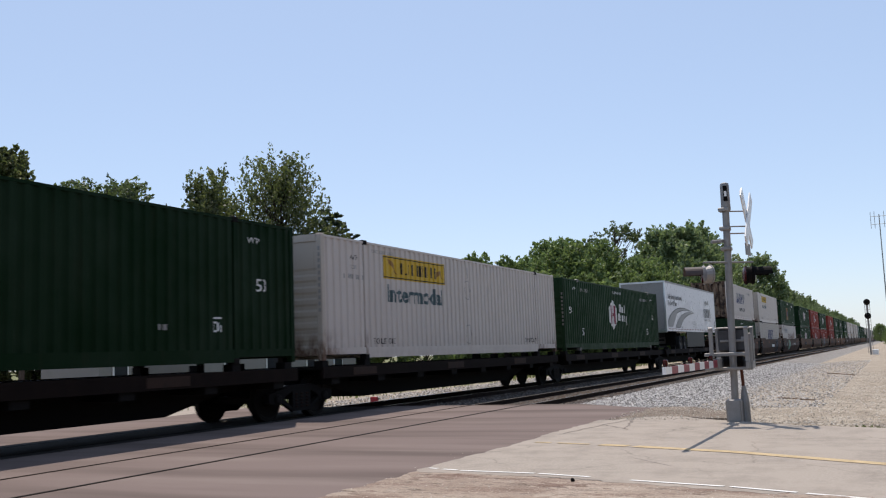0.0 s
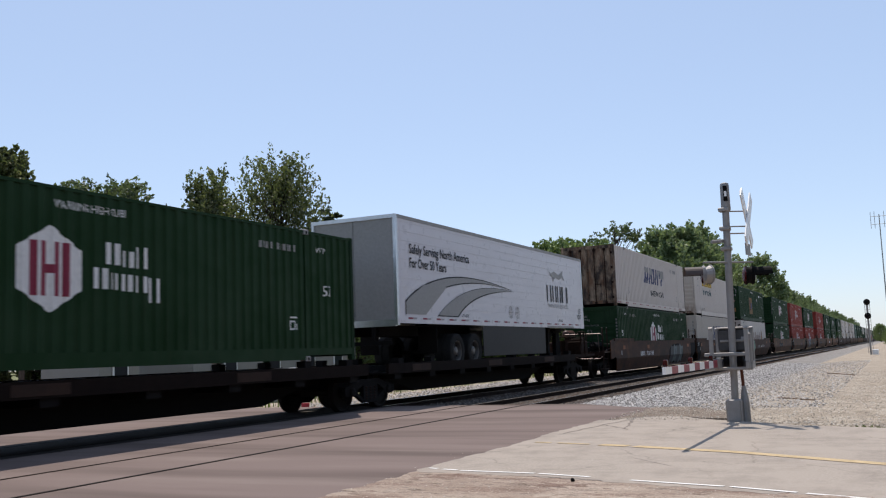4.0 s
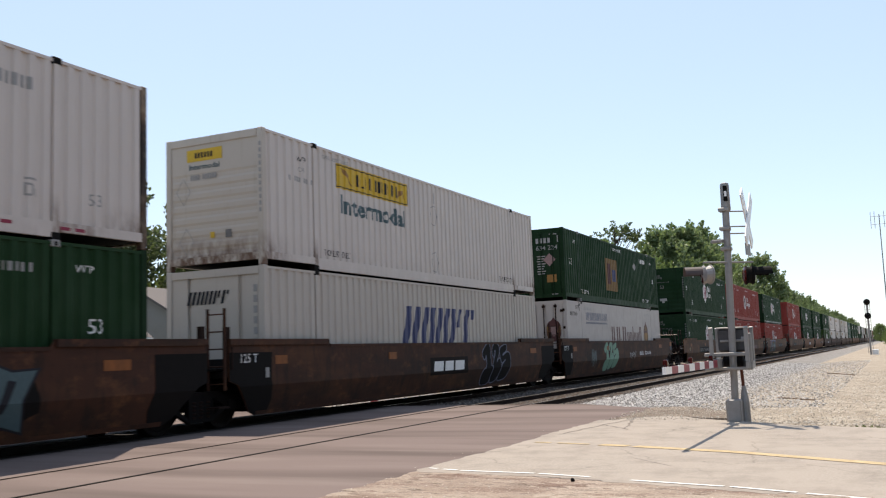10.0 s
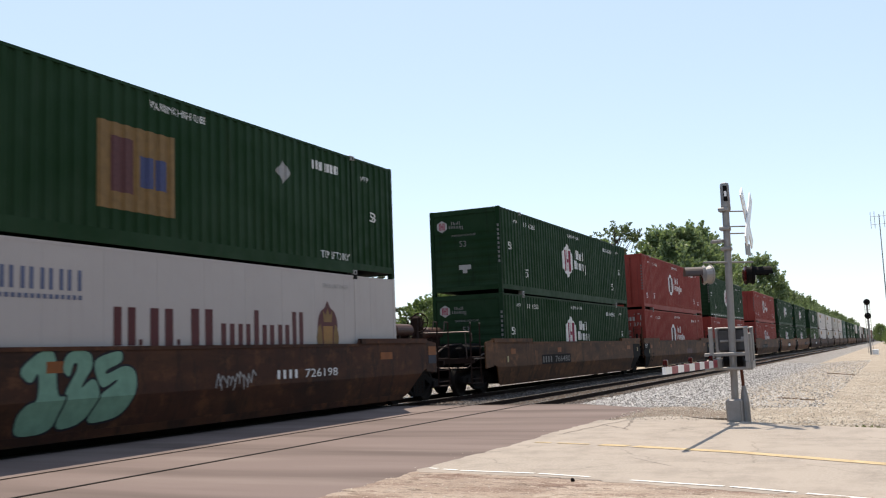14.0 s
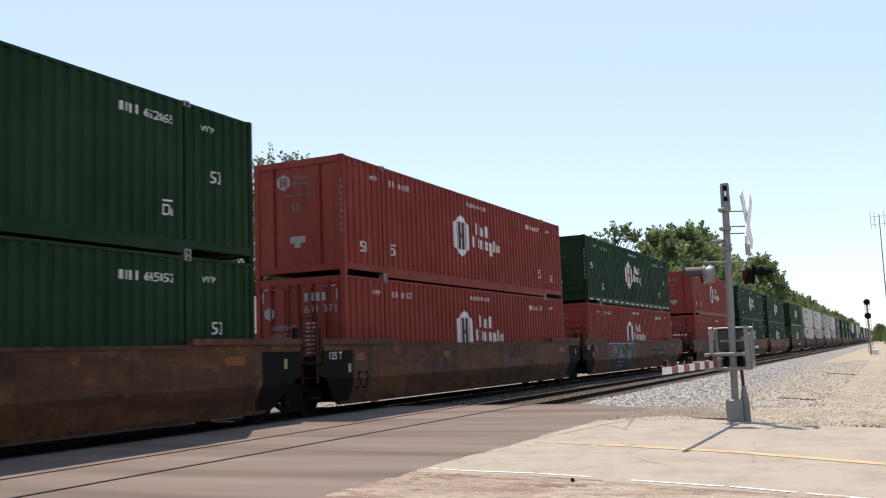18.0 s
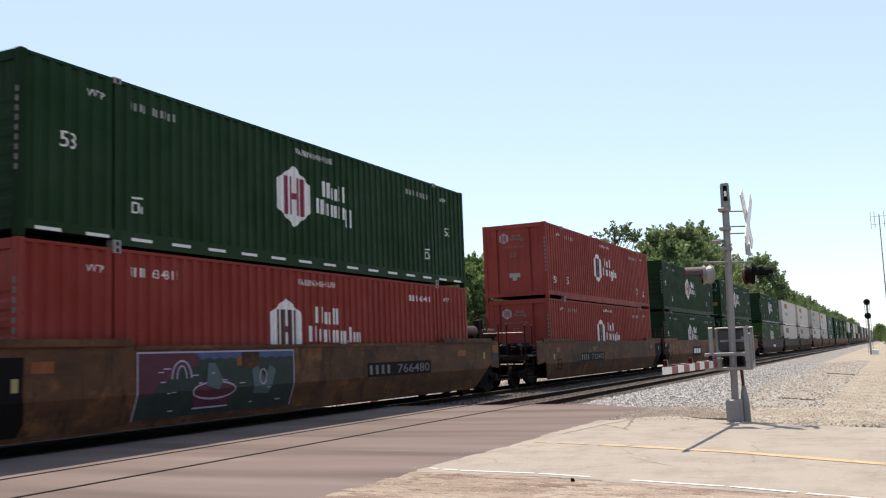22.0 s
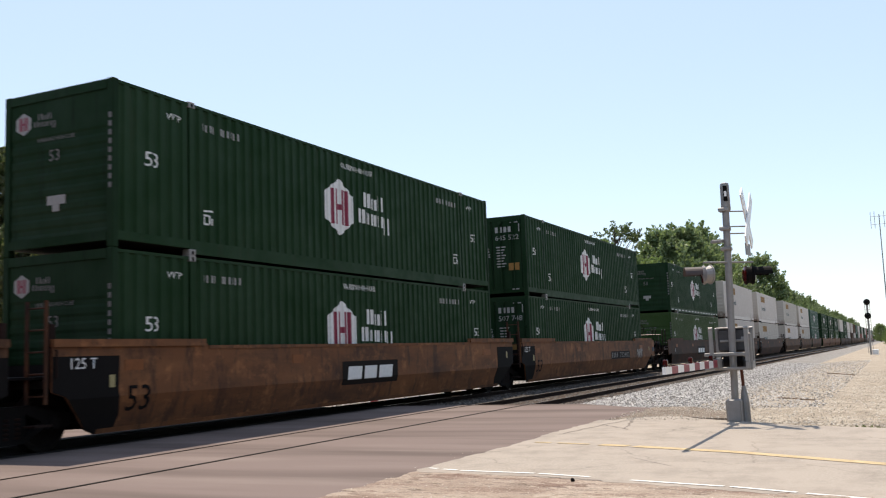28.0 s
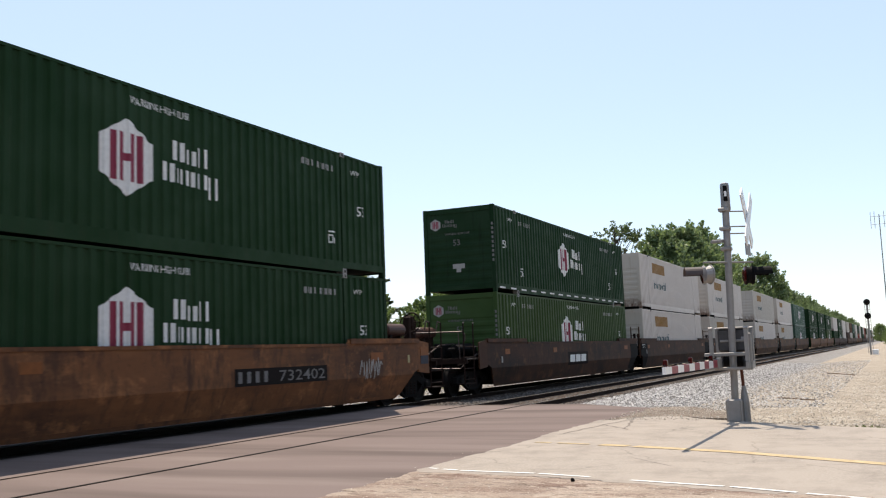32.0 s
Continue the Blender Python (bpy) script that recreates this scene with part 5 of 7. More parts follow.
    rod(bm, p + d, q + d, 0.014, 6)
    return bm


def platform(car, x, outward, end_kind, col):
    """The end over a truck: a deck, a sill, steps and, at a car's end, ladders, rails and the coupler."""
    s_ = outward
    m = Matrix.Translation((x, 0, 0)) @ (Matrix.Identity(4) if s_ < 0 else Matrix.Rotation(math.pi, 4, "Z"))
    reach = -1.62 if end_kind == "joint" else -2.75

    def put(name, key, build, mat):
        part(name, shared(key, build, mat), mat, car).matrix_basis = m
    put("end_sill", "car_end_sill_%s" % end_kind, lambda: boxes((reach, 0.0, -0.35, 0.35, 0.78, 1.12), (-1.35, -0.1, -1.38, 1.38, 0.98, 1.1), (-0.22, -0.08, -1.2, 1.2, 0.4, 1.35)), DARK)
    put("deck_plate", "deck_plate_%s" % end_kind, lambda: boxes((-1.5, -0.2, -1.2, 1.2, 1.12, 1.16)), DARK)
    if end_kind == "joint":
        put("end_post", "end_post", lambda: boxes((-1.36, -1.26, -1.40, -1.30, 1.0, 1.95)), IRON)
        put("end_post", "end_post_far", lambda: boxes((-1.36, -1.26, 1.30, 1.40, 1.0, 1.95)), IRON)
        put("ladder", "joint_ladder", lambda: moved(ladder_mesh(0.75, 2.3, 0.032), (-1.45, -1.22, 0)), BROWN)
        put("grab_rail", "joint_grab", lambda: grab((-1.3, -1.42, 1.15), (-1.3, -1.42, 1.55), (0, -0.06, 0)), IRON)
        put("side_step", "joint_step", lambda: boxes((-1.62, -1.3, -1.4, -1.15, 0.42, 0.45)), IRON)
    else:
        for k in (-1, 1):
            put("end_apron", "end_apron%d" % k, lambda: slab(bmesh.new(), ((-1.98, 1.60), (-1.352, 1.68), (-1.352, 0.85), (-1.98, 0.79)), *sorted((k * 1.45, k * 1.41))), col)
            put("ladder", "end_ladder%d" % k, lambda: side_ladder(k * 1.37), IRON)
            put("ladder_hook", "ladder_hook%d" % k, lambda: ladder_hooks(k), PIPE)
            put("side_step", "end_step%d" % k, lambda: boxes((-2.96, -2.2, *sorted((k * 1.42, k * 1.15)), 0.38, 0.41)), IRON)
            put("tread_board", "tread%d" % k, lambda: boxes((-2.7, -1.5, *sorted((k * 1.36, k * 1.05)), 1.14, 1.18)), RUST)
            put("brake_pipe", "brake_pipe%d" % k, lambda: rod(bmesh.new(), (-2.7, k * 0.75, 0.72), (-0.2, k * 0.75, 0.8), 0.03, 6), RUST)
        put("coupler", "coupler", lambda: bevelled(boxes((-3.55, -2.6, -0.12, 0.12, 0.76, 0.98), (-3.72, -3.4, -0.2, 0.16, 0.72, 1.02)), 0.02), RUST)
        put("crossover_deck", "crossover", lambda: boxes((-2.7, -1.5, -1.35, 1.35, 1.1, 1.14), (-2.7, -2.62, -1.35, 1.35, 0.98, 1.14)), IRON)
        put("deck_edge", "deck_edge", lambda: rod(bmesh.new(), (-2.72, -1.36, 1.12), (-1.4, -1.36, 1.12), 0.028, 6), PIPE)
        put("hand_rail", "end_rail", lambda: end_rail(), PIPE)
        put("hand_rail", "side_rail", lambda: grab((-2.2, -1.38, 1.42), (-1.4, -1.38, 1.42), (0, 0, 0.06)), PIPE)
        if end_kind == "end":
            put("brake_stand", "brake_stand", lambda: bevelled(boxes((-2.72, -2.58, 0.38, 0.56, 1.1, 2.36), (-2.68, -2.6, 0.42, 0.54, 0.6, 1.1)), 0.02), IRON)
            put("gear_housing", "gear_housing", lambda: bevelled(boxes((-2.86, -2.72, 0.36, 0.58, 2.06, 2.4)), 0.04), IRON)
            part("brake_wheel", shared("brake_wheel", brake_wheel, IRON), IRON, car).matrix_basis = m @ pose(-2.93, 0.47, 2.22)
            put("brake_chain", "brake_chain", lambda: rod(bmesh.new(), (-2.75, 0.5, 2.0), (-1.6, 0.35, 1.3), 0.018, 5), IRON)
        put("air_tank", "air_tank", lambda: moved(lathe(bmesh.new(), [(-0.55, 0.06), (-0.52, 0.13), (-0.46, 0.175), (0.46, 0.175), (0.52, 0.13), (0.55, 0.06)], 18, "x"), (-1.52, 0.6, 1.98)), TANK)
        put("tank_saddle", "tank_saddle", lambda: boxes((-1.85, -1.75, 0.48, 0.72, 1.14, 1.84)), IRON)
        put("tank_saddle", "tank_saddle_b", lambda: boxes((-1.3, -1.2, 0.48, 0.72, 1.14, 1.84)), IRON)
        put("brake_cylinder", "brake_cyl", lambda: moved(lathe(bmesh.new(), [(-0.75, 0.04), (-0.3, 0.05), (-0.28, 0.14), (0.5, 0.14), (0.52, 0.06), (0.85, 0.05)], 14, "x"), (-2.0, -0.75, 1.42)), BLACK)
        put("air_reservoir", "air_reservoir", lambda: moved(lathe(bmesh.new(), [(-0.6, 0.08), (-0.55, 0.2), (0.5, 0.2), (0.55, 0.08)], 16, "x"), (-0.95, -0.5, 1.40)), BLACK)
        put("valve_box", "valve_box", lambda: bevelled(boxes((-1.35, -0.8, 0.0, 0.4, 1.16, 1.62)), 0.03), DARK)
        put("train_pipe", "train_pipe", lambda: bent_pipe(((-2.7, -1.05, 0.95), (-2.0, -1.1, 1.02), (-1.5, -1.15, 1.25), (-0.5, -1.15, 1.28)), 0.024), PIPE)
        put("train_pipe", "train_pipe_b", lambda: bent_pipe(((-2.6, 0.1, 1.2), (-2.2, -0.2, 1.55), (-1.2, -0.25, 1.6), (-0.3, -0.3, 1.3)), 0.02), PIPE)
        put("air_hose", "air_hose", lambda: hose(), IRON)
        put("cut_lever", "cut_lever", lambda: bent_pipe(((-2.78, -1.3, 0.95), (-2.86, -1.2, 0.84), (-2.9, -0.3, 0.86), (-3.1, -0.05, 1.0)), 0.016), PIPE)


def side_ladder(y):
    """A wide ladder on a car's end: two stiles and rungs between them."""
    bm = bmesh.new()
    for x in (-2.94, -2.23):
        rod(bm, (x, y, 0.40), (x, y, 2.17), 0.024, 6)
    for z in (0.52, 0.84, 1.16, 1.48):
        rod(bm, (-2.94, y, z), (-2.23, y, z), 0.016, 6)
    return bm


def ladder_hooks(k):
    bm = bmesh.new()
    for x in (-2.94, -2.23):
        rod(bm, (x, k * 1.37, 2.165), (x + 0.12, k * 1.33, 2.2), 0.02, 6)
        rod(bm, (x + 0.12, k * 1.33, 2.2), (x + 0.15, k * 1.30, 1.95), 0.018, 6)
    return bm


def bent_pipe(pts, r):
    bm = bmesh.new()
    for a, b in zip(pts, pts[1:]):
        rod(bm, a, b, r, 6)
    return bm


def end_rail():
    bm = bent_pipe(((-2.72, 0.4, 1.95), (-2.72, -1.22, 1.93), (-2.72, -1.32, 1.85), (-2.72, -1.32, 1.68), (-2.72, -1.26, 1.6)), 0.02)
    return rod(bm, (-2.72, -1.1, 1.94), (-2.72, -1.14, 1.12), 0.018, 6)


def hose():
    bm = bmesh.new()
    pts = [(-2.75, 0.3, 0.75), (-3.0, 0.34, 0.6), (-3.25, 0.3, 0.48), (-3.5, 0.2, 0.5)]
    for a, b in zip(pts, pts[1:]):
        rod(bm, a, b, 0.03, 6)
    return bm


def moved(bm, off, turn=0):
    m = Matrix.Translation(off) @ Matrix.Rotation(radians(turn), 4, "Z")
    bmesh.ops.transform(bm, matrix=m, verts=bm.verts[:])
    return bm


def well_car(x16, col, left, right, label, graffiti=None, detail=2, name="well_car"):
    """One well unit; left and right: 'end' or 'plain_end' (a car's end with its own truck, with or without a brake stand), 'joint' (shared truck carried here) or 'open'."""
    c = thing(name, label, "rail car", "well cars of the train", pose(x16, 0, 0))
    low = 16 if right == "end" and col is BROWN else 22
    for a in (0, 180):
        mm = pose(0, 0, 0) if a == 0 else pose(LEN, 0, 0, 0, 0, 180)
        part("well_side", shared("well_side", well_side, col), col, c).matrix_basis = mm
        part("side_chord", shared("side_chord%d" % low, lambda: well_trim(low / 100), col), col, c).matrix_basis = mm
    part("well_floor", shared("well_floor", lambda: boxes(*[(x, x + 0.5, -1.2, 1.2, 0.26, 0.35) for x in (0.1, 2.0, 4.5, 7.8, 11.2, 13.8, 15.6)], (0.1, 16.1, -0.25, 0.25, 0.25, 0.33), (0.1, 16.1, -1.24, -1.1, 0.25, 0.3), (0.1, 16.1, 1.1, 1.24, 0.25, 0.3)), DARK), DARK, c)
    if detail > 1:
        platform(c, 0.0, -1, "joint" if left == "open" else left, col)
        platform(c, LEN, 1, "end" if right == "end" else "joint", col)
        if right == "joint":
            part("end_patch", shared("end_patch_right", lambda: bent(slab(bmesh.new(), [(LEN - a, b) for a, b in END_ZONE], -1.456, -1.449)), DARK), DARK, c, "black-painted end")
        for xx, ww in ((0.12, 0.42), (4.9, 0.4), (15.0, 0.6)):
            part("orange_patch", shared("orange_patch%d" % (ww * 100), lambda: boxes((0, ww, -1.4565, -1.449, 1.21, 1.385)), PATCH_ORANGE), PATCH_ORANGE, c, "faded orange patch").matrix_basis = pose(xx, 0, 0)
        if left == "open":
            part("end_patch", shared("end_patch", lambda: bent(slab(bmesh.new(), END_ZONE, -1.456, -1.449)), DARK), DARK, c, "black-painted end with a stencil")
            part("load_text", shared("load125", lambda: stencil(letters("125 T", 0.17), -1.06, 1.26), MARK_W), MARK_W, c)
        tint = MARK_GREY if col is BROWN else MARK_PALE_YEL
        part("reflector", shared("refl_a", lambda: boxes((-0.22, -0.1, -1.4585, -1.449, 0.95, 1.15)), tint), tint, c)
        if right == "end":
            part("data_plate", shared("data_plate", lambda: boxes((17.63, 18.08, -1.458, -1.449, 1.05, 1.27)), PLATE_BLUE), PLATE_BLUE, c, "dark blue data plate")
            part("orange_patch", shared("plate_orange", lambda: boxes((17.63, 18.08, -1.458, -1.449, 1.275, 1.51)), PATCH_ORANGE), PATCH_ORANGE, c, "faded orange patch")
        if col is not BROWN:
            part("reflector", shared("refl_b", lambda: boxes((16.9, 17.0, -1.4585, -1.449, 1.1, 1.3)), MARK_PALE_YEL), MARK_PALE_YEL, c)
    if left != "open":
        truck(c, -1.62, detail > 1)
    if right in ("end", "joint"):
        truck(c, LEN + 1.66, detail > 1)
    if graffiti:
        graffiti(c)
    return c


def stencil(bm, x, z, face=-1.462):
    for v in bm.verts:
        v.co = (v.co.x + x, face, v.co.y + z)
    return bent(bm)


def number_patch(x0, x1, z0, z1, text, bare=False):
    def draw(c):
        if not bare:
            part("number_panel", stencil(rects((x0, x1, z0 - 0.06, z1 + 0.06)), 0, 0, -1.456), SOOT, c, "sooty black number panel")
        part("car_number", stencil(numerals(text, x1 - x0 - 0.2, z1 - z0), x0 + 0.1, z0), MARK_W if bare else MARK_DIM, c)
    return draw


def brand_patch(x0, x1, z0, z1, dark=False):
    """A black panel with leaning plain blocks for the owner's mark."""
    def draw(c):
        if not dark:
            part("brand_panel", stencil(rects((x0, x1, z0, z1)), 0, 0, -1.456), SOOT, c)
        w, h = (x1 - x0) * 0.78, (z1 - z0) * 0.56
        bm = slanted(w, h, ((0, 0.30, 0, 1), (0.36, 0.64, 0, 1), (0.70, 1.02, 0, 1)), 0.2)
        part("brand_mark", stencil(bm, x0 + (x1 - x0) * 0.08, z0 + (z1 - z0) * 0.22), MARK_DK if dark else MARK_W, c)
    return draw


def blobs(seed, x0, x1, z0, z1, cols, n=5):
    """Sprayed shapes: leaning crooked blocks that overlap, with dark rims and pale edges."""
    def draw(c):
        rnd = random.Random(seed)
        w = (x1 - x0) / n
        back = [((x0 + x1) / 2 + math.cos(k * 0.393) * (x1 - x0) * 0.62 * rnd.uniform(0.9, 1.08), max(0.31, (z0 + z1) / 2 + math.sin(k * 0.393) * (z1 - z0) * 0.55 * rnd.uniform(0.9, 1.05))) for k in range(16)]
        part("sprayed_backing", stencil(outline(back), 0, 0, -1.4518), DARK, c)
        for i in range(n):
            cx, cz, h = x0 + (i + 0.5) * w, (z0 + z1) / 2, (z1 - z0) / 2
            a = [rnd.uniform(0.75, 1.1) for k in range(8)]
            pts = [(-0.62 * w * a[0], -h * a[1]), (0.1 * w, -h * 0.75), (0.5 * w * a[2], -h * a[3]), (0.42 * w, -0.1 * h), (0.75 * w * a[4], 0.9 * h * a[5]), (0.2 * w, h * 0.7), (-0.25 * w * a[6], h * a[7]), (-0.4 * w, 0.1 * h)]
            part("sprayed_outline", stencil(outline([(x * 1.14, y * 1.1) for x, y in pts]), cx, cz, -1.4535), MARK_BLK, c)
            part("sprayed_shape", stencil(outline(pts), cx, cz, -1.457 - 0.0006 * i), cols[i % len(cols)], c)
            part("sprayed_stroke", stencil(outline(((-0.12 * w, -0.45 * h), (0.05 * w, -0.4 * h), (0.3 * w, 0.45 * h), (0.12 * w, 0.5 * h))), cx, cz, -1.4635), MARK_BLK, c)
    return draw


def ring(cx, cz, rx, rz, w, n=22, a0=0.0, a1=2 * math.pi):
    """A thin band along an oval arc."""
    bm = bmesh.new()
    prev = None
    for i in range(n + 1):
        a = a0 + (a1 - a0) * i / n
        cur = (bm.verts.new((cx + (rx - w) * math.cos(a), cz + (rz - w) * math.sin(a), 0)), bm.verts.new((cx + rx * math.cos(a), cz + rz * math.sin(a), 0)))
        if prev:
            bm.faces.new((prev[0], prev[1], cur[1], cur[0]))
        prev = cur
    return bm


def mural(c):
    """A sprayed panel: dark green field, blue band, plum corner, and plain outlined shapes."""
    rnd = random.Random(12)
    lay = lambda name, bm, mat, k: part(name, stencil(bm, 0, 0, -1.4525 - 0.0022 * k), mat, c)
    lay("sprayed_field", rects((2.25, 6.80, 0.36, 1.50)), GRAF_FOREST, 0)
    wave = [(3.6 + i * 0.16, 1.34 + (0.035 if i % 2 else 0)) for i in range(21)]
    lay("sprayed_band", outline([(6.80, 1.50), (3.5, 1.50)] + wave), GRAF_BLUE, 1)
    lay("sprayed_band", rects((5.05, 5.6, 1.15, 1.505)), BROWN, 2)
    lay("sprayed_corner", outline(((2.25, 0.72), (2.6, 0.78), (2.8, 0.98), (3.1, 1.02), (3.3, 1.2), (3.8, 1.22), (3.85, 1.38), (3.6, 1.5), (2.25, 1.5))), GRAF_PINK, 3)
    lay("sprayed_line", rects((2.25, 6.80, 1.47, 1.50), (2.25, 2.28, 0.36, 1.47), (6.77, 6.80, 0.36, 1.47)), GRAF_LILAC, 4)
    lay("sprayed_arch", ring(3.35, 1.02, 0.27, 0.33, 0.035, 14, 0, math.pi), GRAF_LILAC, 4)
    lay("sprayed_arch", ring(3.35, 1.02, 0.14, 0.24, 0.03, 14, 0, math.pi), GRAF_LILAC, 4)
    lay("sprayed_hull", outline(((3.65, 0.72), (3.75, 0.48), (4.65, 0.46), (4.85, 0.78), (4.6, 0.92), (3.85, 0.96))), GRAF_PINK, 4)
    lay("sprayed_line", ring(4.25, 0.78, 0.62, 0.17, 0.035), GRAF_LILAC, 5)
    lay("sprayed_line", rects((3.72, 4.7, 0.46, 0.49)), GRAF_LILAC, 5)
    lay("sprayed_shape", outline(((4.0, 0.88), (4.35, 0.78), (4.5, 0.95), (4.25, 1.28), (4.05, 1.28))), MARK_TEAL, 6)
    lay("sprayed_shape", outline(((5.45, 0.66), (5.95, 0.64), (6.15, 1.1), (5.95, 1.2), (5.75, 0.95), (5.55, 1.2), (5.35, 1.12))), MARK_TEAL, 4)
    lay("sprayed_line", ring(5.72, 0.98, 0.12, 0.16, 0.025), GRAF_LILAC, 5)
    for i in range(14):
        x, z = rnd.uniform(2.5, 6.6), rnd.uniform(0.45, 1.2)
        lay("sprayed_fleck", rects((x, x + rnd.uniform(0.08, 0.2), z, z + 0.022)), GRAF_LILAC, 7)


TAG = (((0.03, 1.0), (0.44, 1.30), (0.73, 1.31), (0.74, 0.57), (0.96, 0.59), (0.87, 0.34), (0.73, 0.02), (0.09, 0.0), (0.08, 0.34), (0.23, 0.5), (0.41, 0.53), (0.42, 1.02), (0.27, 0.77)),
       ((0.85, 0.97), (0.9, 1.22), (1.13, 1.32), (1.42, 1.26), (1.45, 1.02), (1.28, 0.82), (1.19, 0.66), (1.42, 0.84), (1.54, 0.79), (1.61, 0.52), (1.34, 0.11), (0.78, 0.03), (0.97, 0.59), (0.89, 0.61), (1.02, 0.82), (1.13, 0.97), (1.14, 1.11), (1.05, 1.09), (0.99, 0.86)),
       ((1.48, 1.16), (2.06, 1.31), (2.09, 1.09), (1.71, 0.97), (1.71, 0.88), (2.12, 1.04), (2.35, 0.97), (2.42, 0.7), (2.24, 0.29), (2.0, 0.14), (1.37, 0.09), (1.62, 0.5), (1.6, 0.57), (1.95, 0.75), (1.98, 0.82), (1.66, 0.66), (1.57, 0.75), (1.48, 0.97)))


def swollen(poly, d):
    """An outline moved outwards by d."""
    out = []
    for p, q, r in zip(poly[-1:] + poly[:-1], poly, poly[1:] + poly[:1]):
        tx, ty = r[0] - p[0], r[1] - p[1]
        n = math.hypot(tx, ty) or 1.0
        out.append((q[0] - ty / n * d, q[1] + tx / n * d))
    return out


def tag125(x, z, k, fill, rim):
    """Fat sprayed numerals with rims, a little leaning and overlapping."""
    def draw(c):
        for i, poly in enumerate(TAG):
            poly = rounded([(p * k, q * k * 0.96) for p, q in poly])
            part("sprayed_outline", stencil(outline(swollen(poly, 0.035)), x, z, -1.4535 - 0.003 * i), rim, c)
            part("sprayed_numeral", stencil(outline(poly), x, z, -1.455 - 0.003 * i), fill, c, "sprayed numeral")
    return draw


def both(*fs):
    def draw(c):
        for f in fs:
            f(c)
    return draw


def big53(c):
    part("length_mark", shared("big53", lambda: stencil(letters("53", 0.42), 0.15, 0.55), BLACK), BLACK, c)


def spine_car(x16, left_truck, right_truck, length, label, end=False, floor=1.04):
    """A flat spine unit; origin at its load's end. Trucks at the given places along it."""
    c = thing("spine_car", label, "rail car", "spine cars of the train", pose(x16, 0, 0))
    a, b = left_truck, right_truck
    bm = bmesh.new()
    slab(bm, ((a + 0.3, 1.05), (b - 0.3, 1.05), (b - 0.3, 0.72), (b - 1.9, 0.66), (b - 3.6, 0.30), (a + 3.6, 0.30), (a + 1.9, 0.66), (a + 0.3, 0.72)), -0.42, 0.42)
    part("centre_sill", bm, BLACK, c)
    for s_ in (-1, 1):
        y0, y1 = sorted((s_ * 1.30, s_ * 1.22))
        part("side_sill", boxes((a + 0.5, b - 0.5, y0, y1, 0.84, 1.10)), SILL_DARK, c, "rusty side sill with patched paint")
        for k in range(3):
            x = a + 1.8 + k * 5.2
            part("sill_patch", boxes((x, x + 1.1, min(s_ * 1.306, s_ * 1.3), max(s_ * 1.306, s_ * 1.3), 0.88, 1.06)), SILL_RUST, c)
    for k in range(8):
        x = a + 0.9 + k * (b - a - 2.2) / 7
        part("cross_member", boxes((x, x + 0.35, -1.25, 1.25, 0.70, floor)), DARK, c)
    part("deck", boxes((a + 0.5, b - 0.5, -1.22, 1.22, floor, floor + 0.04)), DARK, c)
    for x in (0.1, 1.98, 14.17, 15.9):
        if a < x < b:
            for s_ in (-1, 1):
                part("pedestal", boxes((x - 0.12, x + 0.12, min(s_ * 1.28, s_ * 1.05), max(s_ * 1.28, s_ * 1.05), 1.06, 1.235)), BLACK, c)
    truck(c, b)
    if end:
        part("end_platform", boxes((b - 0.5, b + 2.3, -1.3, 1.3, 0.98, 1.08), (b - 0.4, b + 2.6, -0.35, 0.35, 0.74, 1.0)), RUST, c)
        part("end_cabinet", bevelled(boxes((b + 1.55, b + 2.5, -0.95, -0.35, 1.08, 1.62), (b + 1.9, b + 2.4, -0.9, -0.4, 1.6, 1.74)), 0.03), RUST, c, "rusty brown brake cabinet")
        part("brake_wheel", shared("brake_wheel", brake_wheel, IRON), IRON, c).matrix_basis = pose(b + 2.72, -0.6, 1.78)
        part("post_box", bevelled(boxes((b + 0.36, b + 0.6, -1.3, -1.05, 1.06, 1.42)), 0.015), RUST, c)
        for x in (b + 0.47, b + 0.96):
            part("end_post", shared("spine_post", lambda: rod(bmesh.new(), (0, -1.28, 1.0), (0, -1.28, 2.0), 0.035, 8), IRON), IRON, c).matrix_basis = pose(x, 0, 0)
        part("coupler", bevelled(boxes((b + 2.5, b + 3.3, -0.12, 0.12, 0.76, 0.98)), 0.02), RUST, c)
        part("hand_rail", grab((b + 2.25, -1.25, 1.08), (b + 2.25, 1.25, 1.08), (0, 0, 0.75)), BLACK, c)
        part("hitch_stand", hitch(), BLACK, c, "black trailer hitch stand").matrix_basis = pose(15.2, 0, 1.06)
    return c


def hitch():
    bm = boxes((-0.58, 0.6, -0.55, 0.55, 1.0, 1.1))
    slab(bm, ((-0.3, 0.92), (0.62, 0.92), (0.62, 1.0), (-0.45, 1.0)), -0.42, 0.42)
    for s_ in (-1, 1):
        slab(bm, ((-1.5, 0), (-1.16, 0), (-0.08, 1.0), (-0.42, 1.0)), s_ * 0.24 - 0.08, s_ * 0.24 + 0.08)
        slab(bm, ((0.16, 0), (0.74, 0), (0.6, 1.0), (0.2, 1.0)), s_ * 0.24 - 0.08, s_ * 0.24 + 0.08)
    return bm


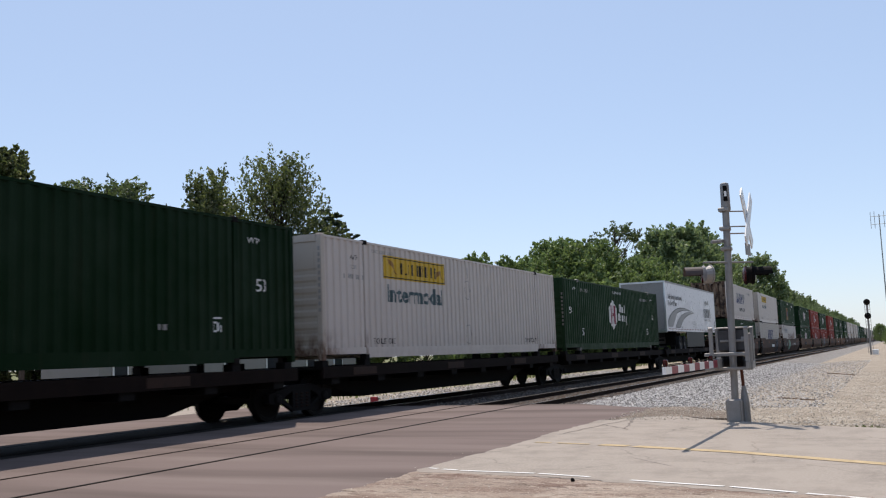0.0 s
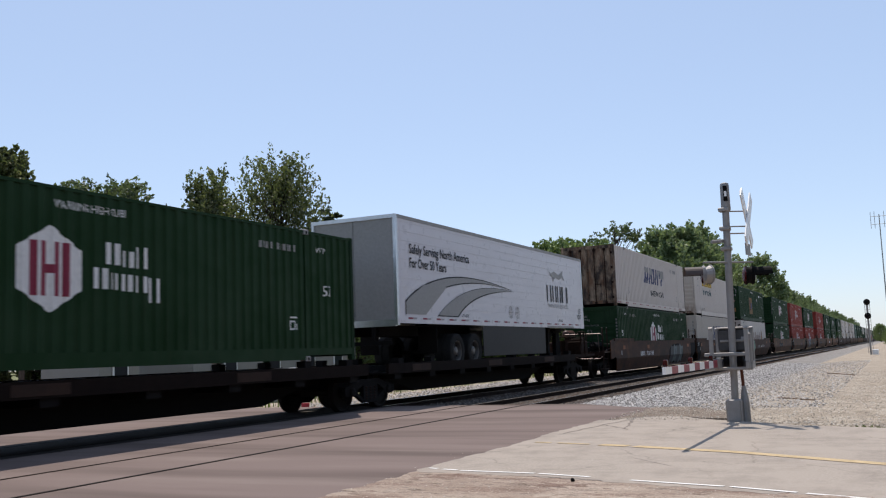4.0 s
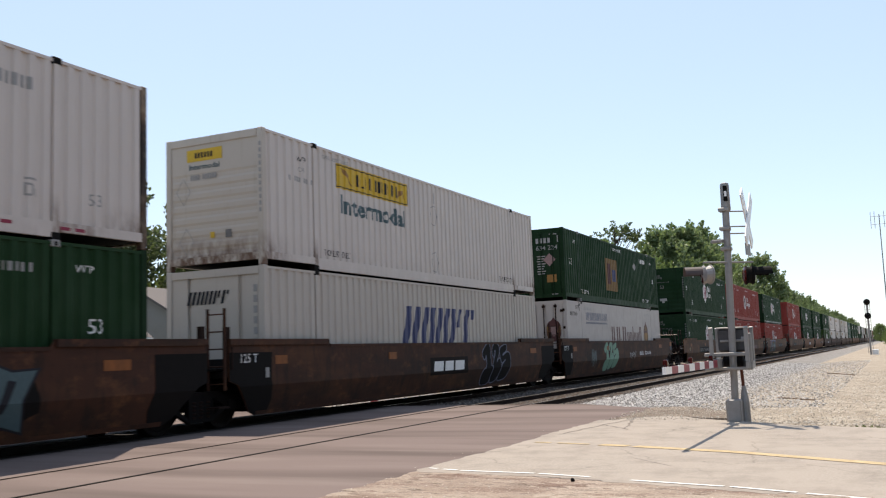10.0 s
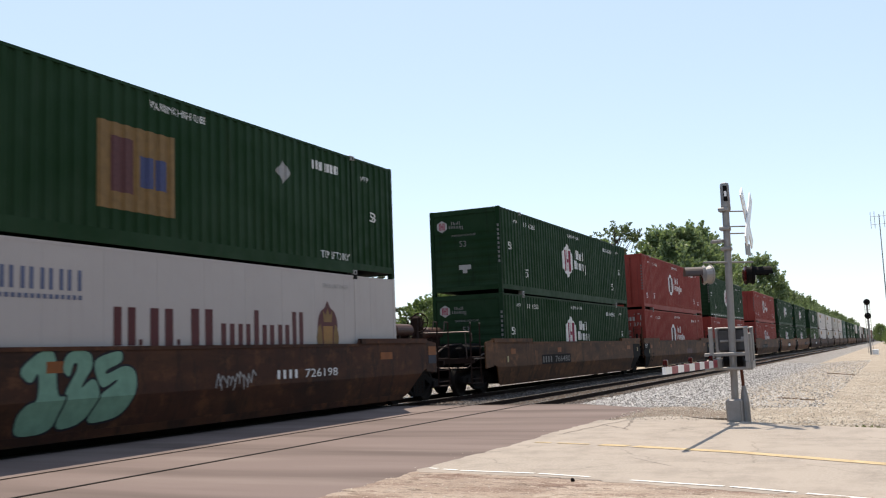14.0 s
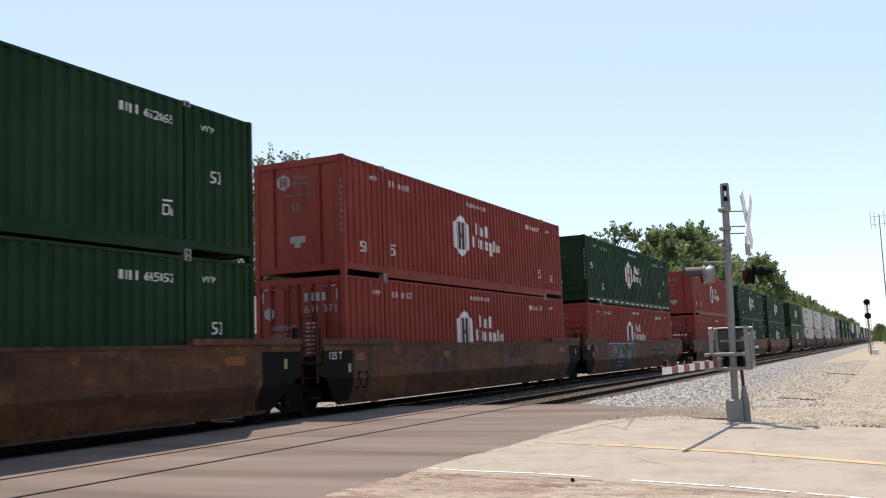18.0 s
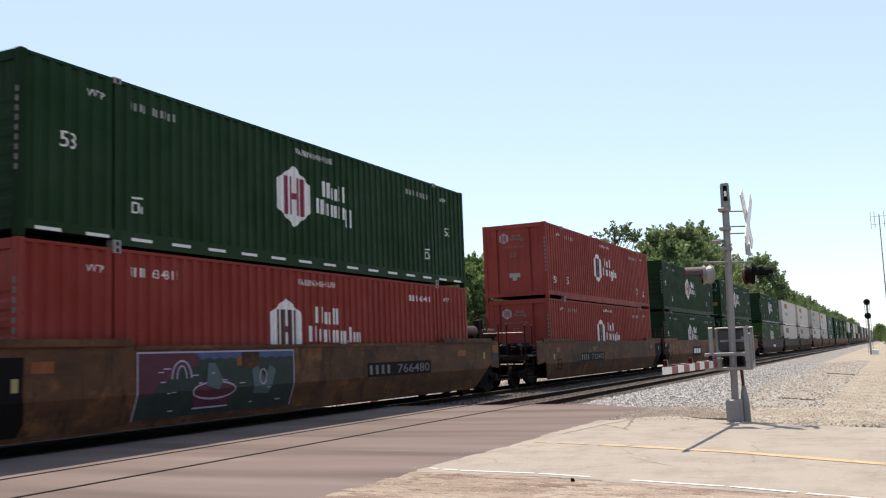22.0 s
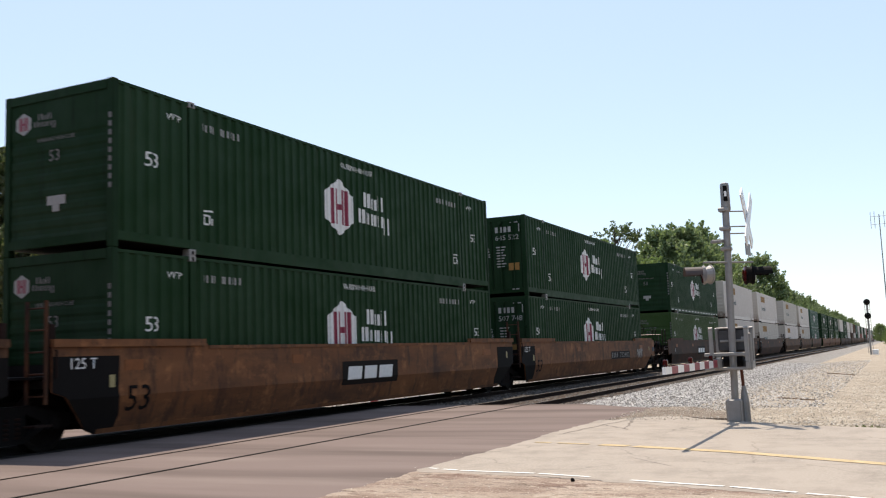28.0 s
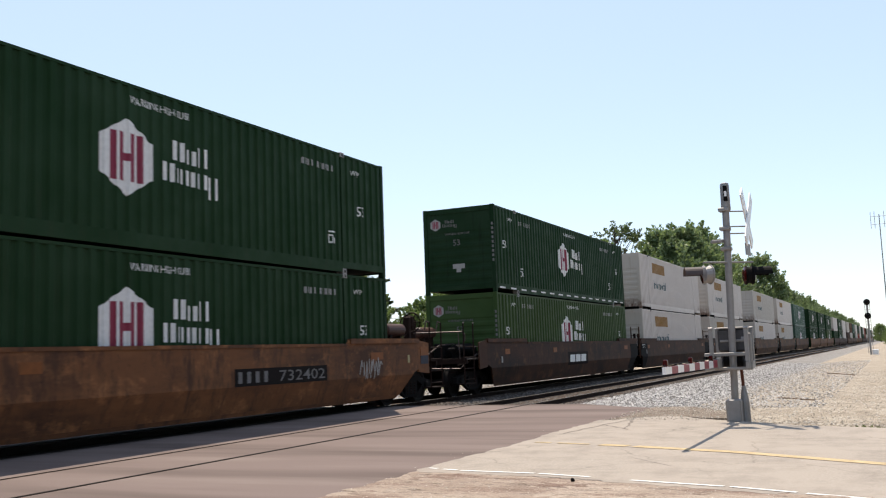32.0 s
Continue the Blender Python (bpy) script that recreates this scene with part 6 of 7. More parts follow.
def swoosh(p0, p1, p2, q0, q1, q2, n=16):
    """A tapering band between two quadratic curves."""
    up, lo = [], []
    for i in range(n + 1):
        t = i / n
        f = lambda a, b, c: ((1 - t) ** 2 * a[0] + 2 * t * (1 - t) * b[0] + t * t * c[0], (1 - t) ** 2 * a[1] + 2 * t * (1 - t) * b[1] + t * t * c[1])
        up.append(f(p0, p1, p2))
        lo.append(f(q0, q1, q2))
    bm = bmesh.new()
    a = [bm.verts.new((x, y, 0)) for x, y in up]
    b = [bm.verts.new((x, y, 0)) for x, y in lo]
    for i in range(n):
        if i == n - 1 and (up[-1] == lo[-1]):
            bm.faces.new((a[i], b[i], a[i + 1]))
        else:
            bm.faces.new((a[i], b[i], b[i + 1], a[i + 1]))
    return bm


def trailer(x16, z):
    """White 53-foot road trailer riding on a spine car: box, skirt, wheels, landing gear."""
    c = thing("road_trailer", "white 53-foot road trailer with grey swooshes on a flat car", "trailer", "", pose(x16, 0, z))
    flat = lambda bm, x, zz: on_side(bm, x, zz, True, -1.30)
    bm = boxes((0.06, 16.15, -1.29, 1.29, 1.12, 3.90))
    part("box_body", bevelled(bm, 0.02), TRAILER_WHITE, c)
    for i in range(1, 11):
        part("side_rib", shared("trailer_rib", lambda: boxes((0.1, 16.1, -1.296, -1.289, -0.006, 0.006)), TRAILER_WHITE), TRAILER_WHITE, c).matrix_basis = pose(0, 0, 1.25 + i * 0.25)
    [part("top_rail", boxes((0.02, 16.16, y, y + 0.03, 3.82, 3.92)), GALV, c) for y in (-1.30, 1.27)]
    [part("bottom_rail", boxes((0.02, 16.16, y, y + 0.035, 1.05, 1.24)), TRAILER_WHITE, c) for y in (-1.305, 1.27)]
    [part("nose_post", boxes((16.08, 16.17, y, y + 0.1, 1.05, 3.9)), ALU, c) for y in (-1.30, 1.20)]
    for y0, y1 in ((-1.24, -0.01), (0.01, 1.24)):
        part("rear_door", boxes((0.0, 0.06, y0, y1, 1.15, 3.84)), MARK_GREY, c, "dark rear door leaf")
    part("rear_frame", boxes((-0.03, 0.08, -1.30, -1.22, 1.0, 3.92), (-0.03, 0.08, 1.22, 1.30, 1.0, 3.92), (-0.03, 0.08, -1.22, 1.22, 3.82, 3.92), (-0.03, 0.1, -1.22, 1.22, 0.98, 1.15)), ALU, c)
    part("bumper", boxes((-0.03, 0.05, -1.1, 1.1, 0.5, 0.6), (-0.02, 0.04, -0.6, -0.5, 0.6, 1.0), (-0.02, 0.04, 0.5, 0.6, 0.6, 1.0)), BLACK, c)
    [part("mud_flap", boxes((2.35, 2.38, y, y + 0.6, 0.25, 1.0)), BLACK, c) for y in (-1.25, 0.65)]
    part("side_skirt", bevelled(boxes((5.6, 11.4, -1.28, -1.25, 0.1, 1.05)), 0.01), DARKGREY, c, "dark grey side skirt")
    part("side_skirt", boxes((5.6, 11.4, 1.25, 1.28, 0.1, 1.05)), DARKGREY, c)
    [part("frame_rail", boxes((0.3, 6.2, y, y + 0.1, 0.75, 1.05)), BLACK, c) for y in (-0.55, 0.45)]
    for i, x in enumerate((3.66, 4.94)):
        for s_ in (0, 180):
            tyre = part("tyre", shared("tyre", lambda: lathe(bmesh.new(), [(-1.27, 0.30), (-1.285, 0.36), (-1.28, 0.47), (-1.25, 0.505), (-1.02, 0.505), (-0.99, 0.47), (-0.98, 0.505), (-0.76, 0.505), (-0.73, 0.47), (-0.73, 0.3)], 32, open_=2), RUBBER), RUBBER, c)
            tyre.matrix_basis = pose(x, 0, 0.295, 0, 0, s_)
            part("rim", shared("rim", lambda: rim_mesh(), RIM), RIM, tyre, "dusty metal rim")
            for k in range(8):
                a = 2 * math.pi * k / 8
                part("hand_hole", shared("hand_hole", lambda: lathe(bmesh.new(), [(-1.165, 0.036), (-1.155, 0.036)], 8), BLACK), BLACK, tyre).matrix_basis = pose(0.2 * math.cos(a), 0, 0.2 * math.sin(a))
    [part("axle", boxes((x, x + 0.1, -0.9, 0.9, 0.24, 0.35)), BLACK, c) for x in (3.61, 4.89)]
    part("mud_guard", boxes((2.3, 5.6, -1.28, -0.6, 1.04, 1.08)), BLACK, c)
    for s_ in (-1, 1):
        lg = boxes((12.95, 13.12, s_ * 0.75 - 0.08, s_ * 0.75 + 0.08, 0.1, 1.1), (12.85, 13.22, s_ * 0.75 - 0.15, s_ * 0.75 + 0.15, 0.0, 0.1))
        part("landing_leg", lg, BLACK, c)
        gs = bmesh.new()
        slab(gs, ((12.62, 1.07), (13.5, 1.07), (13.16, 0.56), (12.92, 0.56)), s_ * 0.75 - 0.02, s_ * 0.75 + 0.02)
        part("leg_gusset", gs, BLACK, c)
    bm = bmesh.new()
    rod(bm, (13.03, -0.75, 0.5), (11.8, -0.5, 1.05), 0.03, 6)
    rod(bm, (13.03, 0.75, 0.5), (11.8, 0.5, 1.05), 0.03, 6)
    rod(bm, (13.03, -0.75, 0.6), (13.03, 0.75, 0.6), 0.03, 6)
    part("leg_brace", bm, BLACK, c)
    rim_ = lambda bm, x, zz: on_side(bm, x, zz, True, -1.2985)
    part("swoosh_edge", rim_(swoosh((0.42, 1.65), (2.6, 2.96), (8.3, 2.24), (0.42, 1.27), (3.2, 2.70), (8.3, 2.24)), 0, 0), MARK_BLK, c)
    part("swoosh_edge", rim_(swoosh((2.33, 1.27), (4.3, 2.50), (8.3, 2.22), (3.75, 1.27), (4.9, 2.10), (8.3, 2.22)), 0, 0), MARK_BLK, c)
    part("swoosh", flat(swoosh((0.45, 1.62), (2.6, 2.9), (8.2, 2.24), (0.45, 1.3), (3.2, 2.75), (8.2, 2.24)), 0, 0), MARK_GREY, c, "grey swoosh")
    part("swoosh", flat(outline(((0.45, 1.3), (1.6, 1.3), (3.0, 2.12), (1.55, 2.13), (0.45, 1.62))), 0, 0), MARK_GREY, c)
    part("swoosh", flat(swoosh((2.4, 1.3), (4.3, 2.45), (8.2, 2.22), (3.7, 1.3), (4.9, 2.15), (8.2, 2.22)), 0, 0), MARK_GREY, c, "lower grey swoosh")
    part("slogan", flat(sized(letters("Safely Serving North America", 0.3, 0.016), 0, 3.95, 0, 0.36), 0.72, 2.84), MARK_BLK, c)
    part("slogan", flat(sized(letters("For Over 50 Years", 0.3, 0.016), 0, 2.3, 0, 0.28), 0.72, 2.54), MARK_BLK, c)
    part("brand_mark", flat(word_blocks(2.35, 0.62, ((-0.02, 0.2, 0, 1), (0.26, 0.45, 0, 1), (0.49, 0.67, 0, 1), (0.71, 1.02, 0, 1)), 0.24), 11.78, 2.02), MARK_BLK, c, "black brand blocks")
    part("caption", flat(sized(letters("TRANSPORT SERVICES", 0.2), 0, 2.4, 0, 0.14), 11.8, 1.8), MARK_GREY, c)
    part("running_emblem", flat(outline(((0, 0.45), (0.35, 0.3), (0.7, 0.42), (1.2, 0.3), (1.55, 0.42), (1.75, 0.52), (1.7, 0.34), (1.95, 0.1), (1.6, 0.22), (1.25, 0.12), (0.85, 0.18), (0.5, 0.0), (0.6, 0.2), (0.3, 0.22))), 11.95, 2.78), MARK_GREY, c, "grey running emblem")
    part("length_text", flat(letters("53'", 0.18, 0.016), 15.5, 1.66), MARK_BLK, c)
    part("height_text", flat(letters("13'6\"", 0.18, 0.016), 15.3, 1.42), MARK_BLK, c)
    part("coupling_plate", boxes((11.6, 14.75, -1.3085, -1.27, 1.045, 1.12)), GALV, c, "grey steel coupling plate edge")
    for x in (4.0, 12.95):
        part("lift_text", flat(sized(letters("LIFT HERE", 0.1), 0, 0.5, 0, 0.09), x, 1.28), MARK_BLK, c)
    for i in range(18):
        part("reflector", shared("trailer_refl", lambda: boxes((0, 0.27, -1.309, -1.304, 0, 0.05)), MARK_RED), MARK_RED, c).matrix_basis = pose(0.55 + i * 0.85, 0, 1.16)
        part("reflector", shared("trailer_refl_w", lambda: boxes((0, 0.2, -1.309, -1.304, 0, 0.05)), TRAILER_DIM), TRAILER_DIM, c).matrix_basis = pose(0.84 + i * 0.85, 0, 1.16)
    for x in (8.0, 8.6):
        part("placard_holder", flat(ring(0, 0, 0.21, 0.21, 0.022, 8), x, 1.52), MARK_GREY, c)
        part("placard_cross", flat(rects((-0.2, 0.2, -0.009, 0.009), (-0.009, 0.009, -0.2, 0.2)), x, 1.52), MARK_GREY, c)
        part("placard_frame", flat(ring(0, 0, 0.17, 0.17, 0.016, 4), x, 1.52), MARK_GREY, c)
    return c


def rim_mesh():
    bm = lathe(bmesh.new(), [(-1.275, 0.295), (-1.26, 0.30), (-1.25, 0.27), (-1.13, 0.25), (-1.12, 0.15), (-1.2, 0.13), (-1.24, 0.07)], 24, open_=True)
    for k in range(10):
        a = 2 * math.pi * (k + 0.5) / 10
        rod(bm, (0.12 * math.cos(a), -1.215, 0.12 * math.sin(a)), (0.12 * math.cos(a), -1.17, 0.12 * math.sin(a)), 0.012, 6)
    return bm


RIM = plain("dusty_rim", (0.15, 0.145, 0.14), 0.45, 0.5, 0.4)
DARKGREY = plain("dark_grey_skirt", (0.021, 0.021, 0.025), 0.5)

UP, LO, ON_SPINE = 3.258, 0.36, 1.235
TRAIN = []


def ride(*obs):
    TRAIN.extend(obs)


G_LABEL = "dark green 53-foot container, white hexagon badge"
R_LABEL = "red 53-foot container, white hexagon badge"
W_LABEL = "white 53-foot container, yellow sign panel"

# Spine cars with single loads, then the trailer.
ride(spine_car(-123.24, -0.5, 16.72, LEN, "rusty black spine car unit with a green container"),
     container(-123.24, ON_SPINE, DEEP_GREEN, "front", plain_green_marks, label="deep green 53-foot container on a spine car"),
     spine_car(-106.0, -0.52, 16.73, LEN, "rusty black spine car unit with a white container"),
     container(-106.0, ON_SPINE, WHITE, "front", panel_marks, label=W_LABEL + " on a spine car", rods="dark"),
     spine_car(-88.75, -0.52, 17.25, LEN, "rusty black spine car unit with a green container"),
     container(-88.75, ON_SPINE, GREEN, "front", both(badge_marks(), badge_end), label=G_LABEL + " on a spine car"),
     spine_car(-70.4, -1.1, 15.2, LEN, "rusty black spine car end unit with a trailer", end=True, floor=0.83),
     trailer(-70.4, 1.08))

UNITS = (
    (-48.89, BROWN, "plain_end", "joint", "dirty brown well car with sprayed grey shapes", both(number_patch(3.3, 6.25, 0.86, 1.08, "726198", True), blobs(3, 10.3, 13.5, 0.35, 1.4, (GRAF_GREY, MARK_TEAL), 4)),
     (STAINED, "doors", blue_upper, "white 53-foot container, rust-stained doors", "sw"), (GREEN, "front", both(badge_marks(), badge_end), G_LABEL, "")),
    (-29.39, BROWN, "open", "joint", "dirty brown well car with a black brand panel", both(brand_patch(7.2, 9.7, 0.72, 1.2), tag125(10.7, 0.3, 1.0, DARK, MARK_STEEL)),
     (WHITE, "front", panel_marks, W_LABEL, "dark"), (CREAM, "flat", blue_lower, "off-white 53-foot container, blue blocks", "dark")),
    (-9.63, BROWN, "open", "end", "dirty brown well car with mint sprayed numerals", both(tag125(4.35, 0.3, 1.0, GRAF_GREEN, MARK_BLK), scrawl(8.8, 0.74, 1.15, 0.38, 3), number_patch(10.6, 13.1, 0.9, 1.08, "726198", True), scrawl(2.5, 0.45, 0.75, 0.9, 6, MARK_TEAL)),
     (GREEN, "doors", ochre_marks, "dark green 53-foot container, ochre panel", ""), (REEFER, "doors", reefer_marks, "smooth white refrigerated container, dark red blocks", "smooth")),
    (13.96, TAN, "end", "joint", "tan-brown well car with a black number panel", number_patch(3.1, 6.4, 0.86, 1.08, "766480"),
     (GREEN, "front", both(badge_marks(serial="652065"), badge_end), G_LABEL, ""), (GREEN, "front", both(badge_marks(serial="645052"), badge_end), G_LABEL, "")),
    (33.6, TAN, "open", "joint", "tan-brown well car with a faded brand mark", both(big53, brand_patch(9.3, 11.3, 0.7, 1.2, True)),
     (RED, "flat", both(badge_marks(True, "636293"), badge_end_red), R_LABEL, ""), (RED, "doors", both(badge_marks(True, "631371"), lambda c: badge_on_doors(c, "631371")), R_LABEL, "")),
    (53.14, TAN, "open", "end", "tan-brown well car with a dark green, plum and blue sprayed panel", both(number_patch(9.85, 13.25, 0.86, 1.08, "766480"), mural),
     (GREEN, "front", both(badge_marks(), badge_end), "dark green container with badge and dashed reflectors", "dash"), (RED, "front", both(badge_marks(True, "634811"), badge_end_red), R_LABEL, "")),
    (76.86, TAN, "end", "joint", "tan-brown well car with a black number panel", both(big53, number_patch(3.1, 6.5, 0.86, 1.08, "732402")),
     (RED, "flat", both(badge_marks(True), badge_end_red), R_LABEL, ""), (RED, "flat", both(badge_marks(True), badge_end_red), R_LABEL, "")),
    (96.5, ORANGE, "open", "joint", "orange-brown well car with a black brand panel", both(big53, brand_patch(6.85, 9.5, 0.66, 1.2)),
     (GREEN, "front", both(badge_marks(), badge_end), G_LABEL, ""), (GREEN, "front", both(badge_marks(), badge_end), G_LABEL, "")),
    (116.14, ORANGE, "open", "end", "orange-brown well car with a black number panel", both(big53, number_patch(9.8, 13.05, 0.86, 1.08, "732402"), scrawl(14.5, 0.75, 1.0, 0.55, 21)),
     (GREEN, "doors", both(badge_marks(), badge_on_doors), G_LABEL, ""), (GREEN, "doors", both(badge_marks(), lambda c: badge_on_doors(c, "507748")), G_LABEL, "")),
    (139.7, BROWN, "end", "joint", "brown well car with a green and a light green container", brand_patch(6.6, 9.2, 0.7, 1.2),
     (GREEN, "front", both(badge_marks(), badge_end), "dark green container with badge and dashed reflectors", "dash"), (GREEN2, "front", both(badge_marks(), badge_end), "light green 53-foot container, white hexagon badge", "")),
)


def dashes(c):
    for i in range(16):
        cached_mark(c, "reflector_dash", "dash%d" % i, lambda: on_side(rects((0, 0.5, 0, 0.055)), 0.3 + i, 0.13, True, -1.291), MARK_W)


for x, col, left, right, label, draw, up, lo in UNITS:
    w = well_car(x, col, left, right, label, draw)
    got = [w]
    for (ccol, end, marks, clabel, opt), z in ((up, UP), (lo, LO)):
        if opt == "dash":
            marks = both(marks, dashes)
        body = WHITE if ccol is STAINED else ccol
        got.append(container(x, z, body, end, marks, label=clabel + (" on top of another" if z == UP else " low in a well car"), smooth=opt == "smooth", end_col=ccol if ccol is not body else None, rods="dark" if opt in ("sw", "dark", "smooth") else None))
    ride(*got)

# The rest of the train, which stays far off.
FAR = ((WHITE, WHITE, "h"), (WHITE, CREAM, "h"), (CREAM, WHITE, "h"), (WHITE, CREAM, "h"), (GREY_GREEN, GREY_GREEN, "g"), (GREEN, GREEN, "g"), (GREEN, GREEN, "g"), (GREEN, GREEN2, "g"), (WHITE, GREEN, ""), (GREEN, GREEN, "g"), (WHITE, WHITE, ""),
       (CREAM, BROWN, ""), (TAN, CREAM, ""), (GREY_GREEN, GREEN, ""), (WHITE, CREAM, ""), (GREEN, RED, ""), (CREAM, WHITE, ""), (GREEN, GREEN, ""), (WHITE, GREY_GREEN, ""), (RED, RED, ""), (GREEN, WHITE, ""), (CREAM, CREAM, ""), (GREEN, GREEN, ""), (WHITE, WHITE, ""), (GREY_GREEN, RED, ""), (GREEN, GREEN, ""), (WHITE, GREEN, ""), (CREAM, TAN, ""))
LABELS = {WHITE.name: "white", CREAM.name: "off-white weathered", GREY_GREEN.name: "faded grey-green", GREEN.name: "dark green", GREEN2.name: "light green", RED.name: "red", BROWN.name: "brown", TAN.name: "tan"}
x, n = 139.7, 0
for a, b, kind in FAR:
    n += 1
    k = n % 3
    x += 19.55 if k != 0 else 23.6
    left, right = ("end", "joint") if k == 0 else ("open", "end") if k == 2 else ("open", "joint")
    near = n < 5
    marks = {"h": panel_small, "g": badge_marks(), "": None}[kind]
    got = [well_car(x, (BROWN, TAN, ORANGE)[(n // 3) % 3], left, right, "brown well car far down the train", None, 2 if near else 1)]
    for col, z in ((a, UP), (b, LO)):
        got.append(container(x, z, col, "front", marks, label="%s corrugated 53-foot container far down the train" % LABELS[col.name], rods="dark", detail=2 if near else 1))
    ride(*got)


# ---- crossing gate, signals, poles ----
CASE = plain("aged_case_paint", (0.075, 0.072, 0.075), 0.5, 0.2, 0.5)
ARM_RED = plain("faded_arm_red", (0.27, 0.03, 0.05), 0.45, 0, 0.2)
HOOD = plain("sun_faded_hood", (0.085, 0.06, 0.055), 0.5, 0, 0.4)
CONDUIT = plain("rusty_conduit", (0.15, 0.05, 0.03), 0.8, 0, 0.4)
def gate():
    g = thing("crossing_gate", "galvanized crossing gate with crossbuck, lamps and lowered striped arm", "crossing gate", "", pose(16.22, -10.38, 0))
    bm = bmesh.new()
    rod(bm, (0, 0, -0.1), (0.032, -0.07, 3.62), 0.058, 16)
    part("mast", bm, GALV, g)
    bm = bevelled(boxes((-0.12, 0.12, -0.11, 0.13, -0.1, 0.36)), 0.02)
    part("base_casting", bm, GALV, g)
    part("base_cone", lathe(bmesh.new(), [(-0.08, 0.085), (0.3, 0.075), (0.55, 0.035), (0.57, 0.02)], 14, "z"), GALV, g, "dull metal junction post").matrix_basis = pose(0.22, -0.13, 0)
    bm = bmesh.new()
    pts = [(0.24, -0.12, 0.55), (0.2, -0.12, 0.75), (0.22, -0.1, 0.95), (0.16, -0.06, 1.1)]
    for a, b in zip(pts, pts[1:]):
        rod(bm, a, b, 0.026, 8)
    part("cable_conduit", bm, CONDUIT, g, "rust-red cable conduit")
    part("bell_housing", lathe(bmesh.new(), [(3.5, 0.07), (3.53, 0.078), (3.93, 0.074), (3.97, 0.066), (3.985, 0.03)], 14, "z"), GALV, g).matrix_basis = pose(0.034, -0.075, 0)
    part("bell_window", boxes((-0.048, -0.03, -0.123, -0.058, 3.66, 3.92)), BLACK, g, "dark opening")
    part("bell_face", boxes((-0.052, -0.046, -0.113, -0.073, 3.74, 3.83)), SIGN_WHITE, g)
    for z in (3.52, 3.2, 2.86):
        bm = boxes((-0.07, 0.12, -0.125, 0.045, z - 0.03, z + 0.03))
        part("clamp", bevelled(bm, 0.01), GALV, g)
    # Crossbuck facing along the road: two crossed blades, seen nearly edge-on, with a small plate below.
    for k, a in enumerate((0.62, -0.62)):
        d = Vector((math.cos(a + math.pi / 2), 0, math.sin(a + math.pi / 2)))
        m = look((0, 0, 0), (0, 1, 0))
        bm = boxes((-0.57, 0.57, -0.012, 0.012, -0.11, 0.11))
        bl = part("crossbuck_blade", bevelled(bm, 0.004), SIGN_WHITE, g, "white reflective crossbuck blade")
        bl.matrix_basis = pose(0.44, -0.375 + 0.03 * k, 3.39, 0, 0, CROSS_TURN) @ Matrix.Rotation((1 if k else -1) * radians(48), 4, "Y")
        part("blade_edge", boxes((-0.57, 0.57, 0.0125, 0.016, -0.03, 0.03)), SIGNAL_RED, bl, "red reflective strip on the back")
    part("track_count_plate", boxes((-0.2, 0.2, -0.01, 0.01, -0.1, 0.1)), GALV, g).matrix_basis = pose(0.43, -0.33, 2.86, 0, 0, CROSS_TURN)
    bm = bmesh.new()
    for z in (3.5, 3.24, 3.12):
        rod(bm, (0.06, -0.04, z), (0.44, -0.36, z + 0.02), 0.012, 6)
    part("sign_bracket", bm, GALV, g)
    part("lamp_crossarm", rod(rod(bmesh.new(), (-0.42, 0.28, 2.62), (0.42, -0.40, 2.64), 0.016, 8), (-0.42, 0.12, 2.95), (0.05, 0, 3.0), 0.03, 6), GALV, g)
    for x, y, turn, dark, hooded in ((-0.36, 0.20, 215, False, False), (-0.30, 0.30, 20, False, True), (0.40, -0.28, 20, True, False), (0.44, -0.36, 200, True, True)):
        la = part("signal_lamp", shared("lamp_body%d" % dark, lambda: lathe(bmesh.new(), [(-0.12, 0.04), (-0.10, 0.12), (0.0, 0.15), (0.03, 0.15)], 18), BLACK if dark else GALV), BLACK if dark else GALV, g, "crossing flasher lamp")
        la.matrix_basis = pose(x, y, 2.42, 0, 0, turn)
        part("background_disc", shared("lamp_disc%d" % dark, lambda: lathe(bmesh.new(), [(0.0, 0.165), (0.012, 0.165)], 22), GALV if not dark else BLACK), BLACK, la)
        part("lens", shared("lamp_lens", lambda: lathe(bmesh.new(), [(0.03, 0.145), (0.05, 0.10), (0.055, 0.02)], 18), LENS_RED), LENS_RED, la)
        bm = bmesh.new()
        for i in range(12):
            a, b = math.pi * i / 12, math.pi * (i + 1) / 12
            q = [(0.14 * math.cos(a), 0.0, 0.14 * math.sin(a)), (0.14 * math.cos(b), 0.0, 0.14 * math.sin(b)), (0.14 * math.cos(b), 0.32, 0.14 * math.sin(b)), (0.14 * math.cos(a), 0.32, 0.14 * math.sin(a))]
            bm.faces.new([bm.verts.new(p) for p in q])
        hood_mat = BLACK if dark else HOOD
        me = shared("lamp_hood", lambda: bm, hood_mat)
        if hooded:
            part("hood", me, hood_mat, la)
    # Gate mechanism, its frame and counterweight arms.
    part("mechanism_case", bevelled(boxes((0.09, 0.46, -0.23, 0.22, 1.14, 1.52)), 0.03), CASE, g, "grey gate mechanism case")
    part("cross_bar", bevelled(boxes((-0.14, -0.08, -0.33, 0.42, 1.07, 1.13)), 0.01), GALV, g)
    part("cross_bar", bevelled(boxes((-0.14, -0.08, -0.33, 0.42, 0.84, 0.89)), 0.01), GALV, g)
    part("upright_bar", bevelled(boxes((-0.15, -0.09, -0.35, -0.28, 0.84, 1.44)), 0.012), GALV, g)
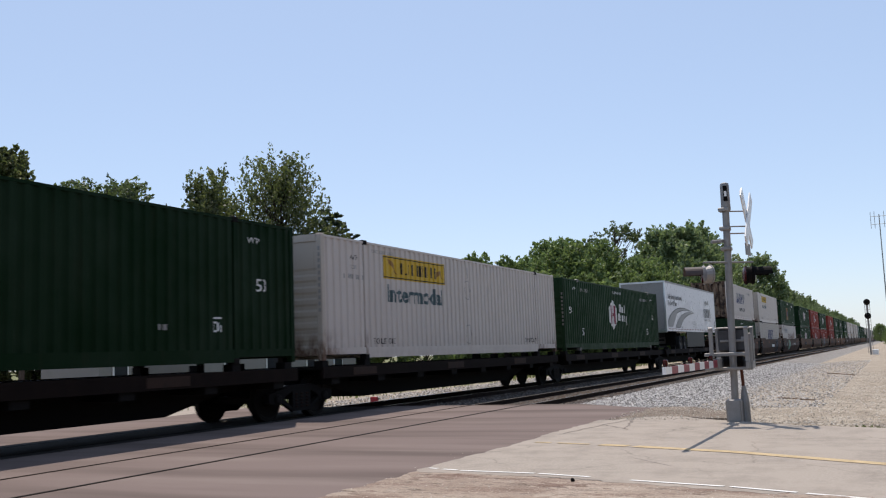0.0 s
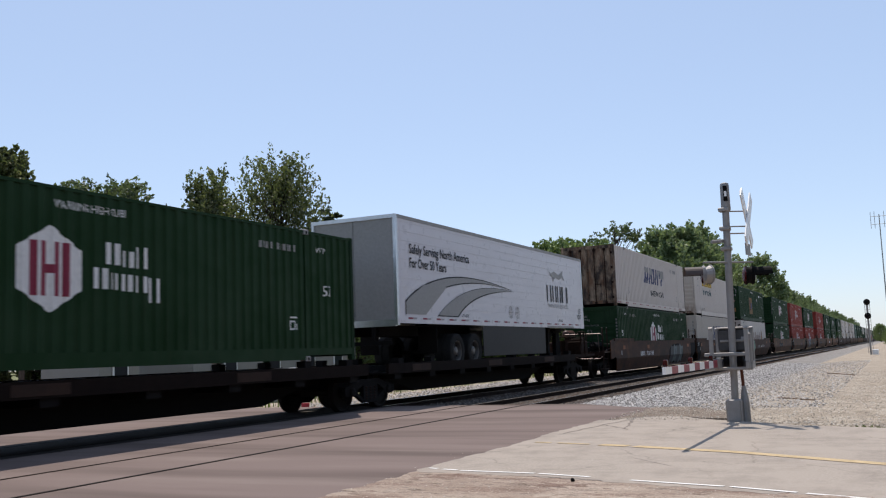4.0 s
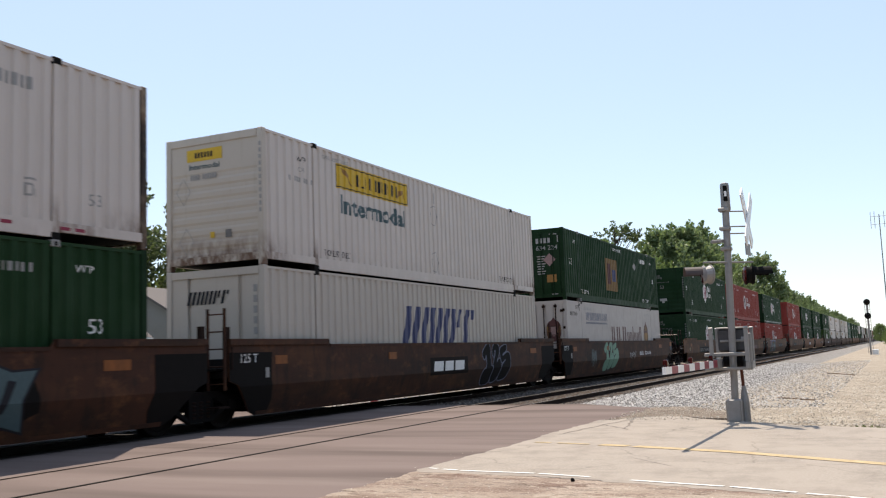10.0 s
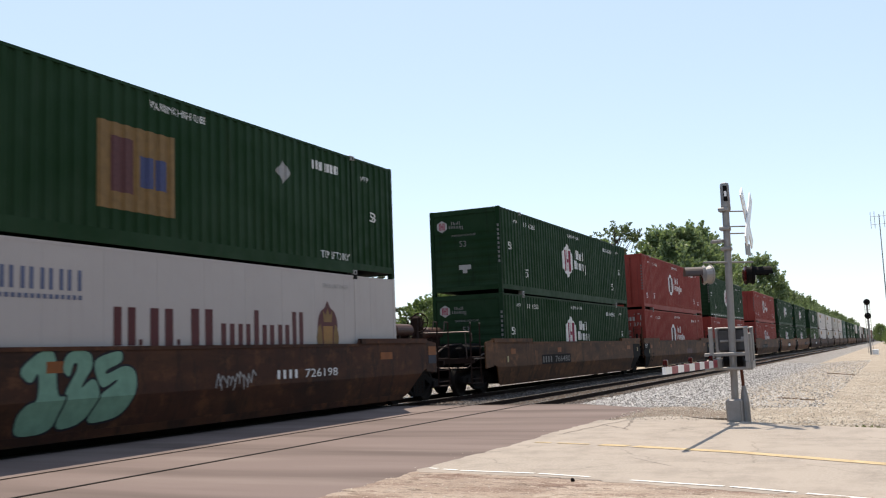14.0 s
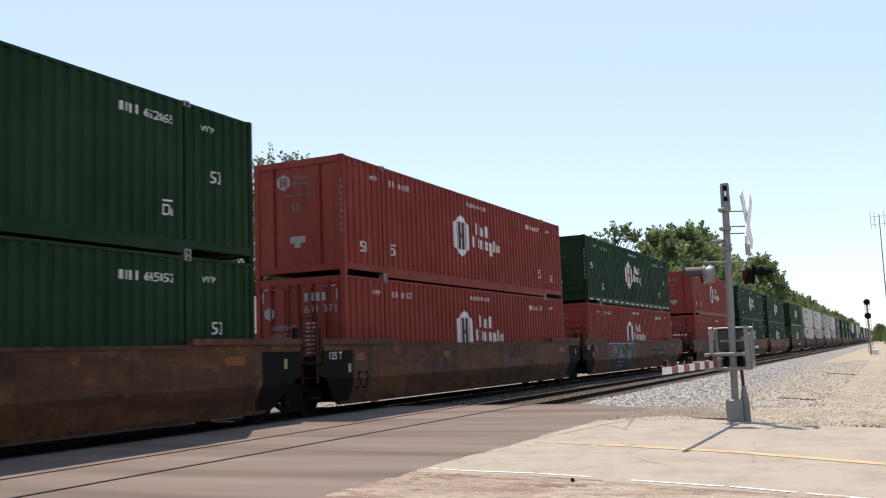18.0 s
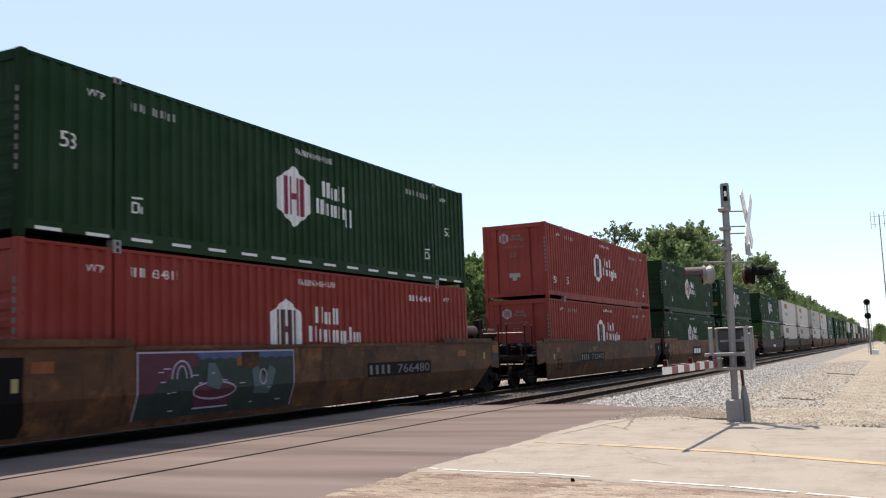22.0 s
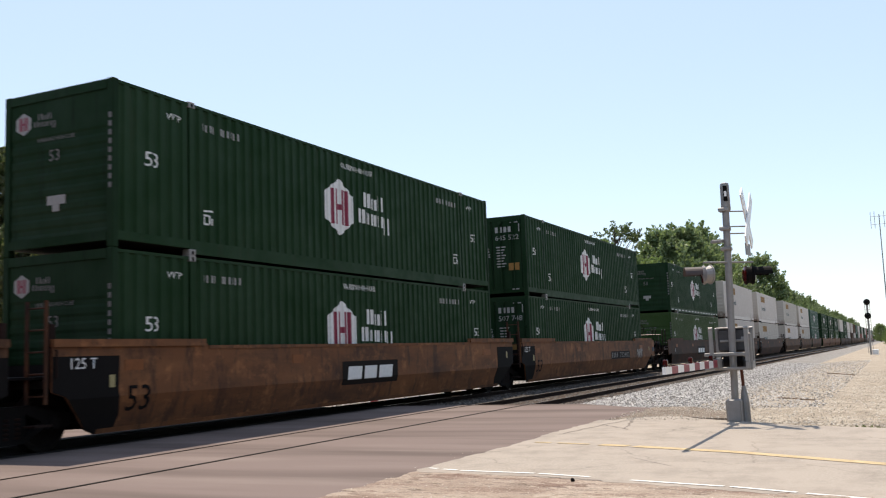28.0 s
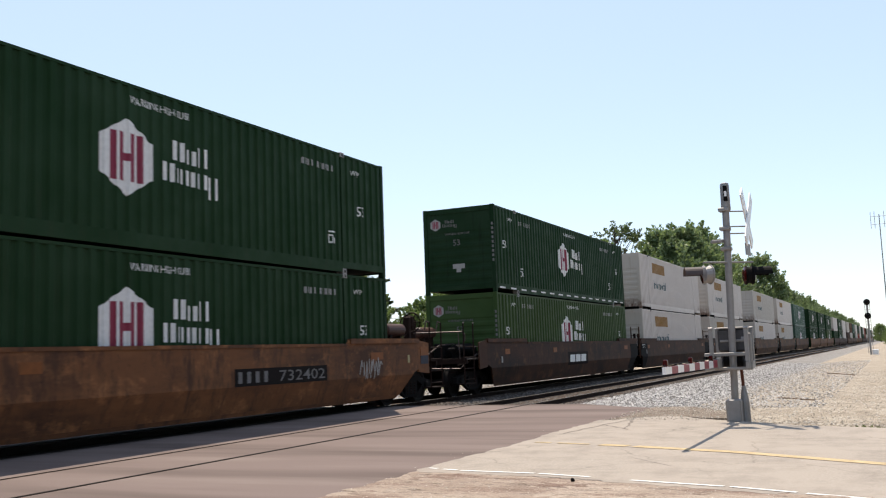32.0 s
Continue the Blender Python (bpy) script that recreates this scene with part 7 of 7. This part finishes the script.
    part("gear_hub", lathe(bmesh.new(), [(-0.2, 0.05), (-0.19, 0.09), (0.12, 0.09), (0.13, 0.05)], 12), BLACK, g).matrix_basis = pose(0.1, 0.02, 0.98)
    for x, z in ((-0.02, 1.34), (0.05, 1.22)):
        part("motor_cover", lathe(bmesh.new(), [(-0.3, 0.03), (-0.29, 0.08), (-0.2, 0.085)], 14), GALV, g, "dull round motor cover").matrix_basis = pose(0.2 + x * 2, 0.04, z)
    part("latch_bar", bevelled(boxes((0.06, 0.09, -0.2, 0.18, 1.30, 1.34)), 0.008), GALV, g)
    part("case_lid", bevelled(boxes((0.07, 0.48, -0.25, 0.24, 1.52, 1.55)), 0.012), GALV, g, "case lid")
    for y in (-0.29, 0.27):
        part("support_arm", bevelled(boxes((-0.3, 0.42, y - 0.03, y + 0.03, 0.86, 0.98), (0.34, 0.42, y - 0.03, y + 0.03, 0.98, 1.5)), 0.01), GALV, g)
        part("arm_knob", lathe(bmesh.new(), [(y - 0.035, 0.02), (y - 0.03, 0.032), (y + 0.03, 0.032), (y + 0.035, 0.02)], 10), GALV, g).matrix_basis = pose(0.38, 0, 1.52)
        part("support_arm", boxes((-0.3, -0.24, y - 0.03, y + 0.03, 0.98, 1.5)), GALV, g)
        part("arm_knob", lathe(bmesh.new(), [(y - 0.035, 0.02), (y - 0.03, 0.032), (y + 0.03, 0.032), (y + 0.035, 0.02)], 10), GALV, g).matrix_basis = pose(-0.27, 0, 1.52)
    part("counterweight", bevelled(boxes((0.28, 0.5, -0.24, 0.24, 0.86, 1.0)), 0.02), CASE, g)
    # The lowered arm, in bands.
    n = 10
    L0, L1 = ARM
    for i in range(n):
        a, b = L0 + (L1 - L0) * i / n, L0 + (L1 - L0) * (i + 1) / n
        h = 0.058 - 0.014 * i / n
        part("arm_band", boxes((-b, -a, ARM_Y - 0.02, ARM_Y + 0.02, ARM_Z - h, ARM_Z + h)), ARM_RED if i % 2 == 0 else SIGN_WHITE, g, "red band" if i % 2 == 0 else "white band")
    for k in (0.12, 0.55, 0.97):
        x = -(L0 + (L1 - L0) * k)
        part("arm_light", bevelled(boxes((x - 0.03, x + 0.03, ARM_Y - 0.03, ARM_Y + 0.03, ARM_Z + 0.05, ARM_Z + 0.14)), 0.012), LENS_RED, g, "dark red gate arm light")
    part("arm_root", bevelled(boxes((-L0, -0.1, ARM_Y - 0.04, ARM_Y + 0.04, ARM_Z - 0.09, ARM_Z + 0.09)), 0.01), GALV, g)
    part("arm_cable", rod(bmesh.new(), (-L0, ARM_Y, ARM_Z + 0.085), (-L1, ARM_Y, ARM_Z + 0.07), 0.008, 5), BLACK, g)
    part("blue_plate", boxes((0.02, 0.07, -0.074, -0.07, 1.72, 1.98)), MARK_BLUE, g, "small blue identification plate")
    return g


CROSS_TURN, ARM, ARM_Y, ARM_Z = -2, (0.45, 4.3), 0.18, 0.96
gate()


def block_signal(x, y):
    s_ = thing("block_signal", "black two-headed railway signal on a grey mast", "railway signal", "", pose(x, y, -0.25))
    part("mast", rod(bmesh.new(), (0, 0, 0), (0, 0, 4.6), 0.08, 10), GALV, s_)
    for z in (4.7, 3.5):
        h = part("signal_head", lathe(bmesh.new(), [(-0.15, 0.1), (-0.1, 0.27), (-0.06, 0.27)], 20, "x"), BLACK, s_, "black round signal head")
        h.matrix_basis = pose(0, 0, z)
        part("hood", lathe(bmesh.new(), [(-0.5, 0.14), (-0.15, 0.16)], 12, "x"), BLACK, h)
        part("lens", lathe(bmesh.new(), [(-0.17, 0.1), (-0.16, 0.1)], 12, "x"), LENS_RED, h)
    part("ladder", moved(ladder_mesh(0.3, 4.6), (0.35, 0, 0)), GALV, s_)
    part("case", bevelled(boxes((0.3, 1.0, -0.6, -0.1, 0, 0.6)), 0.04), SIGN_WHITE, s_, "white equipment case at the foot")
    part("foot", boxes((-0.3, 0.3, -0.3, 0.3, -0.1, 0.15)), GALV, s_)


block_signal(89.5, -10.9)


def antenna(x, y, h, arms, label):
    a = thing("antenna_mast", label, "antenna mast", "", pose(x, y, -0.3))
    part("mast", rod(bmesh.new(), (0, 0, 0), (0, 0, h), 0.35, 6, 0.22), GALV, a)
    if arms:
        for z in (h - 1, h - 5):
            part("antenna_arm", rod(bmesh.new(), (0, -4.0, z), (0, 4.0, z), 0.12, 5), GALV, a)
        for y2 in (-4, -2.2, 2.2, 4):
            part("antenna_rod", rod(bmesh.new(), (0, y2, h - 7), (0, y2, h + 1.5), 0.13, 5), GALV, a)


antenna(520, -10.7, 64, True, "tall thin antenna mast with short arms far off")
antenna(560, -12.0, 33, False, "thin grey pole far off")


# ---- houses ----
def house(name, x, y, turn, w, d, wall_h, ridge_h, label, windows):
    """A gabled house: w along the ridge, d across it."""
    h = thing(name, label, "house", "houses behind the tracks", pose(x, y, -0.3, 0, 0, turn))
    bm = bmesh.new()
    slab(bm, ((-d / 2, 0), (d / 2, 0), (d / 2, wall_h), (0, ridge_h - 0.12), (-d / 2, wall_h)), -w / 2, w / 2, "x")
    part("wall", bm, SIDING, h, "grey clapboard wall")
    for i in range(int(wall_h / 0.3)):
        part("siding_course", boxes((-w / 2 - 0.012, w / 2 + 0.012, -d / 2 - 0.012, d / 2 + 0.012, 0.2 + i * 0.3, 0.212 + i * 0.3)), SIDING, h)
    ov = 0.45
    for s_ in (-1, 1):
        k = (ridge_h - wall_h) / (d / 2)
        bm = bmesh.new()
        slab(bm, ((0, ridge_h), (s_ * (d / 2 + ov), wall_h - ov * k), (s_ * (d / 2 + ov), wall_h - ov * k - 0.12), (0, ridge_h - 0.12)), -w / 2 - 0.3, w / 2 + 0.3, "x")
        part("roof", bm, SHINGLE, h, "pale grey shingle roof slope")
        part("fascia", boxes((-w / 2 - 0.3, w / 2 + 0.3, s_ * (d / 2 + ov) - 0.03, s_ * (d / 2 + ov) + 0.03, wall_h - ov * k - 0.26, wall_h - ov * k - 0.02)), SIGN_WHITE, h)
    part("ridge_vent", boxes((-0.3, 0.3, -0.12, 0.12, ridge_h - 0.02, ridge_h + 0.1)), BLACK, h)
    if name == "house":
        part("vent_pipe", rod(bmesh.new(), (w * 0.25, 0.6, ridge_h - 0.5), (w * 0.25, 0.6, ridge_h + 0.45), 0.07, 8), SIGN_WHITE, h)
    for wx, wz, ww, wh in windows:
        wi = part("window", boxes((wx - ww / 2, wx + ww / 2, -d / 2 - 0.06, -d / 2 - 0.01, wz, wz + wh)), SIGN_WHITE, h, "white-framed window")
        part("pane", boxes((wx - ww / 2 + 0.08, wx + ww / 2 - 0.08, -d / 2 - 0.07, -d / 2 - 0.055, wz + 0.08, wz + wh - 0.08)), GLASS, wi)
    return h


house("house", 42.4, 20.3, 5, 17.0, 6.6, 3.5, 5.37, "grey gabled house with light shingle roof under trees", ((-5.5, 1.0, 1.1, 1.4), (-1.5, 1.0, 1.4, 1.4), (2.6, 0.2, 1.0, 2.1), (6.0, 1.0, 1.1, 1.4)))
house("garden_shed", 28.7, 16.9, 3, 2.3, 3.0, 3.1, 4.25, "small shed with a light gable roof", ((0.0, 0.2, 0.9, 2.0),))
for x, y in ((29.5, 8.6), (33.3, 9.3)):
    b = thing("utility_box", "white metal utility box in the yard", "utility box", "utility boxes in the yard", pose(x, y, -0.27))
    part("case", bevelled(boxes((-0.9, 0.9, -0.4, 0.4, 0, 1.18)), 0.05), SIGN_WHITE, b)
    part("lid", bevelled(boxes((-0.95, 0.95, -0.45, 0.45, 1.18, 1.24)), 0.02), SIGN_WHITE, b)


# ---- trees ----
def crown_mesh(name, v, mat):
    me = bpy.data.meshes.new(name)
    me.from_pydata(v.tolist(), [], np.arange(len(v)).reshape(-1, 4).tolist())
    me.materials.append(mat)
    return me


def sprays(rng, at, way, length, per, size, wide_=0.42):
    """Leaf cards in tapering sprays: each starts before its point and runs along its way."""
    n = len(at) * per
    p, d, L = np.repeat(at, per, 0), np.repeat(way, per, 0), np.repeat(length, per)
    t = rng.uniform(-0.6, 1.0, n)
    o = rng.normal(size=(n, 3))
    o -= d * (o * d).sum(1)[:, None]
    o /= np.linalg.norm(o, axis=1)[:, None]
    wide = wide_ * np.sqrt(np.clip(1.02 - t, 0, 1.3)) * rng.random(n) ** 0.6
    c = p + d * (t * L)[:, None] + o * (wide * L)[:, None]
    u = d * 0.6 + rng.normal(size=(n, 3)) * 0.55
    u /= np.linalg.norm(u, axis=1)[:, None]
    w = np.cross(u, rng.normal(size=(n, 3)))
    w /= np.linalg.norm(w, axis=1)[:, None]
    s = rng.uniform(size[0], size[1], n)[:, None]
    return np.stack([c - u * s, c + w * s * 0.55, c + u * s, c - w * s * 0.55], 1).reshape(-1, 3)


def broadleaf(m, h, r, seed, mat, label, count=300, per=56, size=(0.08, 0.19), name="tree", shape="round", base=0.18, hole=0.12, airy=1.0):
    """A tree: tapered trunk, forking limbs and leaf sprays that leave gaps and an uneven outline."""
    rng = np.random.default_rng(seed)
    t = thing(name, label, "tree", "trees behind the tracks", m)
    bm = bmesh.new()
    rod(bm, (0, 0, -0.2), (0.1, 0, h * 0.3), 0.018 * h, 9, 0.013 * h)
    rod(bm, (0.1, 0, h * 0.3), (0, 0.1, h * 0.62), 0.013 * h, 8, 0.007 * h)
    rod(bm, (0, 0.1, h * 0.62), (0, 0, h * 0.93), 0.007 * h, 6, 0.002 * h)
    at, way, length = [], [], []
    lobes = [(rng.uniform(0, 6.283), rng.uniform(0.15, 0.9), rng.uniform(0.12, 0.34)) for k in range(9)]
    i = 0
    while len(at) < count and i < count * 4:
        i += 1
        f = rng.random() ** (0.9 if shape == "dome" else 1.05)
        a = rng.uniform(0, 6.283)
        if shape == "leader":
            env = (1 - f) ** 0.5 * min(1.0, 0.6 + 1.6 * f)
        elif shape == "dome":
            env = math.sqrt(max(0.02, 1 - ((f - 0.55) / 0.5) ** 2)) if f > 0.55 else 0.35 + 0.65 * f / 0.55
        else:
            env = math.sin(math.pi * (0.16 + 0.82 * f)) ** 0.65
        env *= 0.78 + sum(k * math.exp(-((math.cos(a - b) - 1) ** 2) * 5 - ((f - g) / 0.16) ** 2) for b, g, k in lobes)
        rho = r * env * rng.random() ** 0.42
        p = Vector((rho * math.cos(a), rho * math.sin(a), h * (base + (0.95 - base) * f)))
        if noise.noise(p * (1.9 / r) + Vector((seed * 3.1, 0, 0))) < -hole - 0.12 * (rho < 0.6 * r):
            continue
        lift = (0.45 + 0.9 * f) * airy ** 2 if shape != "dome" else 0.15 + 0.5 * f
        d = np.array([math.cos(a), math.sin(a), lift]) + rng.normal(0, 0.25, 3)
        at.append(np.array(p))
        way.append(d / np.linalg.norm(d))
        length.append(min(h, 2.6 * r) * rng.uniform(0.05, 0.115))
        if len(at) % 5 == 0:
            z0 = max(h * 0.2, p.z - 0.75 * rho - 0.05 * h)
            k = Vector((p.x * 0.45, p.y * 0.45, z0 + (p.z - z0) * 0.35))
            rod(bm, (0, 0, z0), k, 0.0055 * h, 5, 0.0035 * h)
            rod(bm, k, p, 0.0035 * h, 5, 0.001 * h)
    part("trunk", bm, BARK, t, "trunk with forking limbs")
    v = sprays(rng, np.array(at), np.array(way), np.array(length) * airy, per, size, 0.42 / airy ** 1.6)
    part("crown", crown_mesh("crown", v, mat), mat, t)
    return t


def spruce(m, h, r, seed, label):
    rng = np.random.default_rng(seed)
    t = thing("spruce", label, "tree", "trees behind the tracks", m)
    at, way, length = [], [], []
    z = h * 0.12
    limb = rod(bmesh.new(), (0, 0, -0.2), (0, 0, h), 0.018 * h, 8, 0.02)
    while z < h * 0.985:
        f = z / h
        n = max(4, int(7 * (1 - f)) + 4)
        for k in range(n):
            a = 6.283 * k / n + rng.uniform(-0.4, 0.4)
            L = r * (1 - f) ** 0.6 * rng.uniform(0.6, 1.12) + 0.1
            e = np.array([math.cos(a), math.sin(a), 0])
            zz = z + rng.uniform(-0.2, 0.2)
            rod(limb, (0, 0, zz), (L * e[0], L * e[1], zz + 0.05 * L), 0.03, 4, 0.01)
            for q in np.arange(0.25, 1.01, max(0.12, 0.5 / L)):
                sag = -0.28 * L * math.sin(q * 2.6) * 0.5 + 0.10 * L * q
                for side in (-1, 1):
                    at.append(e * L * q + np.array([0, 0, zz + sag]))
                    d = e * 0.9 + np.array([-e[1], e[0], 0]) * side * 0.7 * (1.05 - q) + np.array([0, 0, -0.55 + 0.75 * q])
                    way.append(d / np.linalg.norm(d))
                    length.append(0.24 + 0.10 * L * (1.2 - q))
        z += h * 0.03
    at.append(np.array([0, 0, h]))
    way.append(np.array([0, 0, 1.0]))
    length.append(0.5)
    part("trunk", limb, BARK, t, "trunk with drooping limbs")
    v = sprays(rng, np.array(at), np.array(way), np.array(length), 34, (0.06, 0.16))
    part("crown", crown_mesh("crown", v, NEEDLE), NEEDLE, t)
    return t


broadleaf(pose(32.0, 26.0, -0.3), 12.7, 2.9, 1, LEAF_A, "green maple with clustered leaves behind the houses", 460, 62, hole=0.25)
broadleaf(pose(38.6, 26.0, -0.3), 12.3, 3.4, 2, LEAF_B, "airy rounded locust tree behind the houses", 460, 52, (0.07, 0.15), shape="dome", base=0.28, hole=0.22)
broadleaf(pose(46.8, 26.0, -0.3), 13.5, 4.3, 3, LEAF_A, "maple with upright leafy shoots", 420, 42, (0.07, 0.16), shape="leader", hole=0.12, airy=1.35)
broadleaf(pose(55.2, 26.0, -0.3), 15.7, 6.2, 4, LEAF_A, "tall maple with a pointed uneven crown", 640, 42, (0.07, 0.16), shape="leader", hole=0.12, airy=1.35)
broadleaf(pose(50.2, 27.5, -0.3), 14.6, 3.8, 14, LEAF_A, "leafy maple beside the tall maple", 330, 42, (0.07, 0.16), shape="leader", hole=0.12, airy=1.3)
broadleaf(pose(29.0, 34.0, -0.3), 10.0, 5.0, 5, LEAF_B, "leafy tree further behind the houses", 300, 50, (0.12, 0.26))
broadleaf(pose(42.0, 35.0, -0.3), 11.0, 5.5, 6, LEAF_A, "leafy tree further behind the houses", 300, 50, (0.12, 0.26))
spruce(pose(61.6, 26.0, -0.3), 13.4, 6.6, 7, "blue-green spruce with drooping branches")
broadleaf(pose(55.2, 20.0, -0.3), 6.9, 3.1, 8, LEAF_C, "bright green rounded bush", 300, 56, (0.07, 0.16), "bush", base=0.05, hole=0.3)
broadleaf(pose(56.5, 15.5, -0.3), 5.4, 2.8, 9, LEAF_C, "bright green tall bush", 240, 56, (0.07, 0.15), "bush", base=0.05, hole=0.3)
broadleaf(pose(22.6, 13.8, -0.3), 6.6, 1.6, 10, LEAF_A, "leafy small tree by the shed", 240, 50, (0.06, 0.13), base=0.5, hole=0.3)
for i, (x, y, h) in enumerate(((22, 33, 9.5), (35, 38, 10.0), (48, 37, 11), (56, 34, 9.5), (66, 36, 9.0))):
    broadleaf(pose(x, y, -0.3), h, 5.6, 60 + i, LEAF_B, "dark leafy tree at the back of the yards", 260, 44, (0.16, 0.34), base=0.06, hole=0.3)
for i, (x, y) in enumerate(((24.5, 24), (33.0, 25.0), (41.5, 26.5), (47.0, 25.0))):
    broadleaf(pose(x, y, -0.3), 6.2, 3.0, 70 + i, LEAF_A, "dark green shrub behind the houses", 240, 50, (0.1, 0.2), "bush", base=0.04, hole=0.3)
# The wood along the far side of the line.
proto = [broadleaf(pose(66, 16, -0.3), 8.6, 3.6, 21, LEAF_C, "young green tree in the lineside wood", 300, 44, (0.09, 0.2), base=0.05, hole=0.25),
         broadleaf(pose(90.4, 16, -0.3), 12.6, 5.0, 22, LEAF_C, "broad green tree in the lineside wood", 320, 44, (0.13, 0.27), base=0.08, hole=0.2),
         broadleaf(pose(132, 16, -0.3), 18.0, 6.5, 23, LEAF_D, "tall green tree in the lineside wood", 420, 44, (0.17, 0.36), base=0.08, hole=0.2),
         broadleaf(pose(112, 17, -0.3), 17.3, 4.6, 24, LEAF_B, "tall thin-crowned tree in the lineside wood", 170, 36, (0.11, 0.24), shape="dome", base=0.25, hole=0.05)]
WOOD = ((0, 72.5, 15, 1.10, 40), (0, 79.5, 16, 1.16, 90), (0, 84, 13, 1.0, 150), (1, 100, 16, 1.05, 200), (1, 108, 13, 0.95, 20), (1, 119, 14, 1.0, 130), (2, 143, 15, 1.08, 70), (2, 155, 15, 1.16, 160), (2, 172, 16, 1.15, 250), (1, 150, 11, 0.9, 10), (1, 188, 12, 1.0, 100), (2, 200, 19, 0.9, 130), (1, 215, 14, 1.0, 200),
        (2, 236, 15, 1.25, 300), (1, 262, 13, 1.1, 50), (2, 277, 15, 0.98, 15), (2, 305, 15, 0.92, 95), (2, 335, 15, 0.95, 180), (2, 365, 15, 0.98, 270), (2, 410, 16, 0.95, 45), (2, 460, 16, 0.95, 145), (2, 510, 17, 0.95, 245), (2, 580, 17, 1.0, 330), (2, 660, 18, 1.0, 60), (2, 760, 20, 1.05, 120), (2, 880, 20, 1.1, 220), (1, 128, 10.5, 0.85, 310), (0, 95, 11.5, 1.1, 250), (0, 104, 11.0, 1.15, 130), (1, 96, 20, 1.05, 77), (0, 69, 18, 1.05, 10), (0, 76, 20, 1.2, 120), (1, 106, 22, 1.15, 200))
for k, x, y, s_, turn in WOOD:
    copy_thing(proto[k], pose(x, y, -0.3, 0, 0, turn) @ Matrix.Scale(s_, 4))
for k, x, y, s_, turn in ((2, 700, -30, 0.8, 10), (2, 620, -36, 0.7, 80), (1, 430, -30, 0.75, 150), (1, 330, -27, 0.6, 220), (0, 205, -12.6, 0.42, 30), (0, 160, -12.9, 0.38, 100), (0, 130, -13.1, 0.34, 190), (0, 260, -11.8, 0.55, 260), (1, 520, -6, 0.7, 100), (1, 420, -8, 0.6, 10)):
    copy_thing(proto[k], pose(x, y, -0.3, 0, 0, turn) @ Matrix.Scale(s_, 4))

# Added, unseen trees across the road behind the camera block skylight from the train.
for i in range(13):
    copy_thing(proto[2 if i % 3 else 1], pose(-34 + i * 8.2, -40 - (i * 7) % 5, -0.3, 0, 0, i * 77) @ Matrix.Scale(0.74 + 0.05 * (i % 3) + (0 if i % 3 else 0.22), 4))


# ---- what moves ----
def run(t):
    """How far the train has gone since the middle of the clip."""
    u = (t - 16) / 16
    return 118.1538 * u - 6.1785 * u ** 2 - 0.5049 * u ** 3 - 0.0904 * u ** 4


def motions():
    """The train slows gently as it rolls towards -x; its wheelsets turn."""
    for ob in TRAIN:
        m = ob.matrix_basis.copy()
        walk(ob, [(t, Matrix.Translation((-run(t), 0, 0)) @ m) for t in range(0, 33, 4)])
    for w, x in ROLLING:
        rows = []
        for i in range(0, 32 * 15 + 1):
            t = i / 15
            rows.append((t, Matrix.Translation((x, 0, WHEEL_R)) @ Matrix.Rotation(-(run(t) / WHEEL_R) % (2 * math.pi), 4, "Y")))
        walk(w, rows)


motions()
